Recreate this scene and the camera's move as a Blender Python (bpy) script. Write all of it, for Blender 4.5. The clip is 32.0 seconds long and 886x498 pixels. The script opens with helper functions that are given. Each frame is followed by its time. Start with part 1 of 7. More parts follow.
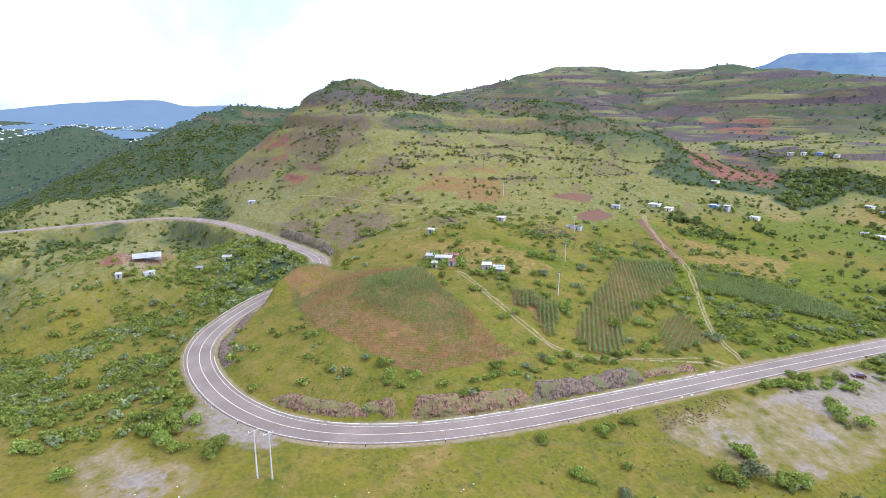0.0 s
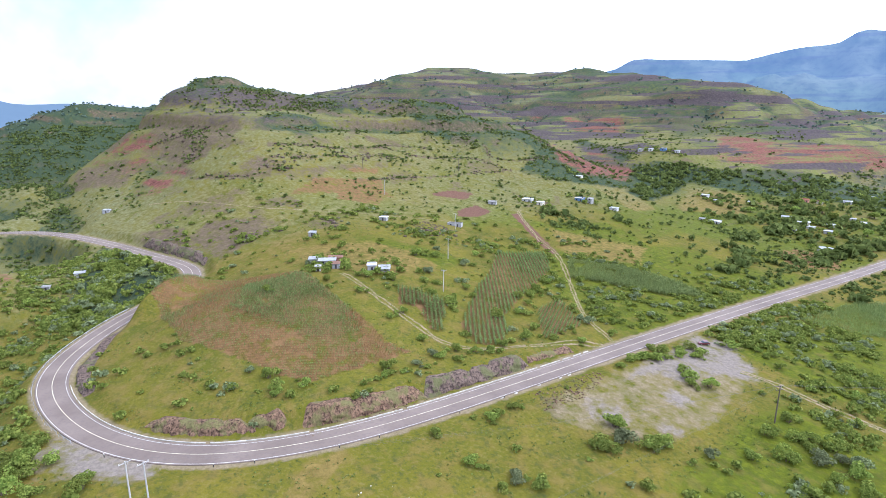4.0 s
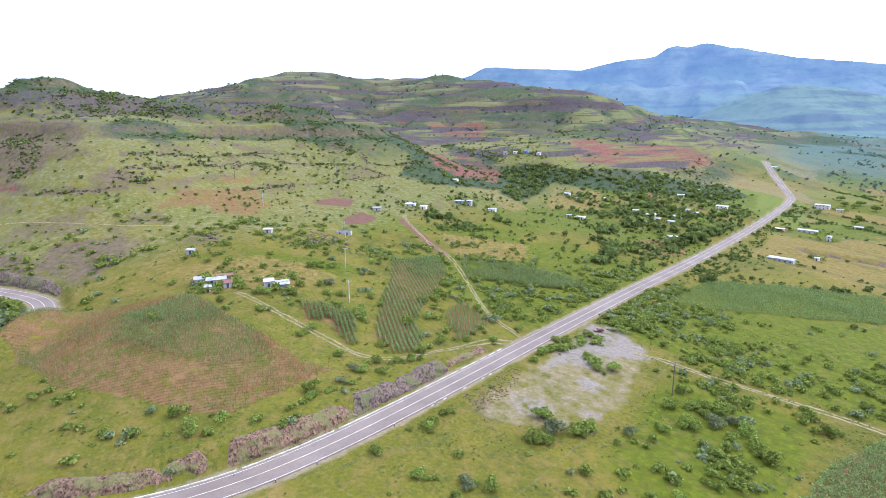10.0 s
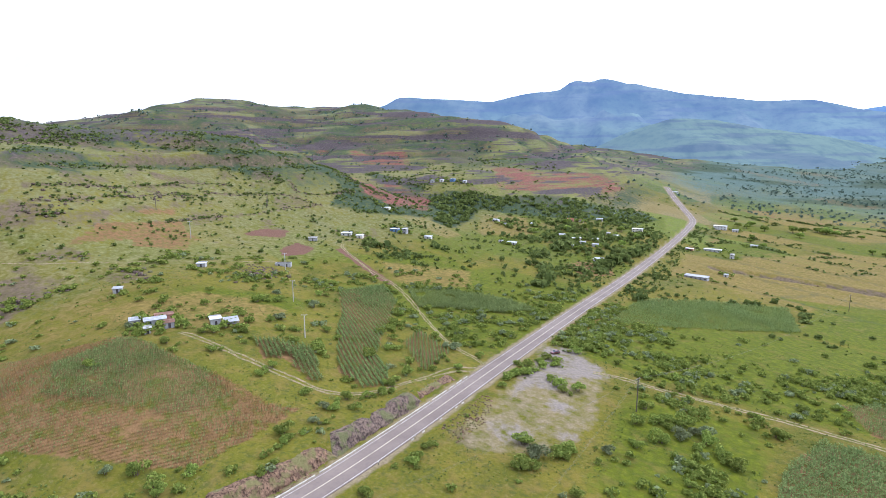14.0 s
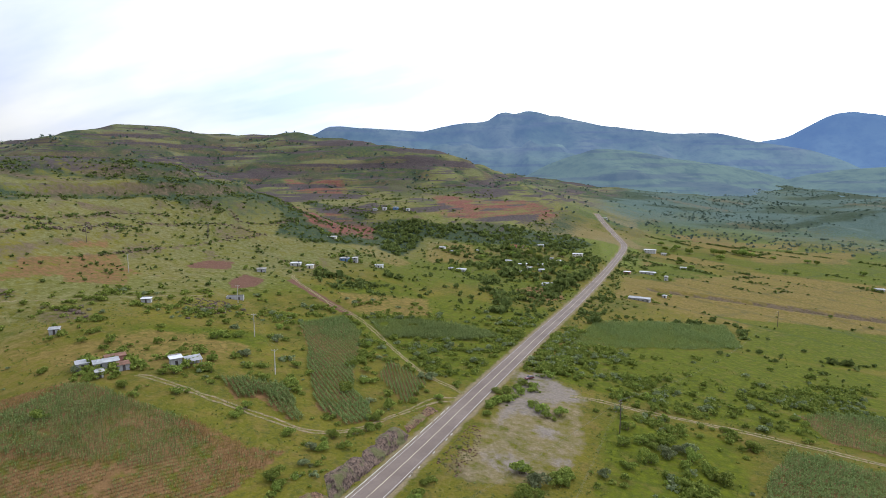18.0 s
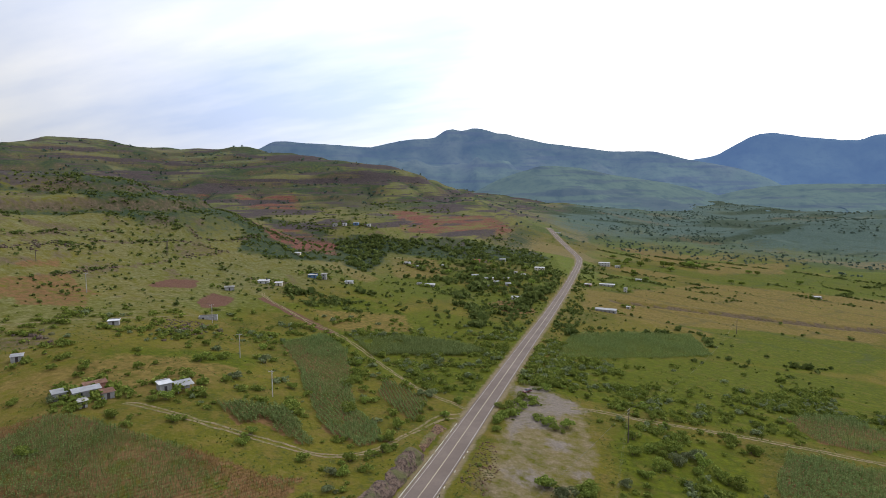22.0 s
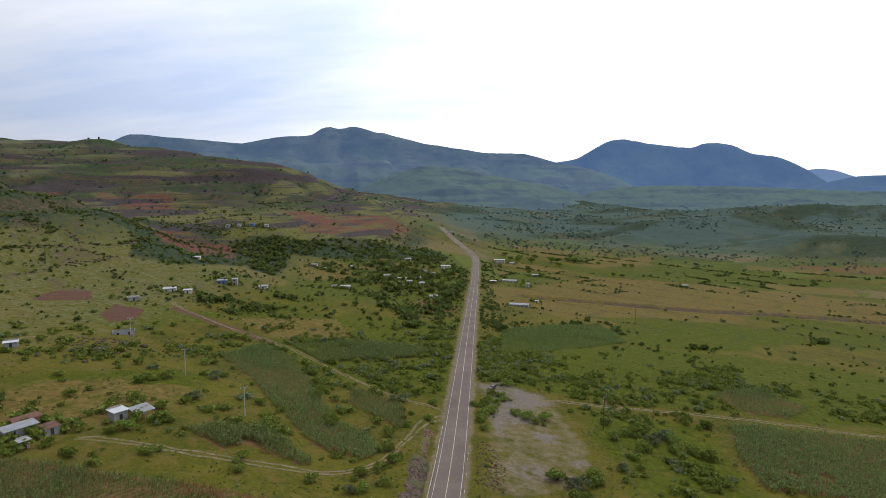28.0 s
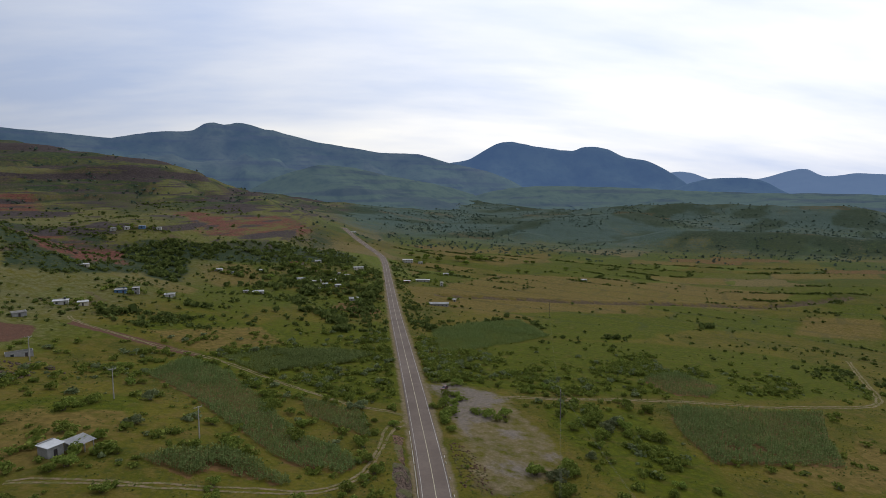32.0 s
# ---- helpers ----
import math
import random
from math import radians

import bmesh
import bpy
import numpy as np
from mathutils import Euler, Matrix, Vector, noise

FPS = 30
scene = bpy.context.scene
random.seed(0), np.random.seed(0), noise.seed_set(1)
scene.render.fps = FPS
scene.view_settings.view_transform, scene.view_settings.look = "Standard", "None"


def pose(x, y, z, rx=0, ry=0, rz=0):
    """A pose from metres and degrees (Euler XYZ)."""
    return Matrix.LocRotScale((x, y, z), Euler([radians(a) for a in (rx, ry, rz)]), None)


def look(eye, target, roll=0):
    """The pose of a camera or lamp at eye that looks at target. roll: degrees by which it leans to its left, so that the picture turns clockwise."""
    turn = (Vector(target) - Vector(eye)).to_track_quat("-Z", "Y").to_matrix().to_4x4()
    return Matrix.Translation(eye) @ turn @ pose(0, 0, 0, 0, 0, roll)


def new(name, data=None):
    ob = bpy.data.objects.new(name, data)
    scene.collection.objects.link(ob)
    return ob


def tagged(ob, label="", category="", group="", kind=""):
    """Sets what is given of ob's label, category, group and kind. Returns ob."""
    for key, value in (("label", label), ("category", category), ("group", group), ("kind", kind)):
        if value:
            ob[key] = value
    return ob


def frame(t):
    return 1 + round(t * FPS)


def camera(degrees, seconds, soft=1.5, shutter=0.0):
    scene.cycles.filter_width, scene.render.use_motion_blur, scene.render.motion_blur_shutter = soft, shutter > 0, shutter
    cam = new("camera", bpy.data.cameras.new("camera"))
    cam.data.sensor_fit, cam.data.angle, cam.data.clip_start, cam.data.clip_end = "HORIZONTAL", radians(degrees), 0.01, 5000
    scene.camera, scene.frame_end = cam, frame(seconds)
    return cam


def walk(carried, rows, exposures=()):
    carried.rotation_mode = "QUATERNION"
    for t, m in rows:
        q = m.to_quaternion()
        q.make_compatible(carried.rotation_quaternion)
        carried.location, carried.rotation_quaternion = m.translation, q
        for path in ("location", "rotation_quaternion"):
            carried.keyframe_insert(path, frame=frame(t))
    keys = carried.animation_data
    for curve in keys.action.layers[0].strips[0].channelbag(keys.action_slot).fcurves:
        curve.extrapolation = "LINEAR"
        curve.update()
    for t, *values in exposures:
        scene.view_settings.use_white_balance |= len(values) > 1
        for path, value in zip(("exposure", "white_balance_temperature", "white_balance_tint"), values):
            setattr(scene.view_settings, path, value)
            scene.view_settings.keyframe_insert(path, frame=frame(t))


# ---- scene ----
import functools

cam = camera(78.4, 32.0, soft=0.85)
PATH = [
    (0, (-2.08, 5.64, 80.00), (-91.8855, 42.9299, 56.6847), 0.16),
    (0.5, (-2.05, 5.73, 79.97), (-91.0788, 44.8784, 56.7068), 0.22),
    (1, (-2.06, 5.71, 79.96), (-90.0986, 47.0196, 56.6798), 0.28),
    (1.5, (-2.12, 5.63, 79.98), (-88.9358, 49.4562, 56.6688), 0.17),
    (2, (-2.02, 5.63, 80.04), (-87.6876, 51.6290, 56.6729), 0.24),
    (2.5, (-1.86, 5.58, 80.08), (-86.2707, 53.8603, 56.7403), 0.12),
    (3, (-1.68, 5.55, 80.12), (-84.4920, 56.5013, 56.7602), 0.11),
    (3.5, (-1.70, 5.45, 80.12), (-82.8914, 58.9709, 56.7898), 0.11),
    (5.5, (-3.22, 3.52, 80.34), (-77.7274, 65.9617, 56.8985), -0.02),
    (6, (-3.87, 2.75, 80.38), (-76.7033, 67.1134, 56.8678), -0.13),
    (6.5, (-4.73, 1.87, 80.43), (-75.8742, 68.0447, 56.7829), -0.04),
    (7, (-5.76, 0.89, 80.50), (-75.0295, 69.0428, 56.8789), -0.05),
    (7.5, (-6.93, 0.09, 80.57), (-74.7498, 69.6466, 56.8497), -0.17),
    (8, (-8.21, -0.92, 80.60), (-74.7321, 69.8833, 56.8841), -0.11),
    (8.5, (-9.67, -1.97, 80.56), (-75.1173, 69.8208, 56.8460), -0.15),
    (9, (-11.13, -2.95, 80.55), (-75.8956, 69.5067, 56.9697), -0.22),
    (9.5, (-12.70, -3.99, 80.52), (-76.7010, 69.3341, 57.5517), -0.07),
    (10, (-14.37, -5.06, 80.53), (-77.5892, 69.0941, 58.0707), -0.13),
    (10.5, (-16.09, -6.09, 80.52), (-78.4432, 68.9749, 58.6803), -0.08),
    (11, (-17.82, -7.18, 80.56), (-79.2054, 68.8399, 59.2806), -0.03),
    (11.5, (-19.48, -8.26, 80.59), (-79.5761, 68.9484, 59.9231), -0.07),
    (12, (-21.27, -9.42, 80.60), (-79.7685, 69.1498, 60.4889), -0.09),
    (12.5, (-23.14, -10.68, 80.65), (-80.1570, 69.1424, 61.2002), -0.01),
    (13, (-25.08, -11.83, 80.70), (-79.9463, 69.6185, 61.8431), -0.01),
    (13.5, (-26.95, -12.94, 80.66), (-79.9846, 69.8526, 62.4121), -0.02),
    (14, (-28.80, -14.05, 80.61), (-80.2234, 69.9084, 63.0745), -0.05),
    (14.5, (-30.63, -15.04, 80.57), (-80.5952, 69.9229, 63.7124), -0.08),
    (16.5, (-39.02, -18.15, 80.50), (-83.7991, 70.0796, 66.0081), -0.04),
    (17, (-41.18, -18.94, 80.40), (-84.5315, 70.1083, 66.5939), -0.08),
    (17.5, (-43.28, -19.69, 80.28), (-85.2396, 70.1236, 67.1608), -0.12),
    (18, (-45.58, -20.39, 80.13), (-86.0479, 70.2025, 67.6945), -0.06),
    (18.5, (-47.97, -21.11, 79.97), (-86.6626, 70.3450, 68.2244), -0.08),
    (19, (-50.41, -21.72, 79.83), (-87.5759, 70.4543, 68.7739), -0.12),
    (19.5, (-52.72, -22.37, 79.67), (-88.3960, 70.4708, 69.2675), -0.05),
    (20, (-55.16, -23.11, 79.54), (-89.1994, 70.4160, 69.7769), -0.09),
    (20.5, (-57.80, -23.91, 79.41), (-90.5903, 70.0783, 69.8461), -0.14),
    (21, (-60.59, -24.64, 79.28), (-92.6337, 69.6064, 69.7182), -0.01),
    (21.5, (-63.57, -25.20, 79.17), (-95.1091, 69.2163, 69.6626), -0.09),
    (22, (-66.64, -25.82, 79.06), (-97.8129, 68.7180, 69.5084), -0.07),
    (22.5, (-69.64, -26.51, 79.00), (-100.4846, 68.1304, 69.4458), -0.06),
    (23, (-72.67, -27.18, 78.96), (-102.8247, 67.6860, 69.4071), -0.03),
    (23.5, (-75.76, -27.92, 78.90), (-104.7032, 67.3189, 69.3476), 0.02),
    (24, (-78.95, -28.46, 78.81), (-105.9903, 67.3376, 69.2185), 0.09),
    (24.5, (-82.28, -28.93, 78.71), (-106.8139, 67.5426, 69.1385), 0.09),
    (25, (-85.62, -29.26, 78.67), (-107.0091, 67.9615, 69.1240), 0.01),
    (25.5, (-88.94, -29.56, 78.68), (-108.1739, 68.0940, 68.9970), -0.00),
    (27.5, (-101.35, -30.03, 78.84), (-111.6808, 68.9620, 69.1803), 0.03),
    (28, (-104.40, -30.08, 78.86), (-113.0825, 69.0783, 69.2268), 0.09),
    (28.5, (-107.48, -29.99, 78.85), (-114.2615, 69.3188, 69.2559), 0.16),
    (29, (-110.63, -29.72, 78.87), (-114.9563, 69.7167, 69.2166), 0.15),
    (29.5, (-113.76, -29.29, 78.83), (-115.3948, 70.2390, 69.2359), 0.15),
    (30, (-116.81, -28.77, 78.79), (-115.6433, 70.7548, 69.1607), 0.15),
    (30.5, (-119.80, -28.32, 78.77), (-115.9758, 71.1418, 69.1584), 0.15),
    (31, (-122.80, -27.92, 78.79), (-116.3242, 71.4129, 69.1978), 0.04),
    (31.5, (-125.85, -27.38, 78.79), (-117.0309, 71.7594, 69.1613), 0.12),
    (32, (-129.00, -26.73, 78.76), (-117.9205, 72.1833, 69.1466), 0.10),
]
EXPOSURES = [(0, -0.58, 5650, 18), (6, -0.60, 5500, 17), (9, -0.48, 5450, 18), (13, -0.56, 5500, 18), (14, -0.74, 5650, 17), (17, -1.19, 6000, 13), (20, -1.70, 6300, 13), (24, -1.82, 6400, 13), (28, -2.08, 6400, 12), (32, -2.56, 6400, 12)]
walk(cam, [(t, look(eye, target, roll)) for t, eye, target, roll in PATH], EXPOSURES)

# ---- sky and sun: thin bright overcast, brighter to the north-east ----
SUN_DIR = Vector((0.45, 0.55, 0.80)).normalized()
world = bpy.data.worlds.new("sky")
scene.world = world
world.use_nodes = True


def _sky():
    nt = world.node_tree
    nt.nodes.clear()
    n, k = nt.nodes.new, nt.links.new
    out, bg = n("ShaderNodeOutputWorld"), n("ShaderNodeBackground")
    sky = n("ShaderNodeTexSky")
    sky.sky_type, sky.sun_disc = "NISHITA", False
    sky.sun_elevation = math.asin(SUN_DIR.z)
    sky.sun_rotation = math.atan2(SUN_DIR.x, SUN_DIR.y)
    sky.air_density, sky.dust_density = 1.2, 3.0
    dim = n("ShaderNodeVectorMath")
    dim.operation = "SCALE"
    dim.inputs["Scale"].default_value = 0.1
    k(sky.outputs[0], dim.inputs[0])
    co = n("ShaderNodeTexCoord")
    # clouds lie in a flat layer: stretch the directions towards the horizon
    sep, add, dx, dy, com = n("ShaderNodeSeparateXYZ"), n("ShaderNodeMath"), n("ShaderNodeMath"), n("ShaderNodeMath"), n("ShaderNodeCombineXYZ")
    k(co.outputs["Generated"], sep.inputs[0])
    add.operation, dx.operation, dy.operation = "ADD", "DIVIDE", "DIVIDE"
    k(sep.outputs[2], add.inputs[0])
    add.inputs[1].default_value = 0.22
    k(sep.outputs[0], dx.inputs[0]), k(add.outputs[0], dx.inputs[1])
    k(sep.outputs[1], dy.inputs[0]), k(add.outputs[0], dy.inputs[1])
    k(dx.outputs[0], com.inputs[0]), k(dy.outputs[0], com.inputs[1])
    cloud = n("ShaderNodeTexNoise")
    cloud.inputs["Scale"].default_value, cloud.inputs["Detail"].default_value, cloud.inputs["Roughness"].default_value = 0.75, 6, 0.55
    lie = n("ShaderNodeMapping")
    lie.inputs["Location"].default_value = (2.6, 1.4, 0)
    lie.inputs["Rotation"].default_value, lie.inputs["Scale"].default_value = (0, 0, radians(-24)), (0.55, 1.5, 1)
    k(com.outputs[0], lie.inputs[0])
    k(lie.outputs[0], cloud.inputs["Vector"])
    ramp = n("ShaderNodeValToRGB")
    ramp.color_ramp.elements[0].position, ramp.color_ramp.elements[1].position = 0.32, 0.66
    ramp.color_ramp.elements[0].color = (0.78, 0.93, 1.24, 1)
    ramp.color_ramp.elements[1].color = (1.50, 1.49, 1.44, 1)
    k(cloud.outputs["Fac"], ramp.inputs[0])
    # the veil glows round the hidden sun
    dot, glow = n("ShaderNodeVectorMath"), n("ShaderNodeMapRange")
    dot.operation = "DOT_PRODUCT"
    k(co.outputs["Generated"], dot.inputs[0])
    dot.inputs[1].default_value = SUN_DIR
    glow.inputs[1].default_value, glow.inputs[2].default_value, glow.inputs[3].default_value, glow.inputs[4].default_value = -0.1, 0.8, 2.0, 6.3
    k(dot.outputs["Value"], glow.inputs[0])
    mul, tot = n("ShaderNodeVectorMath"), n("ShaderNodeVectorMath")
    mul.operation, tot.operation = "SCALE", "ADD"
    k(ramp.outputs[0], mul.inputs[0]), k(glow.outputs[0], mul.inputs["Scale"])
    k(mul.outputs[0], tot.inputs[0]), k(dim.outputs[0], tot.inputs[1])
    k(tot.outputs[0], bg.inputs[0])
    bg.inputs[1].default_value = 0.68
    k(bg.outputs[0], out.inputs[0])


_sky()
sun = new("sun", bpy.data.lights.new("sun", "SUN"))
sun.data.energy, sun.data.angle, sun.data.color = 3.0, radians(10), (1.0, 0.93, 0.80)
sun.matrix_world = look(SUN_DIR * 100, (0, 0, 0))

# ---- materials ----
def material(name, rough=0.9, metal=0.0, spec=0.3):
    """A node material, its tree, its shader and a shorthand for new nodes."""
    m = bpy.data.materials.new(name)
    m.use_nodes = True
    nt = m.node_tree
    bsdf = nt.nodes["Principled BSDF"]
    bsdf.inputs["Roughness"].default_value, bsdf.inputs["Metallic"].default_value = rough, metal
    bsdf.inputs["Specular IOR Level"].default_value = spec
    return m, nt, bsdf


def noise_node(nt, scale, detail=4, rough=0.55, coord=None, seed=0.0):
    t = nt.nodes.new("ShaderNodeTexNoise")
    t.inputs["Scale"].default_value, t.inputs["Detail"].default_value, t.inputs["Roughness"].default_value = scale, detail, rough
    if coord is None:
        coord = nt.nodes.new("ShaderNodeTexCoord").outputs["Object"]
    if seed:
        mp = nt.nodes.new("ShaderNodeMapping")
        mp.inputs["Location"].default_value = (seed, seed * 1.7, seed * 0.3)
        nt.links.new(coord, mp.inputs[0])
        coord = mp.outputs[0]
    nt.links.new(coord, t.inputs["Vector"])
    return t.outputs["Fac"]


def ranged(nt, value, lo, hi, a=0.0, b=1.0):
    r = nt.nodes.new("ShaderNodeMapRange")
    r.inputs[1].default_value, r.inputs[2].default_value, r.inputs[3].default_value, r.inputs[4].default_value = lo, hi, a, b
    nt.links.new(value, r.inputs[0])
    return r.outputs[0]


def mixed(nt, fac, a, b):
    """Mix of two colours; each a socket or a tuple."""
    m = nt.nodes.new("ShaderNodeMix")
    m.data_type = "RGBA"
    for s, v in ((0, fac), (6, a), (7, b)):
        if isinstance(v, (int, float)):
            m.inputs[s].default_value = v
        elif isinstance(v, tuple):
            m.inputs[s].default_value = (*v, 1)
        else:
            nt.links.new(v, m.inputs[s])
    return m.outputs[2]


def maths(nt, op, a, b=0.0):
    m = nt.nodes.new("ShaderNodeMath")
    m.operation = op
    for s, v in enumerate((a, b)):
        if isinstance(v, (int, float)):
            m.inputs[s].default_value = v
        else:
            nt.links.new(v, m.inputs[s])
    return m.outputs[0]


def bumped(nt, bsdf, height, strength=0.4, distance=0.1):
    b = nt.nodes.new("ShaderNodeBump")
    b.inputs["Strength"].default_value, b.inputs["Distance"].default_value = strength, distance
    nt.links.new(height, b.inputs["Height"])
    nt.links.new(b.outputs[0], bsdf.inputs["Normal"])


def plain(name, colour, rough=0.85, vary=0.25, scale=1.5, metal=0.0, spec=0.3, bump=0.15, random=0.0):
    """A painted, plastered or metal surface: two scales of stains, a fine relief and, if asked, a shade of its own for each object."""
    m, nt, bsdf = material(name, rough, metal, spec)
    big, fine = noise_node(nt, scale, 5), noise_node(nt, scale * 9, 3, seed=4)
    dark = tuple(c * (1 - vary) for c in colour)
    light = tuple(min(1, c * (1 + vary * 0.6)) for c in colour)
    col = mixed(nt, ranged(nt, big, 0.3, 0.7), dark, light)
    col = mixed(nt, ranged(nt, fine, 0.35, 0.75, 0, 0.5), col, tuple(c * 0.72 for c in colour))
    if random:
        info = nt.nodes.new("ShaderNodeObjectInfo")
        hsv = nt.nodes.new("ShaderNodeHueSaturation")
        nt.links.new(ranged(nt, info.outputs["Random"], 0, 1, 1 - random, 1 + random), hsv.inputs["Value"])
        nt.links.new(col, hsv.inputs["Color"])
        col = hsv.outputs[0]
    nt.links.new(col, bsdf.inputs["Base Color"])
    if bump:
        bumped(nt, bsdf, fine, bump, 0.03)
    return m


def leafy(name, dark, light, random=0.35):
    """Foliage: each leaf clump has a shade of its own, each plant another."""
    m, nt, bsdf = material(name, 0.85, 0, 0.06)
    geo, info = nt.nodes.new("ShaderNodeNewGeometry"), nt.nodes.new("ShaderNodeObjectInfo")
    wide = noise_node(nt, 0.05, 3, coord=geo.outputs["Position"])
    col = mixed(nt, geo.outputs["Random Per Island"], dark, light)
    hsv = nt.nodes.new("ShaderNodeHueSaturation")
    nt.links.new(col, hsv.inputs["Color"])
    both = maths(nt, "ADD", maths(nt, "MULTIPLY", info.outputs["Random"], 0.5), maths(nt, "MULTIPLY", wide, 0.5))
    nt.links.new(ranged(nt, both, 0.1, 0.8, 1 - random, 1 + random), hsv.inputs["Value"])
    nt.links.new(ranged(nt, info.outputs["Random"], 0, 1, 0.488, 0.508), hsv.inputs["Hue"])
    nt.links.new(hsv.outputs[0], bsdf.inputs["Base Color"])
    bsdf.inputs["Subsurface Weight"].default_value = 0.0
    tr = nt.nodes.new("ShaderNodeBsdfTranslucent")
    nt.links.new(hsv.outputs[0], tr.inputs[0])
    mx = nt.nodes.new("ShaderNodeMixShader")
    mx.inputs[0].default_value = 0.38
    nt.links.new(bsdf.outputs[0], mx.inputs[1]), nt.links.new(tr.outputs[0], mx.inputs[2])
    nt.links.new(mx.outputs[0], nt.nodes["Material Output"].inputs[0])
    return m


def ground_material():
    """Pasture, dry grass, ploughed soil, red earth, gravel, rock and painted haze, laid out by the cover masks of the
    ground.
    """
    m, nt, bsdf = material("ground", 0.95, 0, 0.05)
    n = nt.nodes.new
    co = n("ShaderNodeTexCoord").outputs["Object"]
    n200, n40, n8, n1 = noise_node(nt, 0.006, 3, coord=co), noise_node(nt, 0.03, 5, 0.6, co), noise_node(nt, 0.16, 5, 0.62, co), noise_node(nt, 0.9, 5, 0.65, co)
    masks = []
    for layer in ("cover_a", "cover_b", "cover_c", "cover_d"):
        at, sp = n("ShaderNodeAttribute"), n("ShaderNodeSeparateColor")
        at.attribute_name = layer
        nt.links.new(at.outputs["Color"], sp.inputs[0])
        masks += [sp.outputs[0], sp.outputs[1], sp.outputs[2]]
    soil, maroon, gravel, lush, red, scrub, tan, rock, pale, haze_tint, beds, dry = masks
    n3 = noise_node(nt, 0.38, 5, 0.65, co, 9)
    grass = mixed(nt, ranged(nt, n40, 0.36, 0.62), (0.064, 0.067, 0.0085), (0.118, 0.100, 0.013))
    grass = mixed(nt, ranged(nt, n200, 0.45, 0.7, 0, 0.45), grass, (0.068, 0.082, 0.007))
    grass = mixed(nt, ranged(nt, n8, 0.46, 0.70, 0, 0.6), grass, (0.140, 0.098, 0.024))
    grass = mixed(nt, ranged(nt, n3, 0.52, 0.66, 0, 0.6), grass, (0.040, 0.050, 0.014))
    grass = mixed(nt, ranged(nt, n1, 0.54, 0.70, 0, 0.5), grass, (0.042, 0.052, 0.015))
    grass = mixed(nt, ranged(nt, n1, 0.46, 0.36, 0, 0.4), grass, (0.158, 0.126, 0.046))
    # the far valley floor is parcelled into small fields, each at its own stage of growth
    cell, warp, where = n("ShaderNodeTexVoronoi"), n("ShaderNodeMapping"), n("ShaderNodeSeparateXYZ")
    cell.distance, cell.inputs["Scale"].default_value, cell.inputs["Randomness"].default_value = "MANHATTAN", 0.011, 0.9
    warp.inputs["Rotation"].default_value, warp.inputs["Scale"].default_value = (0, 0, 0.5), (0.7, 1.0, 0.0)
    nt.links.new(co, warp.inputs[0]), nt.links.new(warp.outputs[0], cell.inputs["Vector"]), nt.links.new(co, where.inputs[0])
    plot = n("ShaderNodeSeparateColor")
    nt.links.new(cell.outputs["Color"], plot.inputs[0])
    crop = mixed(nt, ranged(nt, plot.outputs[0], 0.35, 0.75), (0.040, 0.070, 0.012), (0.105, 0.135, 0.018))
    crop = mixed(nt, ranged(nt, plot.outputs[1], 0.72, 0.78), crop, (0.190, 0.140, 0.070))
    crop = mixed(nt, ranged(nt, n3, 0.40, 0.65, 0, 0.6), crop, (0.040, 0.055, 0.016))
    tilled = maths(nt, "MULTIPLY", ranged(nt, where.outputs[1], 480, 700, 0, 0.75), ranged(nt, plot.outputs[2], 0.30, 0.42))
    grass = mixed(nt, tilled, grass, crop)
    breakup = maths(nt, "ADD", ranged(nt, n8, 0.3, 0.7, -0.35, 0.35), ranged(nt, n3, 0.3, 0.7, -0.35, 0.35))

    def lay(col, mask, colour, hard=0.2):
        f = ranged(nt, maths(nt, "ADD", mask, maths(nt, "MULTIPLY", breakup, ranged(nt, mask, 0, 0.4))), 0.5 - hard, 0.5 + hard)
        return mixed(nt, f, col, colour)

    rough1 = ranged(nt, n1, 0.3, 0.7)
    rough3 = ranged(nt, n3, 0.35, 0.65)
    col = lay(grass, lush, mixed(nt, rough3, (0.036, 0.053, 0.0050), (0.092, 0.104, 0.0078)), 0.35)
    col = mixed(nt, ranged(nt, n8, 0.52, 0.66, 0, 0.45), col, (0.122, 0.092, 0.026))
    col = mixed(nt, ranged(nt, n1, 0.54, 0.70, 0, 0.4), col, (0.045, 0.056, 0.017))
    col = lay(col, tan, mixed(nt, rough3, (0.100, 0.075, 0.021), (0.162, 0.118, 0.034)), 0.35)
    # paler olive hill grass, with the haze over the hills put into its colour
    col = lay(col, dry, mixed(nt, rough3, (0.086, 0.086, 0.028), (0.152, 0.142, 0.060)), 0.45)
    # blue-green tint in the base colour, standing in for aerial haze
    col = lay(col, haze_tint, mixed(nt, rough3, (0.038, 0.066, 0.056), (0.080, 0.112, 0.092)), 0.45)
    # dark scrub cover, which also carries the shade painted into hollows
    col = lay(col, scrub, mixed(nt, rough1, (0.018, 0.031, 0.016), (0.044, 0.062, 0.034)), 0.4)
    # beds of dark rock crop out along the contours
    level, seam = n("ShaderNodeMapping"), n("ShaderNodeMapping")
    level.inputs["Scale"].default_value, seam.inputs["Scale"].default_value = (0.0045, 0.0045, 0.085), (0.012, 0.012, 0.30)
    nt.links.new(co, level.inputs[0]), nt.links.new(co, seam.inputs[0])
    bed = maths(nt, "MAXIMUM", ranged(nt, noise_node(nt, 1.0, 3, 0.5, level.outputs[0]), 0.535, 0.575), ranged(nt, noise_node(nt, 1.0, 3, 0.5, seam.outputs[0], 3), 0.58, 0.62, 0, 0.8))
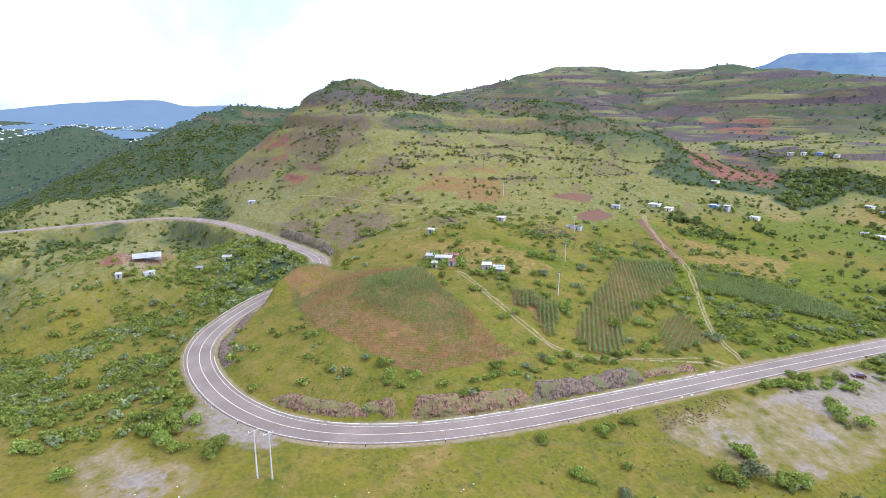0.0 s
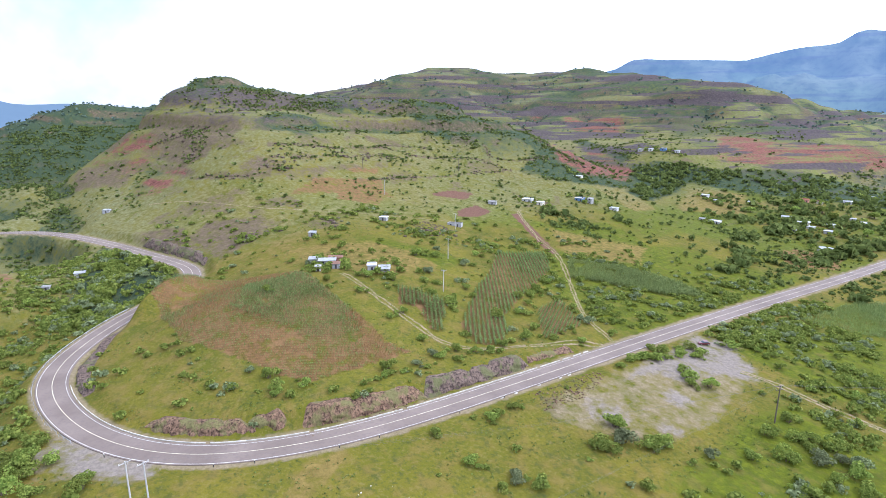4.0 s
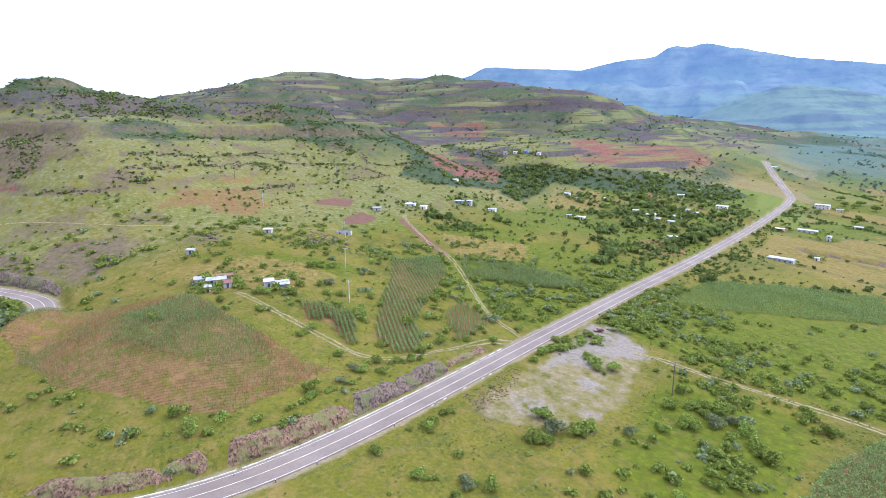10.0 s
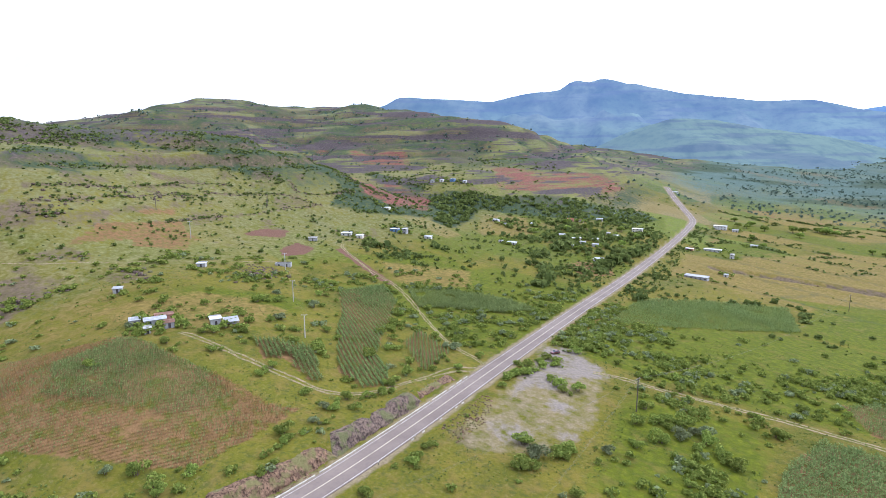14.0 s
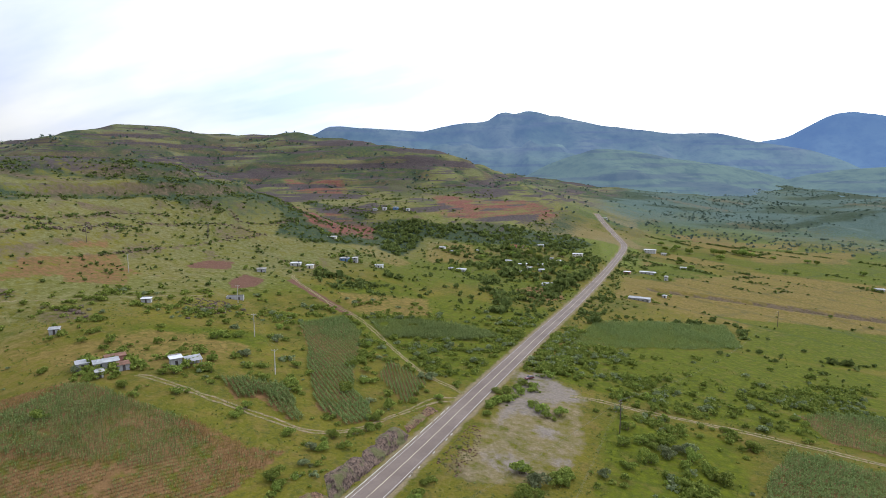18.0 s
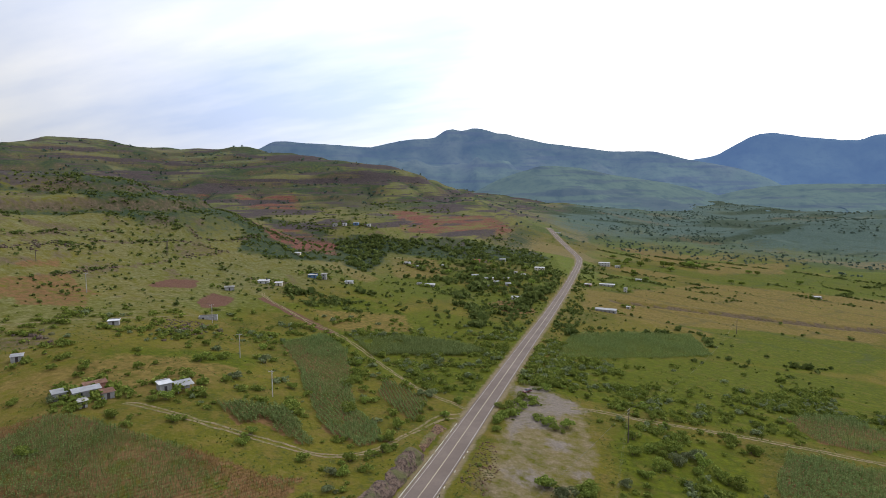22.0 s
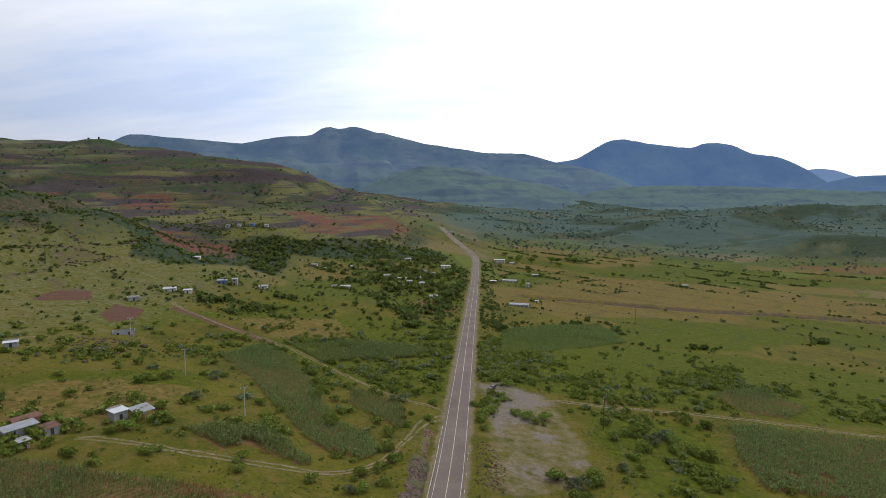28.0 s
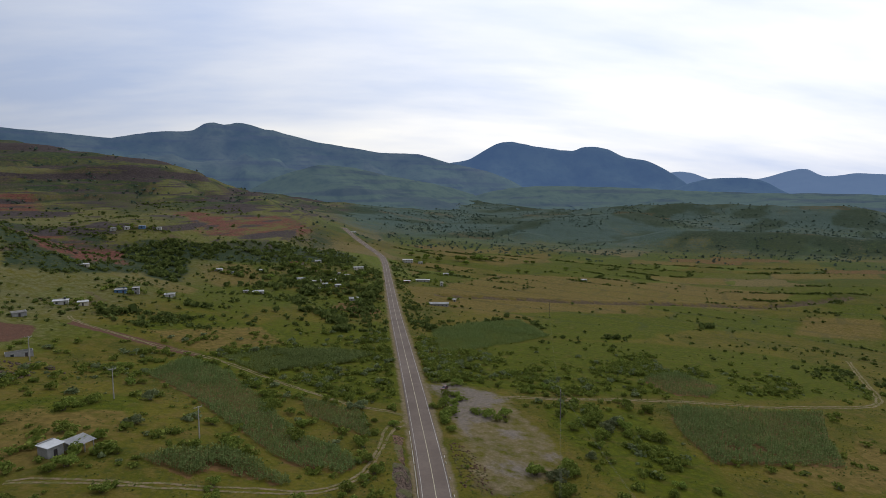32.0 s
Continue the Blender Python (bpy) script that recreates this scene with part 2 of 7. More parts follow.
    col = lay(col, rock, mixed(nt, rough3, (0.058, 0.043, 0.028), (0.122, 0.092, 0.058)), 0.35)
    red = maths(nt, "MULTIPLY", red, ranged(nt, noise_node(nt, 1.0, 4, 0.6, seam.outputs[0], 7), 0.40, 0.58, 0.35, 1.2))
    col = lay(col, red, mixed(nt, rough3, (0.072, 0.030, 0.023), (0.172, 0.074, 0.054)), 0.3)
    col = lay(col, maths(nt, "MULTIPLY", bed, beds), mixed(nt, rough3, (0.034, 0.028, 0.030), (0.080, 0.064, 0.060)), 0.25)
    col = lay(col, soil, mixed(nt, rough3, (0.098, 0.058, 0.025), (0.158, 0.092, 0.040)), 0.25)
    col = lay(col, maroon, mixed(nt, rough1, (0.080, 0.043, 0.030), (0.132, 0.070, 0.048)), 0.2)
    col = lay(col, pale, mixed(nt, rough1, (0.128, 0.102, 0.056), (0.205, 0.164, 0.102)), 0.35)
    col = lay(col, gravel, mixed(nt, rough1, (0.122, 0.103, 0.084), (0.200, 0.170, 0.140)), 0.35)
    nt.links.new(col, bsdf.inputs["Base Color"])
    bumped(nt, bsdf, maths(nt, "ADD", n1, maths(nt, "MULTIPLY", n8, 2.0)), 0.6, 0.5)
    return m


GROUND = ground_material()


def asphalt_material():
    m, nt, bsdf = material("asphalt", 0.9, 0, 0.25)
    co = nt.nodes.new("ShaderNodeTexCoord").outputs["Object"]
    a, b, c = noise_node(nt, 0.07, 4, 0.6, co), noise_node(nt, 1.1, 4, 0.6, co), noise_node(nt, 14, 2, 0.6, co)
    col = mixed(nt, ranged(nt, a, 0.35, 0.65), (0.120, 0.093, 0.076), (0.162, 0.128, 0.106))
    col = mixed(nt, ranged(nt, b, 0.5, 0.75, 0, 0.45), col, (0.085, 0.068, 0.067))
    nt.links.new(col, bsdf.inputs["Base Color"])
    bumped(nt, bsdf, c, 0.2, 0.01)
    return m


ASPHALT = asphalt_material()


def track_material():
    """Beaten earth with tufts of grass left between the wheel ruts."""
    m, nt, bsdf = material("dirt track", 0.95, 0, 0.15)
    co = nt.nodes.new("ShaderNodeTexCoord").outputs["Object"]
    a, b, c = noise_node(nt, 0.12, 4, 0.6, co), noise_node(nt, 0.8, 5, 0.65, co, 3), noise_node(nt, 4, 3, 0.6, co)
    col = mixed(nt, ranged(nt, a, 0.35, 0.65), (0.150, 0.112, 0.064), (0.225, 0.172, 0.108))
    col = mixed(nt, ranged(nt, b, 0.45, 0.57, 0, 0.9), col, (0.098, 0.100, 0.022))
    nt.links.new(col, bsdf.inputs["Base Color"])
    bumped(nt, bsdf, maths(nt, "ADD", b, c), 0.5, 0.15)
    return m


LINE = plain("worn road paint", (0.50, 0.48, 0.43), 0.8, 0.45, 0.6)
CENTRE = plain("worn yellow road paint", (0.50, 0.45, 0.32), 0.8, 0.45, 0.6)
DIRT = track_material()
KERB = plain("whitewashed concrete", (0.52, 0.49, 0.42), 0.9, 0.35, 0.9, random=0.2)


def rock_material(name, dark, light, moss):
    """Split rock: streaks down the face, dark cracks, and grass on its ledges."""
    m, nt, bsdf = material(name, 0.95, 0, 0.15)
    co = nt.nodes.new("ShaderNodeTexCoord").outputs["Object"]
    mp = nt.nodes.new("ShaderNodeMapping")
    mp.inputs["Scale"].default_value = (1, 1, 0.6)
    nt.links.new(co, mp.inputs[0])
    a, b, c = noise_node(nt, 0.8, 5, 0.7, mp.outputs[0]), noise_node(nt, 0.22, 4, 0.6, co, 5), noise_node(nt, 1.7, 3, 0.6, mp.outputs[0], 2)
    col = mixed(nt, ranged(nt, a, 0.36, 0.62), dark, light)
    col = mixed(nt, ranged(nt, c, 0.50, 0.62, 0, 0.85), col, tuple(v * 0.35 for v in dark))
    col = mixed(nt, ranged(nt, b, 0.50, 0.60, 0, 0.85), col, moss)
    nt.links.new(col, bsdf.inputs["Base Color"])
    bumped(nt, bsdf, maths(nt, "ADD", a, c), 1.0, 0.4)
    return m


ROCK = rock_material("broken rock", (0.066, 0.040, 0.026), (0.205, 0.128, 0.080), (0.115, 0.110, 0.040))
DARKROCK = rock_material("dark weathered rock", (0.062, 0.045, 0.036), (0.158, 0.112, 0.086), (0.090, 0.095, 0.036))


def mountain_material(name, low, high, glow, strength):
    """Wooded slopes; a blue emission stands in for the miles of bright air before them."""
    m, nt, bsdf = material(name, 1.0, 0, 0.0)
    co = nt.nodes.new("ShaderNodeTexCoord").outputs["Object"]
    a, b, c = noise_node(nt, 0.0035, 6, 0.62, co), noise_node(nt, 0.016, 5, 0.65, co), noise_node(nt, 0.05, 3, 0.6, co)
    mp, sep = nt.nodes.new("ShaderNodeMapping"), nt.nodes.new("ShaderNodeSeparateXYZ")
    mp.inputs["Scale"].default_value = (0.0022, 0.0022, 0.045)
    nt.links.new(co, mp.inputs[0]), nt.links.new(co, sep.inputs[0])
    col = mixed(nt, ranged(nt, a, 0.40, 0.60), low, high)
    # woods on the heights, pasture and terraced plots lower down, dark beds of rock between
    if name in ("wooded mountain", "hazy foothill"):
        height = maths(nt, "ADD", sep.outputs[2], ranged(nt, a, 0.3, 0.7, -110, 110))
        col = mixed(nt, ranged(nt, height, 300, 180), col, (0.086, 0.114, 0.062))
        col = mixed(nt, ranged(nt, noise_node(nt, 1.0, 4, 0.55, mp.outputs[0]), 0.54, 0.60, 0, 0.6), col, (0.050, 0.054, 0.050))
    col = mixed(nt, ranged(nt, b, 0.5, 0.66, 0, 0.45), col, tuple(v * 0.5 for v in low))
    col = mixed(nt, ranged(nt, c, 0.52, 0.66, 0, 0.3), col, tuple(v * 0.4 for v in low))
    nt.links.new(col, bsdf.inputs["Base Color"])
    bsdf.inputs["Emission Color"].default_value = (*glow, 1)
    # the haze emission is weaker at the nearer foot, behind less air than the crest
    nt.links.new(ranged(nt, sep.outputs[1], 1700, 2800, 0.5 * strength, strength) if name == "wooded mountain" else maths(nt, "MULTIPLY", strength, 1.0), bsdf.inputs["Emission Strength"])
    return m

# ---- the lie of the land: cross-sections from south to north, (x, z) pairs from west to east ----
CUTS = []


def cut(y, *pairs):
    CUTS.append((y, pairs))


cut(-420, (-2400, -60), (-1400, -62), (-900, -70), (-600, -62), (-400, -50), (-200, -28), (-60, -6), (100, -10), (300, -40), (800, -20))
cut(-150, (-2400, -60), (-1400, -52), (-900, -50), (-720, -22), (-640, -3), (-600, 4), (-540, 2), (-480, -3), (-400, -20), (-330, -24), (-220, -24), (-140, -8), (-60, 4), (100, -5), (300, -42), (800, -20))
cut(-60, (-2400, -60), (-1400, -45), (-1000, -35), (-760, -8), (-690, 6), (-630, 16), (-560, 12), (-500, 3), (-420, -6), (-340, -4), (-260, -10), (-200, -8), (-160, -3), (-110, 3), (-40, 4), (100, -6), (300, -44), (800, -20))
cut(0, (-2400, -60), (-1400, -40), (-1000, -25), (-760, -4), (-690, 12), (-625, 26), (-600, 25), (-480, 6), (-400, -2), (-340, -4), (-290, -14), (-240, -8), (-200, -1), (-150, 0), (-105, 3), (-40, 2), (100, -9), (300, -46), (800, -20))
cut(50, (-2400, -60), (-1400, -30), (-1000, -5), (-820, 10), (-740, 30), (-680, 47), (-635, 56), (-560, 42), (-480, 22), (-400, 12), (-330, 4), (-285, 1), (-255, 4), (-215, 14), (-170, 9), (-135, 4), (-115, 0), (-90, 1), (-30, -3), (100, -13), (300, -48), (800, -25))
cut(130, (-2400, -60), (-1400, -20), (-900, 35), (-780, 70), (-700, 106), (-650, 123), (-580, 97), (-530, 85), (-487, 76), (-440, 58), (-400, 40), (-360, 26), (-320, 20), (-270, 18), (-220, 14), (-185, 9), (-155, 4), (-130, 1), (-105, -1.5), (-60, -5), (0, -9), (100, -19), (300, -50), (800, -30))
cut(210, (-2400, -50), (-1400, 0), (-900, 70), (-760, 95), (-640, 118), (-560, 92), (-500, 80), (-450, 60), (-410, 42), (-380, 29), (-340, 22), (-290, 15), (-240, 8), (-180, 1), (-130, -3), (-105, -4), (0, -13), (100, -22), (300, -50), (800, -32))
cut(300, (-2400, -20), (-1000, 70), (-760, 70), (-600, 98), (-545, 103), (-500, 82), (-450, 58), (-400, 36), (-360, 23), (-310, 15), (-260, 8), (-200, 0), (-130, -7), (-105, -9), (0, -19), (100, -28), (300, -52), (800, -32))
cut(370, (-2400, 20), (-1000, 60), (-760, 60), (-600, 80), (-540, 97), (-490, 92), (-450, 70), (-400, 42), (-350, 25), (-310, 14), (-250, 5), (-180, -6), (-105, -13), (0, -24), (100, -33), (300, -53), (800, -32))
cut(450, (-2400, 60), (-1000, 60), (-760, 30), (-600, 28), (-520, 38), (-440, 50), (-415, 47), (-370, 25), (-320, 10), (-240, -3), (-154, -12), (-105, -18), (0, -28), (100, -36), (300, -53), (800, -30))
cut(520, (-2400, 90), (-1000, 75), (-700, 30), (-560, 24), (-480, 29), (-400, 22), (-330, 11), (-260, 3), (-200, -3), (-140, -11), (-105, -20), (0, -30), (100, -38), (300, -52), (800, -28))
cut(600, (-2400, 120), (-1200, 130), (-900, 70), (-700, 38), (-500, 40), (-405, 46), (-370, 43), (-345, 29), (-310, 19), (-250, 6), (-190, -2), (-140, -10), (-105, -21), (0, -30), (100, -37), (300, -50), (800, -25))
cut(820, (-2400, 150), (-1250, 195), (-1000, 120), (-800, 95), (-690, 72), (-600, 55), (-450, 62), (-330, 44), (-285, 38), (-262, 16), (-230, 4), (-180, -8), (-110, -23), (0, -28), (100, -33), (300, -46), (800, -32))
cut(1080, (-2400, 180), (-1300, 215), (-1100, 210), (-950, 200), (-782, 165), (-600, 140), (-490, 120), (-380, 85), (-278, 45), (-217, 20), (-150, -2), (-80, -15), (0, -24), (120, -32), (300, -40), (800, -30))
cut(1350, (-2400, 180), (-1300, 190), (-900, 170), (-600, 110), (-350, 50), (-200, 20), (-60, -4), (100, -22), (300, -30), (700, -22), (1000, -10))
cut(1700, (-2400, 160), (-900, 140), (-500, 85), (-200, 38), (0, 12), (300, -2), (700, 0), (1200, 10))
cut(2160, (-2400, 120), (-800, 110), (-300, 75), (116, 43), (600, 30), (1500, 30))
cut(3200, (-2400, 120), (-800, 120), (0, 110), (1500, 70))

LAND_X, LAND_Y, LAND_STEP = -2400, -500, 10.0


def _soften(a, n):
    """Rounds a table of heights by n passes of a small kernel along both axes."""
    for _ in range(n):
        p = np.pad(a, 1, mode="edge")
        a = (p[:-2, 1:-1] + p[2:, 1:-1] + p[1:-1, :-2] + p[1:-1, 2:] + 4 * p[1:-1, 1:-1]) / 8
    return a


def _land_table():
    xs = np.arange(LAND_X, 1500, LAND_STEP)
    ys = np.arange(LAND_Y, 3300, LAND_STEP)
    lines = np.array([np.interp(xs, [p[0] for p in pairs], [p[1] for p in pairs]) for _, pairs in CUTS])
    at = np.array([c[0] for c in CUTS], float)
    table = np.empty((len(ys), len(xs)))
    # a cubic that passes through each section without overshoot
    slope = np.gradient(lines, at, axis=0)
    k = np.clip(np.searchsorted(at, ys) - 1, 0, len(at) - 2)
    h = (at[k + 1] - at[k])[:, None]
    s = np.clip((ys - at[k])[:, None] / h, 0, 1)
    table = ((1 + 2 * s) * (1 - s) ** 2 * lines[k] + s * (1 - s) ** 2 * h * slope[k] + s * s * (3 - 2 * s) * lines[k + 1] + s * s * (s - 1) * h * slope[k + 1])
    return _soften(table, 4)


LAND = _land_table()


def _lookup(table, x, y):
    u = np.clip((x - LAND_X) / LAND_STEP, 0, table.shape[1] - 1.001)
    v = np.clip((y - LAND_Y) / LAND_STEP, 0, table.shape[0] - 1.001)
    i, j = u.astype(int), v.astype(int)
    a, b = u - i, v - j
    return (table[j, i] * (1 - a) + table[j, i + 1] * a) * (1 - b) + (table[j + 1, i] * (1 - a) + table[j + 1, i + 1] * a) * b


_rng = np.random.RandomState(7)
WAVES = _rng.rand(512, 512)


def wave(x, y, size, seed=0):
    """Smooth value noise, 0 to 1, with bumps about size metres across."""
    u, v = x / size + 37.3 * seed, y / size + 11.7 * seed
    i, j = np.floor(u).astype(int), np.floor(v).astype(int)
    a, b = u - i, v - j
    a, b = a * a * (3 - 2 * a), b * b * (3 - 2 * b)
    i0, i1, j0, j1 = i % 512, (i + 1) % 512, j % 512, (j + 1) % 512
    return (WAVES[j0, i0] * (1 - a) + WAVES[j0, i1] * a) * (1 - b) + (WAVES[j1, i0] * (1 - a) + WAVES[j1, i1] * a) * b


def fbm(x, y, size, octaves=4, seed=0):
    total, amp, norm = 0, 1.0, 0
    for k in range(octaves):
        total, norm = total + amp * wave(x, y, size / 2 ** k, seed + 3 * k), norm + amp
        amp *= 0.5
    return total / norm


def smooth(a, lo, hi):
    s = np.clip((a - lo) / (hi - lo), 0, 1)
    return s * s * (3 - 2 * s)


# hills farther off: crest points and the steepness of their sides
HILLS = [
    (0.66, (-580, 290, 101), (-540, 337, 101), (-511, 374, 93), (-482, 412, 82), (-462, 450, 60), (-456, 475, 40)),
    (0.46, (-1150, 169, 116), (-1150, 60, 110), (-1148, 0, 86), (-1147, -57, 42), (-1146, -116, 8)),
    (0.42, (-1442, -414, -6), (-1458, -354, 46), (-1472, -292, 64), (-1483, -231, 38), (-1492, -165, -12)),
    (0.34, (560, 1210, -5), (666, 1130, 0), (780, 1050, 0), (900, 960, -6)),
    (0.25, (250, 1450, 2), (420, 1500, 22), (640, 1560, 26)),
    (0.25, (700, 1900, 45), (1000, 1800, 55), (1300, 1500, 40)),
]


# knolls: the field's western brow above the hairpin, the cut bank of the spur, the ridge of the southern yard and a hump in the valley
KNOLLS = [(-249, 33, 10, 11), (-239, 24, 7.0, 9), (-258, 45, 8, 11), (-226, 14, 3.0, 8), (-360, -62, 7, 28), (-330, -40, 3, 18), (219, 1315, 9, 30), (250, 1290, 7, 36)]


def crest(x, y, sides, points):
    """Height of a ridge with straight sides below its crest line."""
    best = np.full(np.shape(x), -1e9)
    for (ax, ay, az), (bx, by, bz) in zip(points, points[1:]):
        dx, dy = bx - ax, by - ay
        s = np.clip(((x - ax) * dx + (y - ay) * dy) / (dx * dx + dy * dy), 0, 1)
        d = np.hypot(x - ax - s * dx, y - ay - s * dy)
        best = np.maximum(best, az + s * (bz - az) - sides * (np.sqrt(d * d + 400) - 20))
    return best


def land(x, y):
    """Height of the natural ground, before roads are cut into it."""
    x, y = np.asarray(x, float), np.asarray(y, float)
    z = _lookup(LAND, x, y)
    for sides, *points in HILLS:
        far = crest(x, y, sides, points) + 12 * (fbm(x, y, 120, 3, 5) - 0.5)
        z = np.maximum(z, far) + 4 * np.exp(-np.abs(z - far) / 8)
    # hard beds of rock make benches and low cliffs on the hillsides
    for height, share, start in ((13.0, 0.16, 24), (19.0, 0.40, 48)):
        f = (z + (0.9 if height < 20 else 2.0) * height * fbm(x, y, 190 if height < 20 else 330, 3, 6)) / height
        step_ = f - np.floor(f)
        z = z + share * height * (smooth(step_, 0.5, 0.95) - step_) * smooth(z, start, start + 25) * (1 if height < 20 else smooth(np.hypot(x, y), 700, 900) * smooth(y, 350, 550))
    # gullies and humps grow with height and distance from the valley floor
    rough = smooth(z, 12, 60) + 0.6 * smooth(np.hypot(x + 65, y), 900, 2000)
    z = z + rough * (10 * (fbm(x, y, 160, 4, 1) - 0.5) + 7 * (np.abs(fbm(x, y, 70, 3, 2) - 0.5) - 0.12))
    z = z + 30 * (fbm(x, y, 380, 4, 13) - 0.5) * smooth(np.hypot(x, y), 1000, 1500) * smooth(x, -250, 50)
    ravines = smooth(np.hypot(x, y), 650, 850) * (1 - smooth(np.hypot(x, y), 1500, 1900)) * smooth(z, 50, 95)
    z = z + ravines * 40 * (np.abs(fbm(x, y, 330, 3, 12) - 0.5) * 2 - 0.28)
    z = z + ravines * 44 * (np.abs(fbm(x + 0.4 * y, y - 0.4 * x, 210, 3, 14) - 0.5) * 2 - 0.26) * (1 - smooth(z, 95, 140)) * smooth(y, 350, 500)
    z = z + 1.6 * (fbm(x, y, 40, 3, 3) - 0.5) * smooth(np.hypot(x + 65, y), 60, 160)
    for kx, ky, kh, kr in KNOLLS:
        z = z + kh * np.exp(-((x - kx) ** 2 + (y - ky) ** 2) / kr ** 2)
    # wooded gullies run down from the road on the southern side, and the basin of the town climbs gently away
    gully = smooth(-x, 165, 230) * smooth(-y, -30, 10) * (1 - smooth(-x, 800, 1000))
    z = z - gully * 13 * (1 - np.abs(2 * fbm(x + 0.6 * y, 1.3 * y - 0.3 * x, 105, 2, 17) - 1) * 2.2).clip(0, 1) * smooth(np.hypot(x + 348, y + 32), 26, 60)
    return z + 0.05 * np.maximum(0, -x - 1900) * smooth(-y, -500, 0)

# ---- the road: centre line with its own levels, from the far valley to the far hairpin ----
ROAD = [(-205, 1075, 16), (-178, 995, 2), (-151, 920, -10), (-131, 860, -18.5), (-125.5, 780, -20), (-123, 650, -19.5), (-121.3, 540, -17.5), (-119.5, 400, -13),
        (-117.5, 270, -6.2), (-116, 174, -2), (-115.5, 110, 0), (-117, 72, 0.6), (-120.5, 48, 1), (-128, 28, 1.2), (-139, 14.5, 1), (-156, 4, 0.2), (-177, -3, -0.6),
        (-197, -5.5, -0.9), (-213, -3, -0.8), (-229, 4.5, -0.5), (-246, 17, 0.2), (-263, 33, 0.8), (-278, 46, 1.4), (-292, 53.5, 2), (-311, 54.5, 2.6), (-346, 43.5, 2.8),
        (-408, 20, 3), (-455, -5, 3), (-478, -30, 2.5), (-486, -60, 1.5), (-488, -95, 0), (-496, -140, -3), (-520, -200, -8)]
ROAD_HALF = 4.3


def line_through(points, step=2.0):
    """A smooth line through plan points, with even steps."""
    p = np.array(points, float)
    m = np.gradient(p, axis=0)
    seg = np.hypot(*(p[1:] - p[:-1])[:, :2].T)
    out = []
    for i in range(len(p) - 1):
        ta = (p[i + 1] - p[i - 1]) / (seg[i] + seg[i - 1]) * seg[i] if i else p[1] - p[0]
        tb = (p[i + 2] - p[i]) / (seg[i] + seg[i + 1]) * seg[i] if i + 2 < len(p) else p[i + 1] - p[i]
        s = np.linspace(0, 1, max(2, int(seg[i] / step)), endpoint=False)[:, None]
        out.append((1 + 2 * s) * (1 - s) ** 2 * p[i] + s * (1 - s) ** 2 * ta + s * s * (3 - 2 * s) * p[i + 1] + s * s * (s - 1) * tb)
    return np.vstack(out + [p[-1:]])


ROAD_LINE = line_through(ROAD)


def nearest(line, x, y, reach):
    """Distance to a line, the index of its nearest point, for points within reach; elsewhere a large number."""
    d, k = np.full(x.shape, 1e6), np.zeros(x.shape, int)
    inside = np.nonzero((x > line[:, 0].min() - reach) & (x < line[:, 0].max() + reach) & (y > line[:, 1].min() - reach) & (y < line[:, 1].max() + reach))[0]
    for part_ in np.array_split(inside, max(1, len(inside) // 8000)):
        if len(part_):
            q = (x[part_, None] - line[None, :, 0]) ** 2 + (y[part_, None] - line[None, :, 1]) ** 2
            k[part_] = q.argmin(1)
            d[part_] = np.sqrt(q.min(1))
    return d, k


STREAM_LINE = line_through([(-67, 523, 0), (-27, 531, 0), (36, 536, 0), (100, 538, 0), (160, 548, 0), (209, 556, 0), (351, 557, 0), (440, 570, 0)], 3.0)


def ground(x, y):
    """Height of the finished ground: the land with the road bench cut into it."""
    x, y = np.atleast_1d(np.asarray(x, float)), np.atleast_1d(np.asarray(y, float))
    z = land(x, y)
    d, k = nearest(ROAD_LINE, x, y, 42)
    bed = ROAD_LINE[k, 2] - 0.15
    # the shoulder of the spur above the road cut
    hill = smooth(ROAD_LINE[k, 1], 16, 40) * (1 - smooth(ROAD_LINE[k, 1], 118, 150)) * (ROAD_LINE[k, 0] > -140) * (x < ROAD_LINE[k, 0])
    z = z + np.where(d < 1e5, 2.4 * hill * np.exp(-((d - 10) / 13) ** 2), 0)
    reach = np.where(z > bed, 6.5, 10.0)
    ds, _k = nearest(STREAM_LINE, x, y, 40)
    z = z + np.where(ds < 1e5, 1.2 * np.exp(-((ds - 12) / 7) ** 2) - 3.2 * np.exp(-(ds / (4.5 + 2.5 * fbm(x, y, 30, 2, 83))) ** 2), 0)
    return np.where(d < 1e5, bed + (z - bed) * smooth(d, ROAD_HALF + 1.0, ROAD_HALF + 1.0 + reach), z)


def inside(x, y, poly):
    """True for plan points inside a polygon."""
    res = np.zeros(np.shape(x), bool)
    for (ax, ay), (bx, by) in zip(poly, poly[1:] + poly[:1]):
        if ay != by:
            res ^= ((ay > y) != (by > y)) & (x < (bx - ax) * (y - ay) / (by - ay) + ax)
    return res


SOIL, MAROON, GRAVEL, LUSH, RED, SCRUB_SHADE, TAN, STONE, PALE, HAZE_TINT, BEDS, HAZY_GRASS = range(12)
SPUR_FIELD = [(-269, 28), (-258, 57), (-228, 87), (-192, 88), (-172, 89), (-154, 89), (-144, 93), (-142, 76), (-142, 56), (-152, 50), (-168, 43), (-192, 31)]
SPUR_GREEN = [(-222, 62), (-228, 86), (-192, 90), (-172, 90), (-162, 84), (-166, 66), (-184, 58), (-204, 50)]
SMALL_CORN = [(-192, 116), (-184, 122), (-173, 127), (-152, 110), (-156, 108), (-173, 113), (-177, 107)]
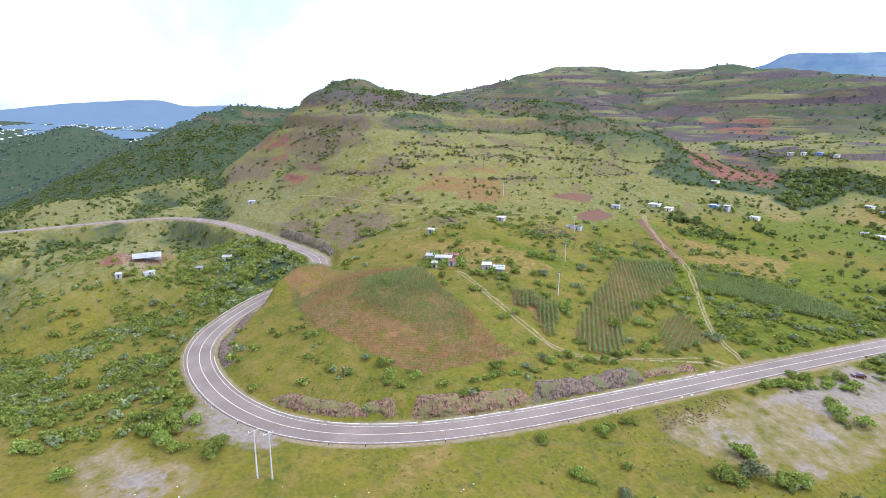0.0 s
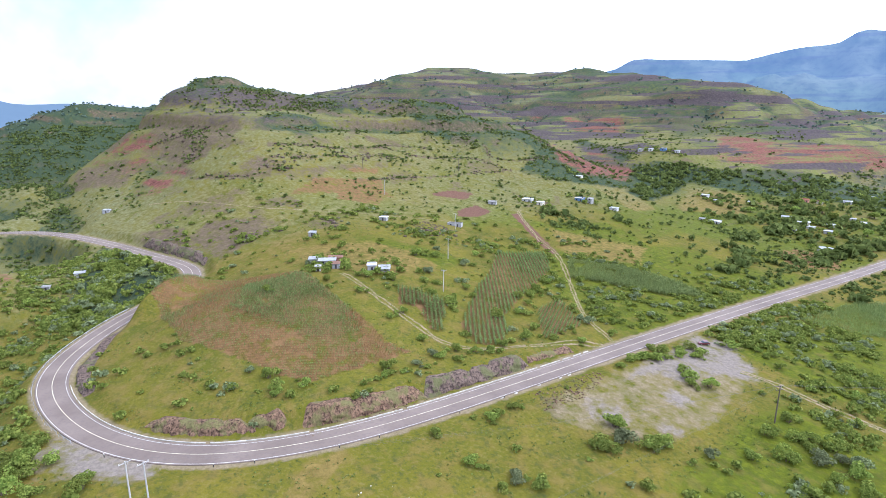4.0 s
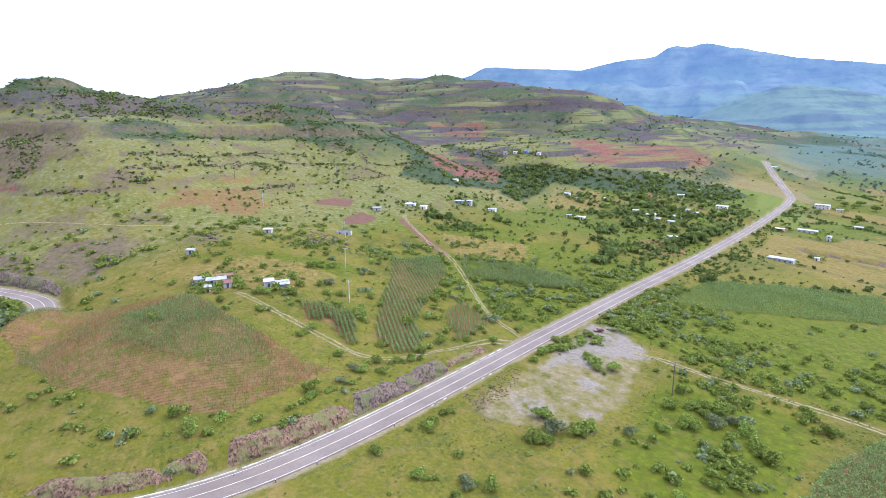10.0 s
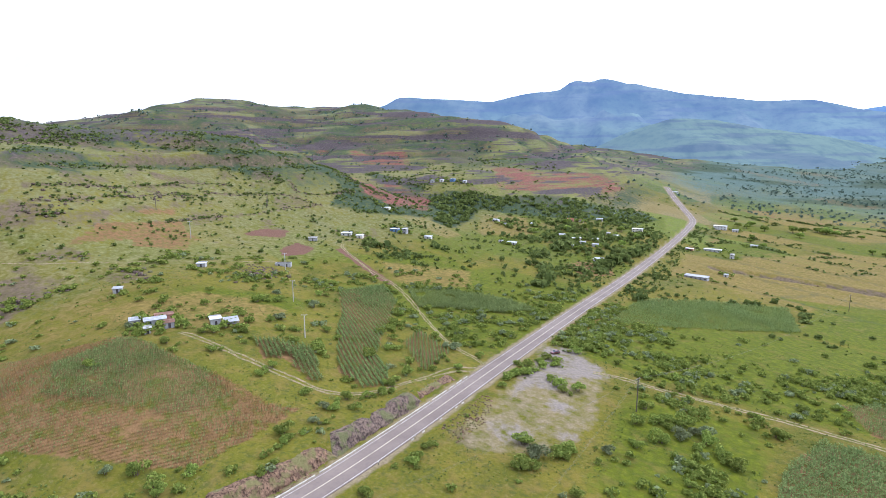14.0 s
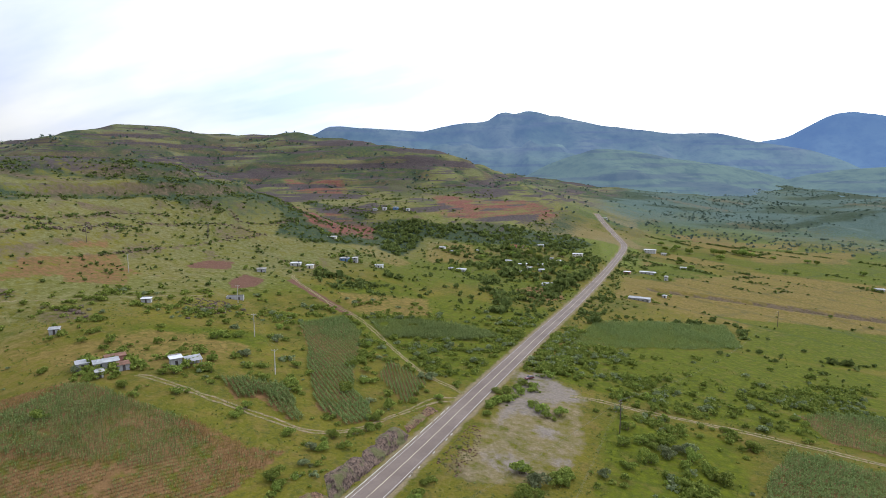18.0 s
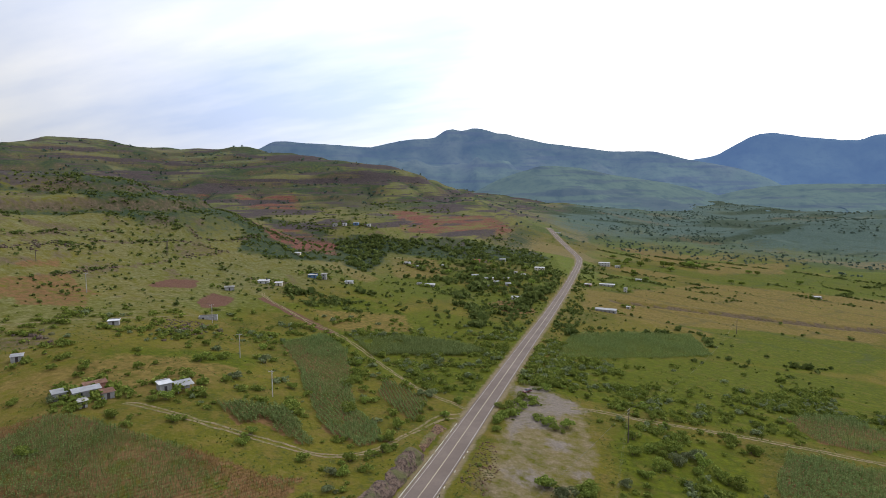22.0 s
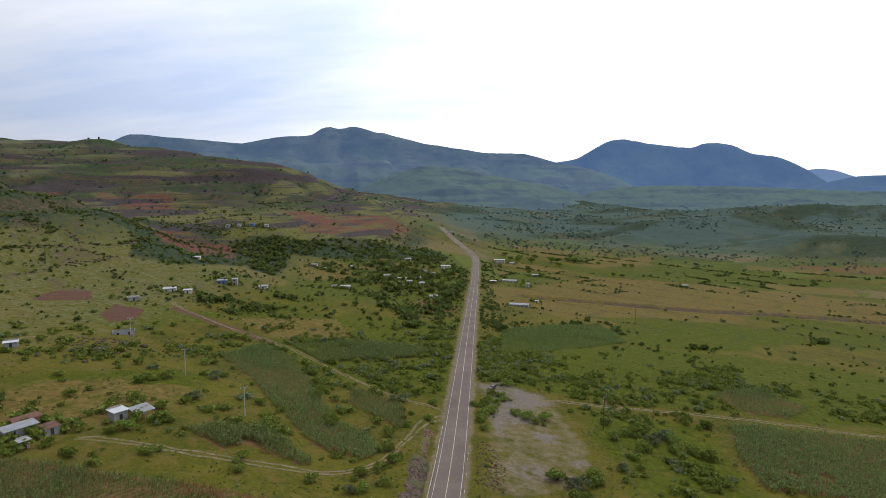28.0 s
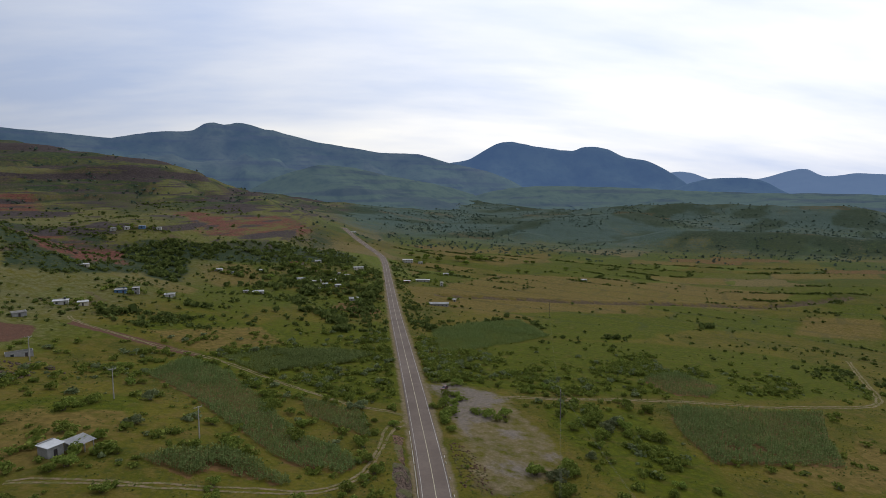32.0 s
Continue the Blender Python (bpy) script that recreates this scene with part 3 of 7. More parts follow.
LONG_CORN = [(-225, 199), (-220, 231), (-196, 212), (-157, 146), (-133, 124), (-140, 117), (-156, 122), (-175, 143), (-195, 167)]
NEAR_CORN = [(-156, 162), (-161, 181), (-137, 169), (-133, 142)]
UPPER_CORN = [(-205, 235), (-185, 254), (-154, 265), (-134, 256), (-146, 237), (-170, 222), (-182, 211)]
EAST_CORN = [(-98, 268), (-97, 335), (-64, 376), (-15, 415), (-9, 345), (-51, 304), (-80, 277)]
LOW_CORN = [(-9, 185), (69, 191), (43, 159), (24, 130), (-3, 129), (-23, 130), (-19, 159)]
STRIP_CORN = [(0, 228), (15, 241), (32, 248), (42, 225), (22, 204), (6, 204)]
# unhedged grass and fallow on the near edge of the valley floor
VILLAGE_SLOPE = [(-402, 551), (-330, 606), (-270, 715), (-201, 804), (-165, 782), (-169, 664), (-228, 610), (-270, 570), (-325, 550), (-297, 445), (-323, 445)]
STRIP_FIELD = [(3, 424), (89, 483), (177, 459), (155, 425), (92, 390), (60, 365), (8, 342), (-12, 349)]
SIDE_FIELD = [(172, 446), (219, 474), (303, 514), (272, 472), (181, 430)]
EAST_PASTURE = [(-21, 320), (32, 333), (85, 367), (143, 405), (262, 460), (230, 417), (95, 315), (51, 304), (9, 292), (-27, 276)]
BROWN_FIELD = [(-101, 576), (-24, 584), (113, 547), (194, 605), (134, 490), (51, 478), (-33, 448), (-98, 454)]
ZONES = [
    (SOIL, SPUR_FIELD), (SOIL, [(-192, 31), (-180, 55), (-166, 66), (-160, 86), (-144, 93), (-142, 76), (-142, 56), (-152, 50), (-168, 43)]), (SOIL, SMALL_CORN), (SOIL, LONG_CORN), (SOIL, NEAR_CORN), (LUSH, UPPER_CORN), (LUSH, EAST_CORN), (SOIL, LOW_CORN), (SOIL, STRIP_CORN), (TAN, [(-12, 123), (29, 137), (60, 160), (64, 135), (17, 112)]),
    (MAROON, [(-307, 231), (-317, 257), (-300, 257), (-291, 239), (-295, 224)]), (MAROON, [(-353, 240), (-359, 262), (-347, 278), (-332, 259), (-345, 241)]),
    (MAROON, [(-290, 276), (-240, 250), (-215, 238), (-216, 233), (-241, 244), (-293, 270)]),
    (LUSH, [(-245, 394), (-242, 444), (-206, 441), (-196, 387), (-215, 366)]), (LUSH, [(-183, 414), (-175, 470), (-157, 435), (-160, 367)]),
    (LUSH, [(-146, 309), (-135, 363), (-115, 302), (-134, 276)]), (LUSH, [(-514, 154), (-533, 218), (-490, 196), (-487, 142)]),
    (LUSH, [(-376, 146), (-388, 163), (-372, 200), (-345, 175), (-334, 154), (-365, 141)]), (SOIL, [(-386, 183), (-386, 215), (-361, 204), (-345, 190)]),
    (TAN, [(-275, 96), (-262, 124), (-236, 150), (-216, 132), (-226, 112), (-249, 94)]),
    (GRAVEL, [(-109, 205), (-100, 209), (-82, 195), (-77, 186), (-90, 178), (-98, 160), (-103, 143), (-104, 176)]),
    (GRAVEL, [(-98, 126), (-94, 132), (-84, 126), (-87, 119)]), (GRAVEL, [(-80, 131), (-74, 137), (-72, 135), (-74, 130)]),
    (PALE, [(-104, 120), (-106, 150), (-104, 200), (-82, 195), (-70, 150), (-74, 128), (-88, 114), (-98, 108)]),
    (GRAVEL, [(-160, -2), (-133, 16), (-126, 12), (-138, -2), (-158, -10)]),
    (LUSH, [(14, 430), (132, 497), (95, 390), (13, 354)]), (TAN, [(-60, 560), (20, 570), (150, 545), (150, 590), (-40, 610)]),
    
    (TAN, [(-366, 626), (-267, 809), (-186, 998), (-208, 881), (-354, 617)]), (TAN, [(-668, 861), (-418, 645), (-540, 720), (-645, 819)]),
    (TAN, [(-389, 457), (-379, 495), (-329, 444), (-344, 438), (-376, 447)]), (LUSH, [(-181, 722), (-163, 821), (-137, 678), (-164, 647)]),
    (TAN, [(-1164, 786), (-1149, 838), (-1033, 874), (-1038, 771)]), (LUSH, [(-902, 931), (-895, 1078), (-691, 956), (-620, 925), (-756, 930)]), (SOIL, [(-404, 197), (-407, 225), (-395, 216), (-398, 191)]), (LUSH, [(-385, 171), (-389, 192), (-314, 192), (-312, 165), (-335, 140)]),
    (LUSH, [(-104, 206), (-96, 262), (-60, 300), (-10, 335), (60, 345), (150, 330), (190, 300), (125, 222), (60, 204), (-60, 199)]), (LUSH, [(-68, 184), (-62, 112), (-30, 96), (-24, 128), (-22, 182)]), (LUSH, [(-150, 225), (-136, 252), (-124, 250), (-122, 176), (-150, 190)]),
    (LUSH, [(2, 441), (134, 501), (88, 371), (32, 342), (-5, 340)]), (LUSH, [(203, 473), (311, 525), (257, 453), (180, 427)]), (SCRUB_SHADE, [(-414, 414), (-443, 555), (-369, 533), (-328, 506), (-346, 380), (-374, 350)]),
    (TAN, [(-67, 526), (-9, 525), (48, 522), (127, 506), (142, 524), (74, 540), (-2, 556)]), (GRAVEL, [(-89, 156), (-81, 158), (-82, 148), (-88, 148)]),
    (SCRUB_SHADE, VILLAGE_SLOPE),
    (SOIL, [(-367, 132), (-387, 160), (-380, 206), (-346, 205), (-359, 176), (-364, 150)]), (SCRUB_SHADE, [(-504, 161), (-525, 206), (-510, 210), (-500, 198), (-492, 157)]), (TAN, [(-491, 149), (-502, 207), (-487, 195), (-458, 160), (-486, 143)]),
    (RED, [(-500, 58), (-492, 74), (-462, 88), (-452, 75), (-454, 58)]), (RED, [(-562, 56), (-556, 72), (-526, 75), (-538, 54)]), (RED, [(-622, 50), (-622, 72), (-603, 64), (-598, 44), (-608, 28)]),
    (STONE, [(-611, 88), (-582, 101), (-507, 132), (-548, 106), (-494, 94), (-512, 81), (-588, 76)]), (STONE, [(-596, 138), (-605, 171), (-594, 222), (-564, 228), (-572, 186), (-570, 141)]),
    (LUSH, [(-365, 131), (-362, 153), (-352, 190), (-318, 195), (-305, 172), (-329, 142)]), (LUSH, STRIP_FIELD), (LUSH, SIDE_FIELD), (TAN, BROWN_FIELD),
    (SCRUB_SHADE, [(-905, 868), (-772, 914), (-676, 933), (-605, 925), (-600, 896), (-700, 888), (-777, 833), (-833, 805)]), (SCRUB_SHADE, [(-567, 131), (-597, 169), (-611, 189), (-554, 266), (-526, 277), (-566, 211), (-571, 171)]),
    
    (SCRUB_SHADE, [(-400, 25), (-297, 48), (-262, 24), (-290, -10), (-340, 8)]), (PALE, [(-370, -52), (-383, -38), (-340, -30), (-318, -46)]), (RED, [(-376, -54), (-388, -34), (-352, -20), (-336, -38), (-348, -58)]),
    (TAN, [(-124, -28), (-131, -22), (-131, -10), (-119, -3), (-114, -13)]), (GRAVEL, [(-126, -24), (-130, -20), (-128, -12), (-121, -8), (-119, -14)]), (GRAVEL, [(-103, 160), (-99, 186), (-86, 183), (-89, 165)]), (TAN, [(-116, 50), (-114, 56), (-97, 40), (-99, 32)]), (STONE, [(-105, 113), (-105, 119), (-97, 115), (-97, 108)]), (PALE, [(-152, -22), (-120, -8), (-112, -20), (-140, -34)]),
    (PALE, [(-123, -26), (-131, -22), (-128, -7), (-118, 2), (-116, -10)]),
    (TAN, [(-117, 51), (-112, 46), (-104, 40), (-98, 35), (-99, 33), (-106, 37), (-114, 43)]), (LUSH, [(-268, 284), (-252, 331), (-194, 308), (-165, 286), (-175, 264), (-204, 252), (-235, 257)]),
    (TAN, [(-11, 1039), (138, 1089), (124, 1009), (-24, 963)]), (TAN, [(46, 883), (177, 981), (171, 895), (45, 818)]), (TAN, [(-70, 573), (33, 728), (233, 733), (159, 543), (85, 542), (16, 563)]),
    (SOIL, [(-170, 405), (-165, 430), (-140, 440), (-128, 400), (-145, 370)]), (LUSH, [(-255, 110), (-262, 135), (-240, 160), (-215, 175), (-205, 150), (-228, 130)]),
    (SCRUB_SHADE, [(-548, 300), (-525, 345), (-501, 368), (-475, 400), (-450, 435), (-425, 446), (-410, 405), (-437, 389), (-458, 357), (-459, 329), (-453, 311), (-466, 307), (-505, 313)]),
    (RED, [(-774, 837), (-668, 892), (-609, 807), (-709, 791)]), (RED, [(-638, 896), (-396, 614), (-533, 773)]), (RED, [(-437, 452), (-491, 595), (-382, 535), (-360, 494), (-363, 441), (-388, 416)]), (RED, [(-427, 795), (-329, 862), (-270, 939), (-242, 926), (-279, 737), (-341, 625)]), (TAN, [(-366, 435), (-338, 464), (-275, 421), (-269, 387), (-321, 407)]), (TAN, [(-317, 537), (-268, 565), (-236, 496), (-271, 447)]), (TAN, [(-280, 741), (-241, 921), (-198, 919), (-249, 752)]), (TAN, [(-256, 270), (-202, 305), (-181, 268), (-216, 243)]), (TAN, [(-266, 97), (-242, 142), (-210, 151), (-201, 118), (-250, 92)]), (LUSH, [(-240, 393), (-210, 439), (-199, 382), (-220, 369)]), (LUSH, [(-190, 663), (-155, 736), (-135, 609), (-167, 587)]), (LUSH, [(-183, 402), (-156, 449), (-146, 401), (-157, 355)]), (LUSH, [(-157, 324), (-131, 355), (-124, 299), (-138, 281)]), (SCRUB_SHADE, [(-502, 329), (-473, 397), (-426, 343), (-442, 314)]), (SCRUB_SHADE, [(-662, 739), (-412, 576), (-410, 550), (-525, 611)]), (STONE, [(-588, 83), (-558, 119), (-501, 140), (-472, 126), (-470, 88), (-513, 77)]), (STONE, [(-397, 40), (-370, 65), (-324, 63), (-374, 42)]), (STONE, [(-367, 80), (-341, 111), (-317, 99), (-299, 70), (-350, 60)]), (RED, [(-618, 38), (-590, 81), (-565, 79), (-588, 39)]), (RED, [(-485, 69), (-459, 85), (-449, 75), (-459, 61)]), (RED, [(-578, 62), (-557, 74), (-521, 68), (-537, 59)]), (LUSH, [(-500, 153), (-529, 182), (-533, 216), (-497, 192), (-488, 151)]), (LUSH, [(-367, 132), (-375, 176), (-357, 167), (-348, 132)]), (SOIL, [(-371, 174), (-350, 198), (-333, 183), (-351, 160)]), (PALE, [(-129, -28), (-138, -26), (-131, -12), (-123, -10), (-121, -21)]), (TAN, [(-287, -49), (-292, -39), (-270, -34), (-262, -43)]), (TAN, [(-367, -19), (-368, -6), (-341, -5), (-335, -12)]), (LUSH, [(2, 439), (191, 492), (118, 398), (-10, 335)]), (LUSH, [(219, 497), (324, 508), (262, 446), (151, 419)]), (TAN, [(330, 506), (387, 475), (328, 417), (249, 431)]), (LUSH, [(390, 544), (451, 539), (388, 477), (358, 493)]), (TAN, [(-52, 627), (115, 674), (285, 720), (391, 607), (324, 541), (70, 543), (-56, 538)]), (TAN, [(57, 952), (204, 1048), (191, 966), (59, 875)]), (TAN, [(-53, 1065), (43, 1116), (24, 1038), (-60, 993)]), (LUSH, [(33, 755), (283, 959), (231, 817), (48, 714)]), (LUSH, [(-139, 1144), (-2, 1275), (-34, 1124), (-123, 1032)]),
    (STONE, [(-560, 110), (-520, 140), (-480, 130), (-470, 100), (-520, 90)]), (STONE, [(-620, 20), (-560, 60), (-500, 50), (-560, 10)]),
    (STONE, [(-422, 114), (-429, 129), (-415, 147), (-401, 139), (-407, 120)]), (STONE, [(-597, 147), (-581, 168), (-574, 196), (-560, 239), (-539, 248), (-521, 263), (-519, 247), (-544, 231), (-559, 189), (-561, 151)]),
    (STONE, [(-314, 126), (-308, 141), (-286, 131), (-300, 122)]), (STONE, [(-472, 242), (-458, 276), (-447, 268), (-459, 237)]), (LUSH, [(-480, 141), (-484, 165), (-483, 197), (-462, 178), (-463, 157)]),
    (LUSH, [(-427, 94), (-408, 110), (-383, 132), (-363, 121), (-397, 89)]), (SOIL, [(-388, 161), (-385, 204), (-357, 201), (-353, 180), (-375, 179)]), (LUSH, [(-371, 135), (-381, 157), (-375, 179), (-329, 204), (-317, 171), (-337, 141)]),
]


def plough_cells(x, y):
    """The patchwork of far valley fields: a shade for each field and the nearness of its hedge."""
    u, v = 0.83 * x - 0.56 * y + 60 * (wave(x, y, 300, 8) - 0.5), 0.56 * x + 0.83 * y + 80 * (wave(x, y, 260, 9) - 0.5)
    row = np.floor(v / 52)
    col = np.floor((u + 57 * row) / 130)
    a, b = v / 52 - row, (u + 57 * row) / 130 - col
    shade = (np.sin(row * 12.9898 + col * 78.233) * 43758.5453) % 1.0
    border = np.minimum(np.minimum(a, 1 - a) * 52, np.minimum(b, 1 - b) * 130)
    return shade, border


def valley(x, y):
    """1 on the tilled valley floor east of the road and north of the pasture, 0 on the hills."""
    return smooth(x + 0.05 * y, -75, -40) * smooth(y + 0.25 * x, 400, 440) * (1 - smooth(np.hypot(x, y), 1900, 2500))


TRACKS = [
    ("dirt_track", 1.3, [(-214, 100), (-208, 101), (-180, 103), (-162, 105), (-146, 107), (-135, 116), (-131, 130), (-127, 152), (-121, 162)]),
    ("dirt_track", 1.15, [(-299, 285), (-293, 278), (-241, 247), (-217, 237), (-187, 214), (-157, 188), (-144, 178), (-132, 172), (-121, 168)]),
    ("dirt_track", 1.5, [(-84, 189), (-74, 191), (-57, 191), (-40, 194), (-20, 195), (20, 195), (55, 196), (98, 201), (125, 218), (155, 255), (189, 299), (214, 331)]),
    ("footpath", 0.4, [(-440, 55), (-422, 68), (-376, 97), (-323, 147), (-307, 172), (-286, 211)]),
]


HEDGES = [
    [(-284, 302), (-270, 319), (-265, 342), (-239, 338)], [(-204, 242), (-188, 253), (-172, 264), (-158, 273), (-138, 260)], [(-193, 375), (-168, 359), (-146, 293), (-133, 258)],
    [(-161, 352), (-150, 365), (-147, 402)], [(-216, 346), (-192, 372), (-199, 441), (-194, 478)], [(-141, 398), (-144, 444), (-133, 517), (-134, 583)], [(-97, 330), (-76, 356), (-47, 388), (-11, 424), (-4, 373), (-4, 340)],
    [(30, 352), (44, 358), (60, 366)], [(150, 420), (176, 442), (188, 448)], [(104, 500), (120, 496)],
    [(-180, 212), (-170, 219), (-148, 234), (-134, 252)], [(-196, 214), (-180, 188), (-160, 156)], [(-139, 100), (-132, 116), (-131, 126)], [(-170, 26), (-150, 38), (-134, 52)], [(-131, 62), (-130, 84), (-131, 100)],
]


def hollow(x, y, reach=24.0):
    """How far the ground lies below its surroundings: scrub thickens in the gullies, and shade is painted there."""
    return (land(x + reach, y) + land(x - reach, y) + land(x, y + reach) + land(x, y - reach)) / 4 - land(x, y)


def cliffs_near(x, y):
    """1 on the slopes of the second hill, which take a little of the painted haze."""
    return smooth(np.hypot(x, y), 700, 900) * smooth(-x, 300, 500) * smooth(y, 480, 600)


# low field walls of piled stone, overgrown, along the terraces of the hill
WALL_LINES = [
    [(-444, 146), (-440, 181), (-443, 251), (-437, 286)], [(-425, 138), (-420, 164), (-425, 194), (-427, 217), (-424, 254)], [(-383, 191), (-388, 225), (-387, 265), (-386, 299), (-379, 346)], [(-489, 176), (-480, 193), (-495, 232)], [(-421, 351), (-407, 345), (-395, 362), (-393, 409)], [(-439, 224), (-450, 263), (-439, 292)], [(-428, 267), (-407, 328), (-378, 345)], [(-445, 86), (-410, 110), (-401, 130)],
]
# broken crags: along the crest, down the ridge and in the gullies
CRAG_LINES = [
    [(-417, 134), (-405, 141), (-420, 151), (-420, 168)], [(-315, 85), (-317, 93), (-317, 104), (-323, 109)], [(-311, 129), (-303, 135), (-287, 130)], [(-262, 165), (-266, 179), (-261, 189)], [(-542, 129), (-547, 168), (-572, 225)], [(-606, 167), (-594, 183), (-588, 220), (-546, 249)], [(-539, 325), (-1032, 736), (-933, 784), (-781, 742), (-431, 443), (-379, 451)], [(-543, 106), (-493, 102), (-480, 90)], [(-553, 81), (-544, 97), (-520, 118)], [(-429, 193), (-421, 229), (-420, 250)],
]


def build_ground():
    """One sheet from below the camera to the horizon, fine near by and coarser with distance."""
    cx, cy = -65.0, -10.0
    ang = np.concatenate([np.arange(-54, 115, 0.27), np.arange(115, 306, 4.0)])
    rad = np.concatenate([[0.5, 15, 30, 45], 58 * 1.0092 ** np.arange(0, 484)])
    rad = rad[rad < 4900]
    A, R = np.meshgrid(np.radians(ang), rad)
    x, y = (cx - np.sin(A) * R).ravel(), (cy + np.cos(A) * R).ravel()
    z = ground(x, y)
    na, nr = len(ang), len(rad)
    i, j = np.meshgrid(np.arange(na), np.arange(nr - 1))
    i2 = (i + 1) % na
    quads = np.stack([j * na + i, j * na + i2, (j + 1) * na + i2, (j + 1) * na + i], -1).reshape(-1, 4)
    me = bpy.data.meshes.new("ground")
    me.vertices.add(len(x))
    me.vertices.foreach_set("co", np.stack([x, y, z], 1).ravel())
    me.loops.add(quads.size)
    me.loops.foreach_set("vertex_index", quads.ravel())
    me.polygons.add(len(quads))
    me.polygons.foreach_set("loop_start", np.arange(len(quads)) * 4)
    me.polygons.foreach_set("use_smooth", np.ones(len(quads), bool))
    me.update(calc_edges=True)
    # masks
    mask = np.zeros((len(x), 12))
    for kind, poly in ZONES:
        p = np.array(poly)
        size = 4.0 if kind in (SOIL, MAROON) else 38.0 if kind == RED else 16.0
        box = np.nonzero((x > p[:, 0].min() - size) & (x < p[:, 0].max() + size) & (y > p[:, 1].min() - size) & (y < p[:, 1].max() + size))[0]
        bx, by = x[box], y[box]
        soft = np.zeros(len(box))
        for k in range(6):
            soft += inside(bx + size * (fbm(bx, by, size * 1.6, 3, 21 + k) - 0.5), by + size * (fbm(bx, by, size * 1.6, 3, 121 + k) - 0.5), poly) / 6
        mask[box, kind] = np.maximum(mask[box, kind], soft * (0.6 if kind == LUSH and p[:, 0].max() < -300 else 1) * {PALE: 0.54, GRAVEL: 0.85, RED: 0.88, TAN: 0.8, LUSH: 0.9, SOIL: 0.64, SCRUB_SHADE: 0.9, STONE: 0.74}.get(kind, 1))
    wide = fbm(x, y, 90, 4, 31)
    slopes = inside(x, y, [(-340, 230), (-335, 400), (-300, 560), (-200, 660), (-128, 660), (-122, 180), (-200, 190)])
    mask[:, LUSH] = np.maximum(mask[:, LUSH], 0.8 * slopes * smooth(fbm(x, y, 60, 4, 90), 0.38, 0.55))
    slope = np.hypot(land(x + 4, y) - land(x - 4, y), land(x, y + 4) - land(x, y - 4)) / 8
    far = np.hypot(x, y)
    mask[:, TAN] = np.maximum(mask[:, TAN], 0.5 * smooth(wide, 0.62, 0.76) * (1 - mask[:, LUSH]) * (0.5 + 0.5 * smooth(far, 200, 350)))
    mask[:, STONE] = np.maximum(mask[:, STONE], 0.65 * smooth(slope + 0.9 * (fbm(x, y, 34, 4, 33) - 0.5), 0.55, 0.78) * smooth(z, 15, 40))
    hill = inside(x, y, [(-330, 40), (-300, 330), (-440, 460), (-640, 300), (-660, 90), (-500, 40)])
    for w in WALL_LINES:
        dw, _ = nearest(line_through([(a, b, 0) for a, b in w], 3), x, y, 12)
        mask[:, STONE] = np.maximum(mask[:, STONE], 0.62 * (dw < 0.6 + 3.0 * fbm(x, y, 14, 2, 62)))
    mask[:, STONE] = np.maximum(mask[:, STONE], hill * 0.5 * smooth(fbm(x, y, 30, 4, 37), 0.63, 0.72))
    mask[:, TAN] = np.maximum(mask[:, TAN], hill * 0.48 * smooth(fbm(x, y, 40, 4, 38), 0.52, 0.66))
    mask[:, STONE] = np.maximum(mask[:, STONE], 0.4 * smooth(far, 650, 900) * smooth(-x, 200, 330) * smooth(y, 380, 520) * smooth(slope, 0.65, 0.95))
    mask[:, SCRUB_SHADE] = np.maximum(mask[:, SCRUB_SHADE], 0.8 * smooth(fbm(x, y, 60, 4, 34), 0.5, 0.62) * smooth(z, 30, 75))
    mask[:, SCRUB_SHADE] = np.maximum(mask[:, SCRUB_SHADE], smooth(-x, 760, 950) * smooth(-y, -260, -140) * 0.95)
    mask[:, SCRUB_SHADE] = np.maximum(mask[:, SCRUB_SHADE], 0.8 * smooth(far, 1000, 1300) * smooth(fbm(0.8 * x + 0.6 * y, 2.2 * (0.8 * y - 0.6 * x), 190, 4, 35), 0.50, 0.60))
    # hollows darken: partly scrub, partly shade painted into the colour
    mask[:, SCRUB_SHADE] = np.maximum(mask[:, SCRUB_SHADE], 0.75 * smooth(hollow(x, y), 0.6, 2.6) * smooth(far, 330, 500))
    broad = hollow(x, y, 60.0)
    mask[:, SCRUB_SHADE] = np.maximum(mask[:, SCRUB_SHADE], 0.85 * smooth(broad + 5 * (fbm(x, y, 50, 3, 86) - 0.5), 1.5, 6) * smooth(far, 500, 700))
    # ridge tops greened to stand in for sunlit ground
    mask[:, LUSH] = np.maximum(mask[:, LUSH], 0.4 * smooth(-broad, 1.5, 6) * smooth(far, 640, 800) * smooth(y, 450, 560) * (1 - smooth(far, 1500, 1900)))
    mask[:, SCRUB_SHADE] = np.maximum(mask[:, SCRUB_SHADE], 0.85 * (far < 900) * (x < -450) * smooth(z + 14 * (fbm(x, y, 40, 3, 89) - 0.5), 90, 102))
    bands = ((z + 9 * fbm(x, y, 120, 3, 57)) % 21) < 4 + 3 * fbm(x, y, 40, 2, 58)
    mask[:, STONE] = np.maximum(mask[:, STONE], 0.25 * smooth(far, 640, 800) * smooth(-x, 150, 260) * bands * (1 - mask[:, RED]) * smooth(fbm(x, y, 70, 3, 59), 0.44, 0.56))
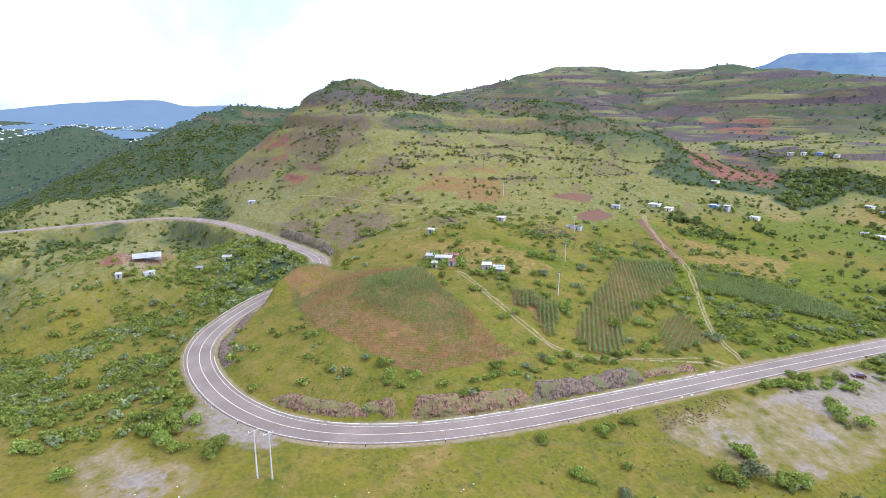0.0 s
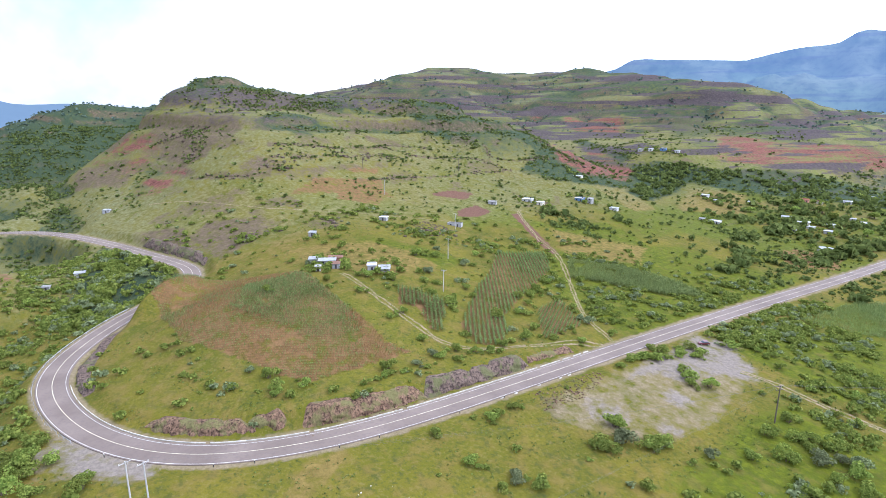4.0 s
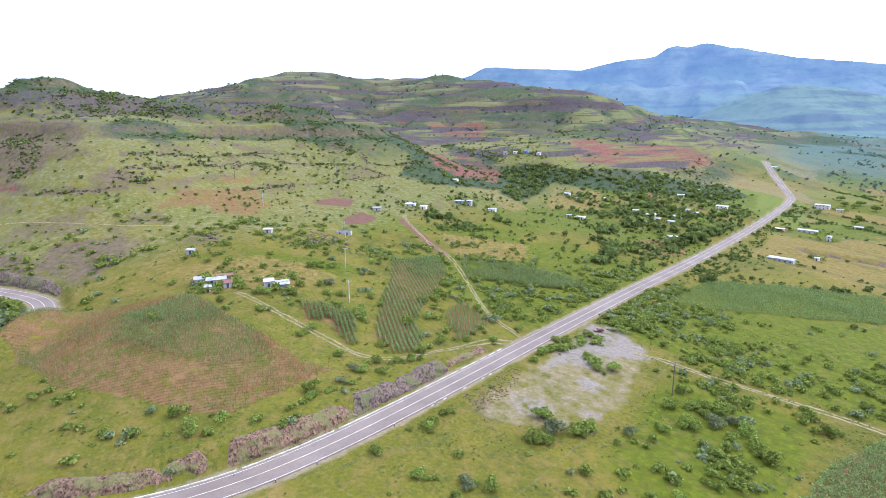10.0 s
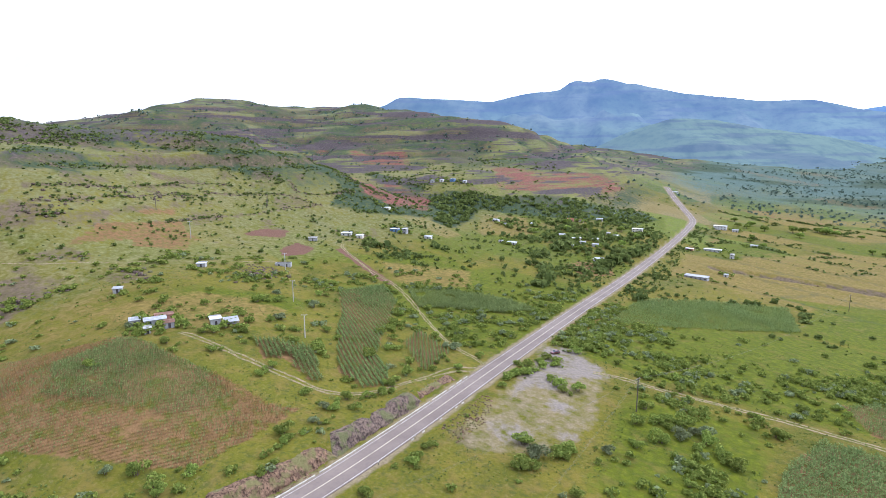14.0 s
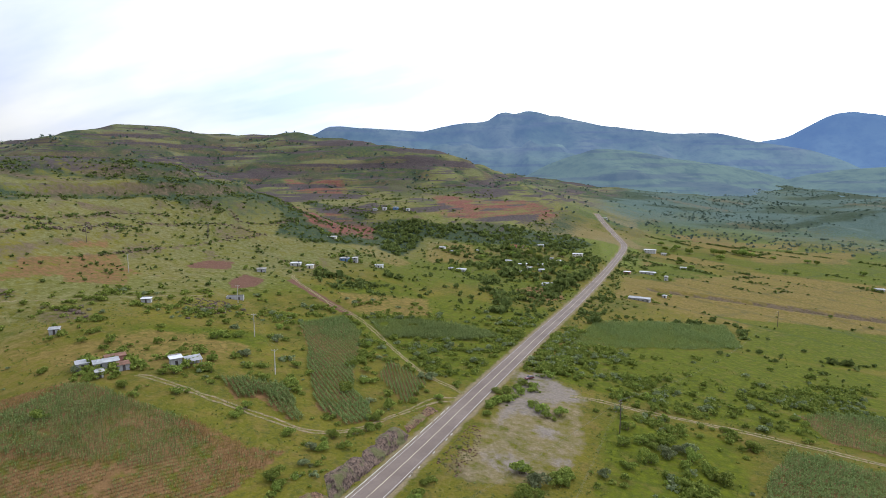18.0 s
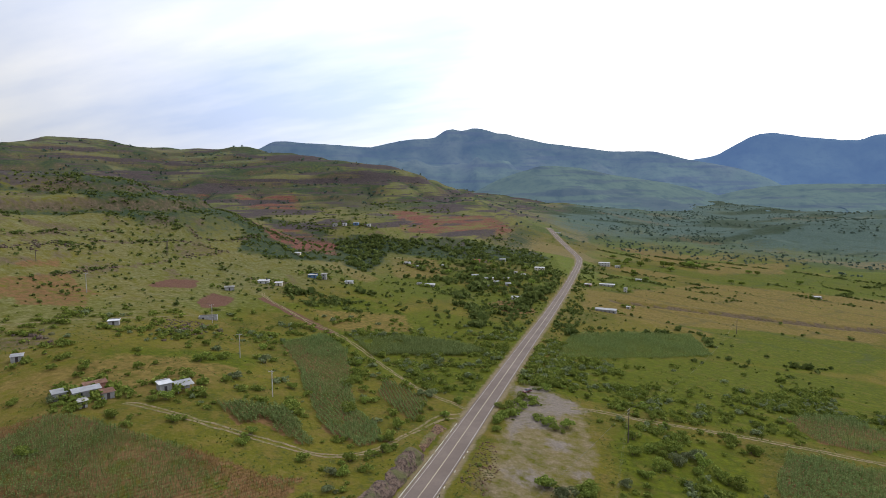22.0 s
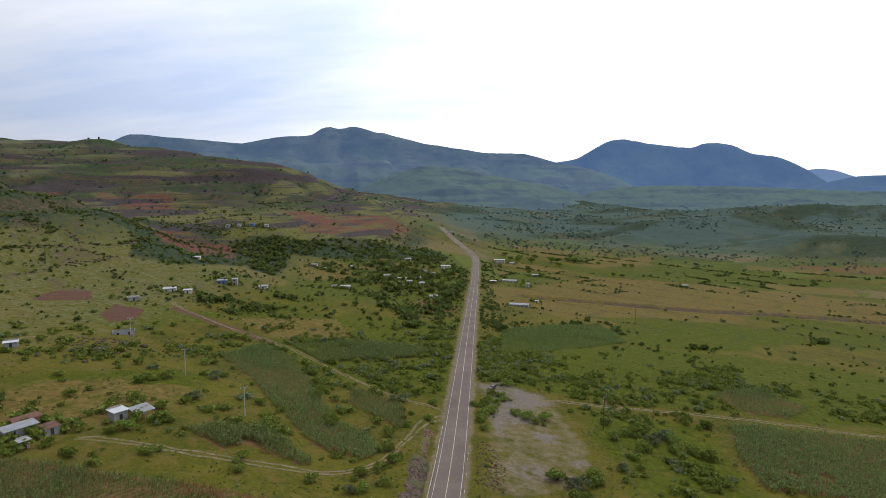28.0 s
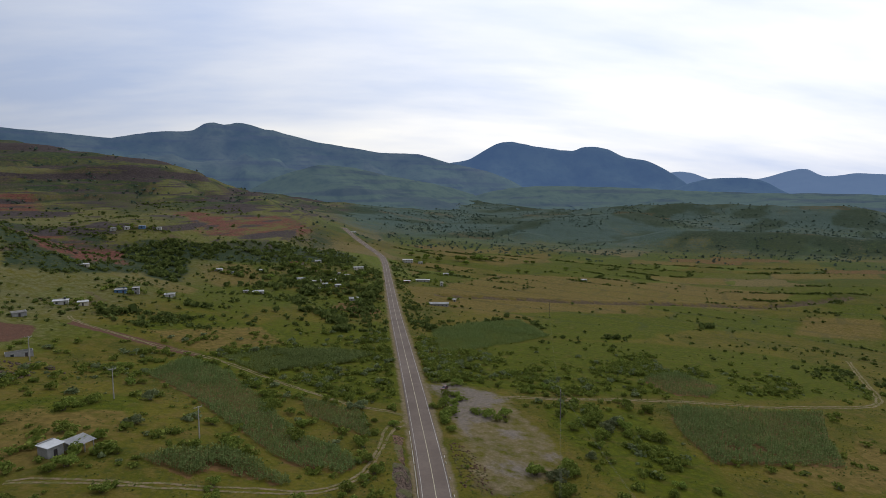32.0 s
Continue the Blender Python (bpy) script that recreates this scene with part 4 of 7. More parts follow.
    mask[:, TAN] = np.maximum(mask[:, TAN], 0.5 * smooth(far, 1000, 1300) * smooth(fbm(0.8 * x + 0.6 * y, 2.4 * (0.8 * y - 0.6 * x), 210, 3, 65), 0.56, 0.66))
    # haze painted into the ground colour, stronger with distance
    mask[:, HAZE_TINT] = 0.10 * smooth(far, 280, 520) * (0.7 + 0.6 * wide) + smooth(far, 900, 1500) * (0.75 + 0.4 * smooth(wide, 0.35, 0.6)) + 0.15 * cliffs_near(x, y)
    second = smooth(far, 620, 760) * smooth(-x, 170, 300) * smooth(y, 430, 560)
    mask[:, STONE] = np.maximum(mask[:, STONE], 0.38 * second * smooth(fbm(x, y, 120, 4, 81), 0.50, 0.64) * (1 - smooth(-broad, 0, 4)))
    mask[:, HAZE_TINT] *= 1 - 0.75 * second
    # hill grass is paled here to suggest haze
    mask[:, HAZY_GRASS] = np.maximum(0.75 * second, 0.6 * smooth(far, 260, 380) * smooth(-x, 250, 330) * (1 - smooth(-x, 640, 760)) * (0.6 + 0.8 * wide))
    mask[:, BEDS] = np.maximum(second * 0.95, np.maximum(0.55 * smooth(z, 62, 90) * (far < 900) * (x < -380), 0.8 * smooth(y, 1500, 1900) * smooth(z, 50, 90)))
    cliffs = smooth(far, 640, 800) * smooth(-x, 180, 300) * smooth(y, 480, 600) * (1 - smooth(far, 1500, 1800))
    mask[:, RED] = np.maximum(mask[:, RED], 0.6 * cliffs * smooth(slope, 0.5, 0.8) * (1 - smooth(z, 85, 115)) * smooth(fbm(x, y, 90, 3, 60), 0.56, 0.64))
    mask[:, STONE] = np.maximum(mask[:, STONE], 0.5 * cliffs * smooth(slope, 0.6, 0.9) * smooth(z, 70, 100))
    shade, border = plough_cells(x, y)
    v = valley(x, y)
    mask[:, HAZE_TINT] *= 1 - 0.45 * v * (1 - smooth(far, 950, 1350))
    keep = 1 - mask.max(1)
    for kind, lo, hi in ((LUSH, 0.0, 0.55), (TAN, 0.6, 0.72), (SOIL, 0.95, 1.0)):
        mask[:, kind] = np.maximum(mask[:, kind], v * ((shade > lo) & (shade < hi)) * 0.8 * np.maximum(keep, 0.45))
    mask[:, SCRUB_SHADE] = np.maximum(mask[:, SCRUB_SHADE], v * (border < 4) * 0.3)
    ds, _k = nearest(STREAM_LINE, x, y, 30)
    mask[:, STONE] = np.maximum(mask[:, STONE], 0.9 * (ds < 2 + 11 * fbm(x, y, 25, 3, 84)))
    d, k = nearest(ROAD_LINE, x, y, 20)
    mask[:, PALE] = np.maximum(mask[:, PALE], np.where(d < 1e5, 1 - smooth(d, ROAD_HALF + 0.5, ROAD_HALF + 2.8), 0))
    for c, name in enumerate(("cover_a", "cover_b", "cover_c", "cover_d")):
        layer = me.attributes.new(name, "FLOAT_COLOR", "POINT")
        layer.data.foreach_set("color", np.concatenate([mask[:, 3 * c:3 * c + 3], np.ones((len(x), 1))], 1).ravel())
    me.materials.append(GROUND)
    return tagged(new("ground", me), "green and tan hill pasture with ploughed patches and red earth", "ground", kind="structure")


build_ground()


def strip(name, line, lo, hi, lift, mat, parent=None, drape=False, cols=2, skirt=0.0, wobble=0.0):
    """A ribbon along a line, between two offsets to its left."""
    d = np.gradient(line[:, :2], axis=0)
    d /= np.hypot(*d.T)[:, None]
    left = np.stack([-d[:, 1], d[:, 0]], 1)
    offs = list(np.linspace(lo, hi, cols))
    zs = [lift] * cols
    if skirt:
        offs, zs = [offs[0]] + offs + [offs[-1]], [lift - skirt] + zs + [lift - skirt]
    rows = []
    for o, dz in zip(offs, zs):
        w = o + (wobble * (fbm(line[:, 0], line[:, 1], 5, 3, 41) - 0.5) * np.sign(o) if wobble else 0)
        p = line[:, :2] + left * (w[:, None] if wobble else w)
        zz = ground(p[:, 0], p[:, 1]) if drape else line[:, 2]
        rows.append(np.column_stack([p, zz + dz]))
    n, c = len(line), len(offs)
    verts = np.stack(rows, 1).reshape(-1, 3)
    faces = [(i * c + k + 1, i * c + k, (i + 1) * c + k, (i + 1) * c + k + 1) for i in range(n - 1) for k in range(c - 1)]
    me = bpy.data.meshes.new(name)
    me.from_pydata(verts.tolist(), [], faces)
    me.materials.append(mat)
    ob = new(name, me)
    ob.parent = parent
    return ob


road = tagged(strip("road", ROAD_LINE, -ROAD_HALF, ROAD_HALF, 0.0, ASPHALT, cols=4, skirt=0.6), "two-lane grey asphalt highway with worn white lines", "road", kind="structure")
strip("centre_line", ROAD_LINE, -0.09, 0.09, 0.012, CENTRE, road)
strip("edge_line", ROAD_LINE, -3.62, -3.5, 0.012, LINE, road)
strip("edge_line", ROAD_LINE, 3.78, 3.92, 0.012, LINE, road)
for _name, _half, _pts in TRACKS:
    _l = line_through([(px, py, 0) for px, py in _pts], 1.5)
    _rut = strip(_name, _l, -_half, _half if _half < 1 else -0.28 * _half, 0.05, DIRT, drape=True, cols=3, skirt=0.5, wobble=1.5)
    if _half > 1:
        strip("wheel_rut", _l, 0.28 * _half, _half, 0.05, DIRT, _rut, drape=True, cols=3, skirt=0.5, wobble=1.5)
    tagged(_rut, "pale beaten-earth track across the pasture" if _half > 1.2 else "narrow trodden path over the hillside", "track", kind="structure")

# ---- far mountains, beyond the ground's last fields ----
def mountain(name, label, pts, foot, run, mat, seed, gully=40, hollow=0.85):
    """A range with a front and a back slope below its crest line, cut by gullies."""
    line = line_through(pts, 25)
    n = len(line)
    d = np.gradient(line[:, :2], axis=0)
    d /= np.hypot(*d.T)[:, None]
    side = np.stack([d[:, 1], -d[:, 0]], 1)
    eye = np.array([-65.0, -10.0])
    if np.mean(np.sum(side * (eye - line[:, :2]), 1)) < 0:
        side = -side
    steps = np.concatenate([np.linspace(-0.5, 0, 6)[:-1], np.linspace(0, 1, 30)])
    rows = []
    for s in steps:
        p = line[:, :2] + side * run * s
        drop = np.abs(s) ** hollow if s >= 0 else min(1, -s * 2)
        z = line[:, 2] * (1 - drop) + foot * drop
        g = gully * 2.2 * (np.abs(fbm(p[:, 0] + 300 * seed, p[:, 1], 330, 4, seed) - 0.5) * 2 - 0.3) * min(1, abs(s) * 4) * (1 - max(0, s - 0.7) / 0.3)
        crown = 7 * (fbm(p[:, 0], p[:, 1], 45, 3, seed + 1) - 0.5)
        rows.append(np.column_stack([p, z + g + crown]))
    c = len(steps)
    verts = np.stack(rows, 1).reshape(-1, 3)
    faces = [(i * c + k, i * c + k + 1, (i + 1) * c + k + 1, (i + 1) * c + k) for i in range(n - 1) for k in range(c - 1)]
    me = bpy.data.meshes.new(name)
    me.from_pydata(verts.tolist(), [], faces)
    me.polygons.foreach_set("use_smooth", np.ones(len(faces), bool))
    me.materials.append(mat)
    return tagged(new(name, me), label, "mountain", kind="structure")


# the glow colours below are emission added as haze, not light from the slopes
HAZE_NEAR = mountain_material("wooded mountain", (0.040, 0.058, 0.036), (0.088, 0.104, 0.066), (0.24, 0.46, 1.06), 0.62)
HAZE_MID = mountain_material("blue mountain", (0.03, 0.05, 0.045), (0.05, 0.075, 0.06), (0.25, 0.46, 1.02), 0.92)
# stronger haze emission for the ranges on the sun's side
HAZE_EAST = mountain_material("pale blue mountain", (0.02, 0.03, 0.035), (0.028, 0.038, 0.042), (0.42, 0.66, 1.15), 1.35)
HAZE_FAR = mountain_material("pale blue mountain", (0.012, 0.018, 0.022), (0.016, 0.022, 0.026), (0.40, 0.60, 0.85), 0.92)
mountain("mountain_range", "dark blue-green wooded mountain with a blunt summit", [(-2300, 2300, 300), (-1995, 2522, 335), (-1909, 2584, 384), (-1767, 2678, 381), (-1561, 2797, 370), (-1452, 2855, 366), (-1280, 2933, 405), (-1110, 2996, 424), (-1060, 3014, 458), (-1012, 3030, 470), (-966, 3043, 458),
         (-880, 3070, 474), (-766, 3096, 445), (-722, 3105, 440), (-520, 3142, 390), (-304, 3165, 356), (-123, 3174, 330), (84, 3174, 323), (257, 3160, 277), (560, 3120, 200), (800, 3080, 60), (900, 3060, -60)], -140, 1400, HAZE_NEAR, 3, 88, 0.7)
# foothills glow faintly as well, to look hazy
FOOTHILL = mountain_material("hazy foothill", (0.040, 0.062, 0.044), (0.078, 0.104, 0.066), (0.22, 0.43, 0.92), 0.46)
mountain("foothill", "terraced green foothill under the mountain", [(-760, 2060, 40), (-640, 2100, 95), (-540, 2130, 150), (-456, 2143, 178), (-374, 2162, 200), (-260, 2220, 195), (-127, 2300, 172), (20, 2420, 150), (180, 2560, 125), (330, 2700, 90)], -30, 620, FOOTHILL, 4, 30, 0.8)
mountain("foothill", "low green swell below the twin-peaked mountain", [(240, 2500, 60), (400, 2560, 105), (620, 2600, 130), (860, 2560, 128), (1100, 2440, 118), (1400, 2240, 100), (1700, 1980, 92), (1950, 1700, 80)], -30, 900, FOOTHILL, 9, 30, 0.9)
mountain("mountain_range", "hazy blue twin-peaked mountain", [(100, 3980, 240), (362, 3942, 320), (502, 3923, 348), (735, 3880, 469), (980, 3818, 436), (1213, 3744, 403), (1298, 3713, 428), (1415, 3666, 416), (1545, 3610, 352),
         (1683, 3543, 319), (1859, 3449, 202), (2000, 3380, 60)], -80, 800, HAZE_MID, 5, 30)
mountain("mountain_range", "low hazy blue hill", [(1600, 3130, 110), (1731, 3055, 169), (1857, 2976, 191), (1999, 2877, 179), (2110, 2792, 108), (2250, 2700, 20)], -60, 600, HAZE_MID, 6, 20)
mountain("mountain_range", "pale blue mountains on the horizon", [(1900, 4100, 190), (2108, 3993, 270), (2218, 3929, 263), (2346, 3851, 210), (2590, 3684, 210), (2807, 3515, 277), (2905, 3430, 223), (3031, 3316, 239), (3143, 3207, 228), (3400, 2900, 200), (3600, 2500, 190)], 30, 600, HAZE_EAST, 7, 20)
# the long front slope doubles as the basin's plain, glowing as haze
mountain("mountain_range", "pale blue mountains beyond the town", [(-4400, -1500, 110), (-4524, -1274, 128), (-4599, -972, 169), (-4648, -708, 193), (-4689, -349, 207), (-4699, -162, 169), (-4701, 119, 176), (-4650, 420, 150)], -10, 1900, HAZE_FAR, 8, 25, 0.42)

# ---- helpers for things ----
def part(name, bm, mat, parent, label=""):
    """Links a bmesh as one mesh object under a thing or a part."""
    me = bpy.data.meshes.new(name)
    bm.to_mesh(me)
    bm.free()
    me.materials.append(mat)
    ob = new(name, me)
    ob.parent = parent
    if label:
        tagged(ob, label)
    return ob


def share(name, me, parent, m=None):
    """Another object on a mesh that exists already."""
    ob = new(name, me)
    ob.parent = parent
    if m is not None:
        ob.matrix_local = m
    return ob


def thing(name, label, category, m, group=""):
    ob = tagged(new(name), label, category, group)
    ob.matrix_world = m
    return ob


def block(bm, x0, x1, y0, y1, z0, z1):
    vs = [bm.verts.new(p) for p in ((x0, y0, z0), (x1, y0, z0), (x1, y1, z0), (x0, y1, z0), (x0, y0, z1), (x1, y0, z1), (x1, y1, z1), (x0, y1, z1))]
    for f in ((3, 2, 1, 0), (4, 5, 6, 7), (0, 1, 5, 4), (1, 2, 6, 5), (2, 3, 7, 6), (3, 0, 4, 7)):
        bm.faces.new([vs[k] for k in f])
    return vs


def boxed(*spans, bevel=0.0):
    bm = bmesh.new()
    for s in spans:
        block(bm, *s)
    if bevel:
        bmesh.ops.bevel(bm, geom=list(bm.edges), offset=bevel, segments=1, affect="EDGES")
    return bm


def rod(bm, a, b, r0, r1=None, sides=6):
    """A tapered round bar from a to b."""
    a, b = Vector(a), Vector(b)
    r1 = r0 if r1 is None else r1
    turn = (b - a).to_track_quat("Z", "Y").to_matrix()
    rings = []
    for c, r in ((a, r0), (b, r1)):
        rings.append([bm.verts.new(c + turn @ Vector((r * math.cos(2 * math.pi * k / sides), r * math.sin(2 * math.pi * k / sides), 0))) for k in range(sides)])
    for k in range(sides):
        bm.faces.new((rings[0][k], rings[0][(k + 1) % sides], rings[1][(k + 1) % sides], rings[1][k]))
    bm.faces.new(rings[1])
    bm.faces.new(rings[0][::-1])


def on_ground(x, y):
    return float(ground(x, y)[0])


def mesh_of(name, verts, faces, mat):
    """A mesh from arrays; all faces have as many corners."""
    me = bpy.data.meshes.new(name)
    faces = np.asarray(faces)
    me.vertices.add(len(verts))
    me.vertices.foreach_set("co", np.asarray(verts, float).ravel())
    me.loops.add(faces.size)
    me.loops.foreach_set("vertex_index", faces.ravel())
    me.polygons.add(len(faces))
    me.polygons.foreach_set("loop_start", np.arange(len(faces)) * faces.shape[1])
    me.update(calc_edges=True)
    me.materials.append(mat)
    return me


# ---- shrubs and trees ----
LEAF = leafy("shrub leaves", (0.092, 0.134, 0.024), (0.232, 0.276, 0.058))
LEAF_GREY = leafy("grey-green shrub leaves", (0.092, 0.114, 0.050), (0.215, 0.246, 0.118))
# leaves for the far woods, their blue-grey haze painted into the colour
LEAF_HAZY = leafy("haze-tinted far woods", (0.056, 0.086, 0.068), (0.116, 0.152, 0.112))
CORN = leafy("maize leaves", (0.080, 0.118, 0.034), (0.186, 0.236, 0.082), 0.12)
LEAF_MID = leafy("thorn scrub leaves", (0.066, 0.100, 0.026), (0.172, 0.218, 0.060))
CORN_DRY = leafy("dry maize leaves", (0.125, 0.080, 0.028), (0.250, 0.150, 0.055))
BARK = plain("bark", (0.12, 0.09, 0.065), 0.95, 0.4, 3.0)


def crown_shape(seed, leaves, size, lobes=6, tall=0.75):
    """Leaf clumps over a few uneven lobes, about 2 wide and based at 0: corner points of quads."""
    r = np.random.RandomState(seed)
    centre = np.column_stack([r.uniform(-0.55, 0.55, lobes), r.uniform(-0.55, 0.55, lobes), r.uniform(0.35, 0.95, lobes) * tall])
    rad = r.uniform(0.28, 0.52, lobes)
    k = r.randint(0, lobes, leaves)
    d = r.normal(size=(leaves, 3))
    d[:, 2] = np.abs(d[:, 2]) * 0.9 - 0.25
    d /= np.linalg.norm(d, axis=1)[:, None]
    p = centre[k] + d * rad[k, None] * r.uniform(0.75, 1.12, leaves)[:, None] * np.array([1, 1, 0.85])
    p[:, 2] = np.maximum(p[:, 2], 0.06)
    nrm = d + r.normal(scale=0.55, size=(leaves, 3))
    nrm /= np.linalg.norm(nrm, axis=1)[:, None]
    u = np.cross(nrm, r.normal(size=(leaves, 3)))
    u /= np.linalg.norm(u, axis=1)[:, None]
    v = np.cross(nrm, u)
    s = size * r.uniform(0.6, 1.3, leaves)[:, None]
    bend = nrm * s * 0.35
    return np.stack([p - u * s - bend, p - v * s * 0.7, p + u * s - bend, p + v * s * 0.7], 1)


def scatter_mesh(shapes, xy, scale, seed, squash=(0.7, 1.1)):
    """Many plants joined: each a turned and scaled copy of one of the shapes, standing on the ground."""
    r = np.random.RandomState(seed)
    z = ground(xy[:, 0], xy[:, 1])
    which = r.randint(0, len(shapes), len(xy))
    out = []
    for w, shape in enumerate(shapes):
        sel = np.nonzero(which == w)[0]
        if not len(sel):
            continue
        a = r.uniform(0, 2 * math.pi, len(sel))
        c, s = np.cos(a)[:, None, None], np.sin(a)[:, None, None]
        sc = scale[sel][:, None, None]
        h = r.uniform(*squash, len(sel))[:, None, None] * sc
        q = shape[None]
        px = (q[..., 0] * c - q[..., 1] * s) * sc + xy[sel, 0][:, None, None]
        py = (q[..., 0] * s + q[..., 1] * c) * sc + xy[sel, 1][:, None, None]
        pz = q[..., 2] * h + z[sel][:, None, None] - 0.1
        out.append(np.stack([px, py, pz], -1).reshape(-1, 3))
    verts = np.concatenate(out)
    return verts, np.arange(len(verts)).reshape(-1, 4)


def scattered(name, label, shapes, xy, scale, mat, seed, category="shrubs"):
    verts, faces = scatter_mesh(shapes, xy, scale, seed)
    return tagged(new(name, mesh_of(name, verts, faces, mat)), label, category, kind="stuff")


FIELDS = [STRIP_CORN, SPUR_FIELD, SMALL_CORN, LONG_CORN, NEAR_CORN, UPPER_CORN, EAST_CORN, LOW_CORN]
BARE = [p for k, p in ZONES if k in (MAROON, GRAVEL, PALE)]
VILLAGE = [(-262, 440), (-290, 560), (-200, 660), (-128, 660), (-128, 455), (-150, 425), (-205, 470)]
WOODS = [p for k, p in ZONES if k == SCRUB_SHADE]
REDS = [p for k, p in ZONES if k == RED]
THICKETS = [
    [(-74, 194), (-52, 205), (-34, 200), (-20, 200), (-15, 184), (-25, 170), (-42, 169), (-57, 146), (-62, 149), (-61, 170)], [(10, 285), (34, 289), (43, 262), (24, 225), (-11, 192), (-13, 217), (-11, 245)],
    [(-111, 280), (-84, 303), (-69, 258), (-62, 233), (-42, 226), (-52, 205), (-77, 204), (-107, 195)], [(54, 250), (87, 260), (103, 247), (71, 205), (44, 196), (30, 204)],
]


def growth(x, y):
    """Shrubs for each 100 square metres of plan."""
    z = land(x, y)
    far = np.hypot(x + 65, y + 10)
    clump = smooth(fbm(0.6 * x - 0.8 * y, 0.6 * y + 0.8 * x, 38, 4, 51), 0.40, 0.64)
    g = 0.10 + 0.30 * clump
    g = g + 1.6 * clump * inside(x, y, [(-92, 200), (-96, 262), (-60, 300), (10, 330), (120, 330), (110, 205), (-60, 196)])
    for p in THICKETS:
        g = g + (0.8 + 2.4 * clump) * inside(x + 16 * (fbm(x, y, 22, 3, 54) - 0.5), y + 16 * (fbm(x, y, 22, 3, 55) - 0.5), p)
    g = g + 3.0 * clump * inside(x, y, [(-70, 186), (-66, 120), (-45, 118), (-26, 135), (-18, 178), (-40, 192)])
    g = g + 2.6 * clump * inside(x, y, [(-20, 198), (20, 250), (120, 280), (180, 320), (190, 240), (110, 212), (40, 200)])
    g = g + (1.6 + 2.6 * clump) * inside(x, y, [(-150, 0), (-175, -10), (-200, -14), (-240, -4), (-268, 28), (-330, 30), (-400, 10), (-420, -20), (-300, -20), (-260, -110), (-150, -80)])
    g = g + 0.9 * clump * inside(x, y, [(-150, 100), (-125, 150), (-150, 215), (-215, 240), (-240, 200), (-215, 140), (-180, 120)])
    g = g + (0.5 + 1.6 * clump) * smooth(-x, 150, 220) * smooth(-y, -30, 15) * (1 - smooth(-x, 600, 800))
    for p in WOODS:
        g = np.maximum(g, 1.9 * inside(x + 45 * (fbm(x, y, 50, 3, 54) - 0.5), y + 45 * (fbm(x, y, 50, 3, 55) - 0.5), p))
    g = g + (0.25 + 1.3 * clump) * inside(x + 40 * (fbm(x, y, 40, 3, 54) - 0.5), y + 40 * (fbm(x, y, 40, 3, 55) - 0.5), VILLAGE)
    g = g + 1.8 * clump * inside(x, y, [(-330, 300), (-290, 300), (-190, 262), (-140, 268), (-150, 285), (-200, 285), (-290, 330)])
    hill = inside(x, y, [(-330, 40), (-300, 330), (-440, 460), (-640, 300), (-660, 90), (-500, 40)])
    g = g * (1 + 0.6 * hill) + (0.25 + 1.0 * clump) * inside(x, y, [(-330, 150), (-125, 180), (-125, 430), (-330, 430)]) + hill * 0.8 * smooth(z, 85, 105)
    g = g + 1.0 * smooth(-x, 500, 800) * smooth(z, 40, 90) * clump
    g = g * (1 - 0.65 * smooth(far, 950, 1250))
    g = g + smooth(-x, 700, 850) * (1 - smooth(y, 260, 420)) * 3.0
    ridge = smooth(-x, 700, 850) * (1 - smooth(y, 260, 420))
    g = g * (1 - (1 - ridge) * smooth(far, 600, 900) * (1 - 1.6 * smooth(fbm(x, 1.6 * y, 130, 4, 88), 0.47, 0.60)))
    for p in REDS:
        g = np.where(inside(x, y, p), 0.15 * g, g)
    shade, border = plough_cells(x, y)
    v = valley(x, y)
    g = g * (1 - 0.85 * v) + v * (border < 4) * 4.0 * (0.25 + 0.75 * smooth(far, 600, 740)) * smooth(fbm(0.7 * x + 0.7 * y, 0.7 * y - 0.7 * x, 90, 3, 53), 0.43, 0.55) + v * smooth(far, 900, 1200) * 1.4 * smooth(fbm(x, 2 * y, 150, 4, 87), 0.52, 0.62)
    d, k = nearest(ROAD_LINE, x, y, 30)
    verge = (d < 24) & (d > 8)
    g = g + verge * (y > 205) * (y < 800) * (1.6 + 1.2 * clump) * ((x > -118) | (y < 470))
    for h in WALL_LINES:
        dh, _k = nearest(line_through([(a, b, 0) for a, b in h], 3), x, y, 12)
        g = g + 5.0 * (dh < 1.8)
    for h in HEDGES:
        dh, _k = nearest(line_through([(a, b, 0) for a, b in h], 3), x, y, 12)
        g = g + 2.6 * (dh < 2.0 + 2.5 * clump)
    g = g + 1.5 * smooth(hollow(x, y), 0.5, 2.5) * smooth(far, 250, 420) * (1 - v)
    for h in CRAG_LINES:
        dh, _k = nearest(line_through([(a, b, 0) for a, b in h], 3), x, y, 16)
        g = g + 2.2 * (dh < 7)
    g = g * (0.35 + 1.9 * smooth(fbm(0.83 * x + 0.56 * y, 0.83 * y - 0.56 * x, 13, 3, 58), 0.46, 0.60))
    for p, left in ((STRIP_FIELD, 0.03), (SIDE_FIELD, 0.1), (EAST_PASTURE, 0.4), (BROWN_FIELD, 0.25)):
        g = np.where(inside(x, y, p), left * g, g)
    for p in FIELDS:
        g = np.where(inside(x, y, p), 0.0, g)
    for p in BARE:
        g = np.where(inside(x, y, p), 0.06 * g, g)
    for _, half, pts in TRACKS:
        l = line_through([(a, b, 0) for a, b in pts], 3)
        dt, _k = nearest(l, x, y, 12)
        g = np.where(dt < half + 2.2, 0, g)
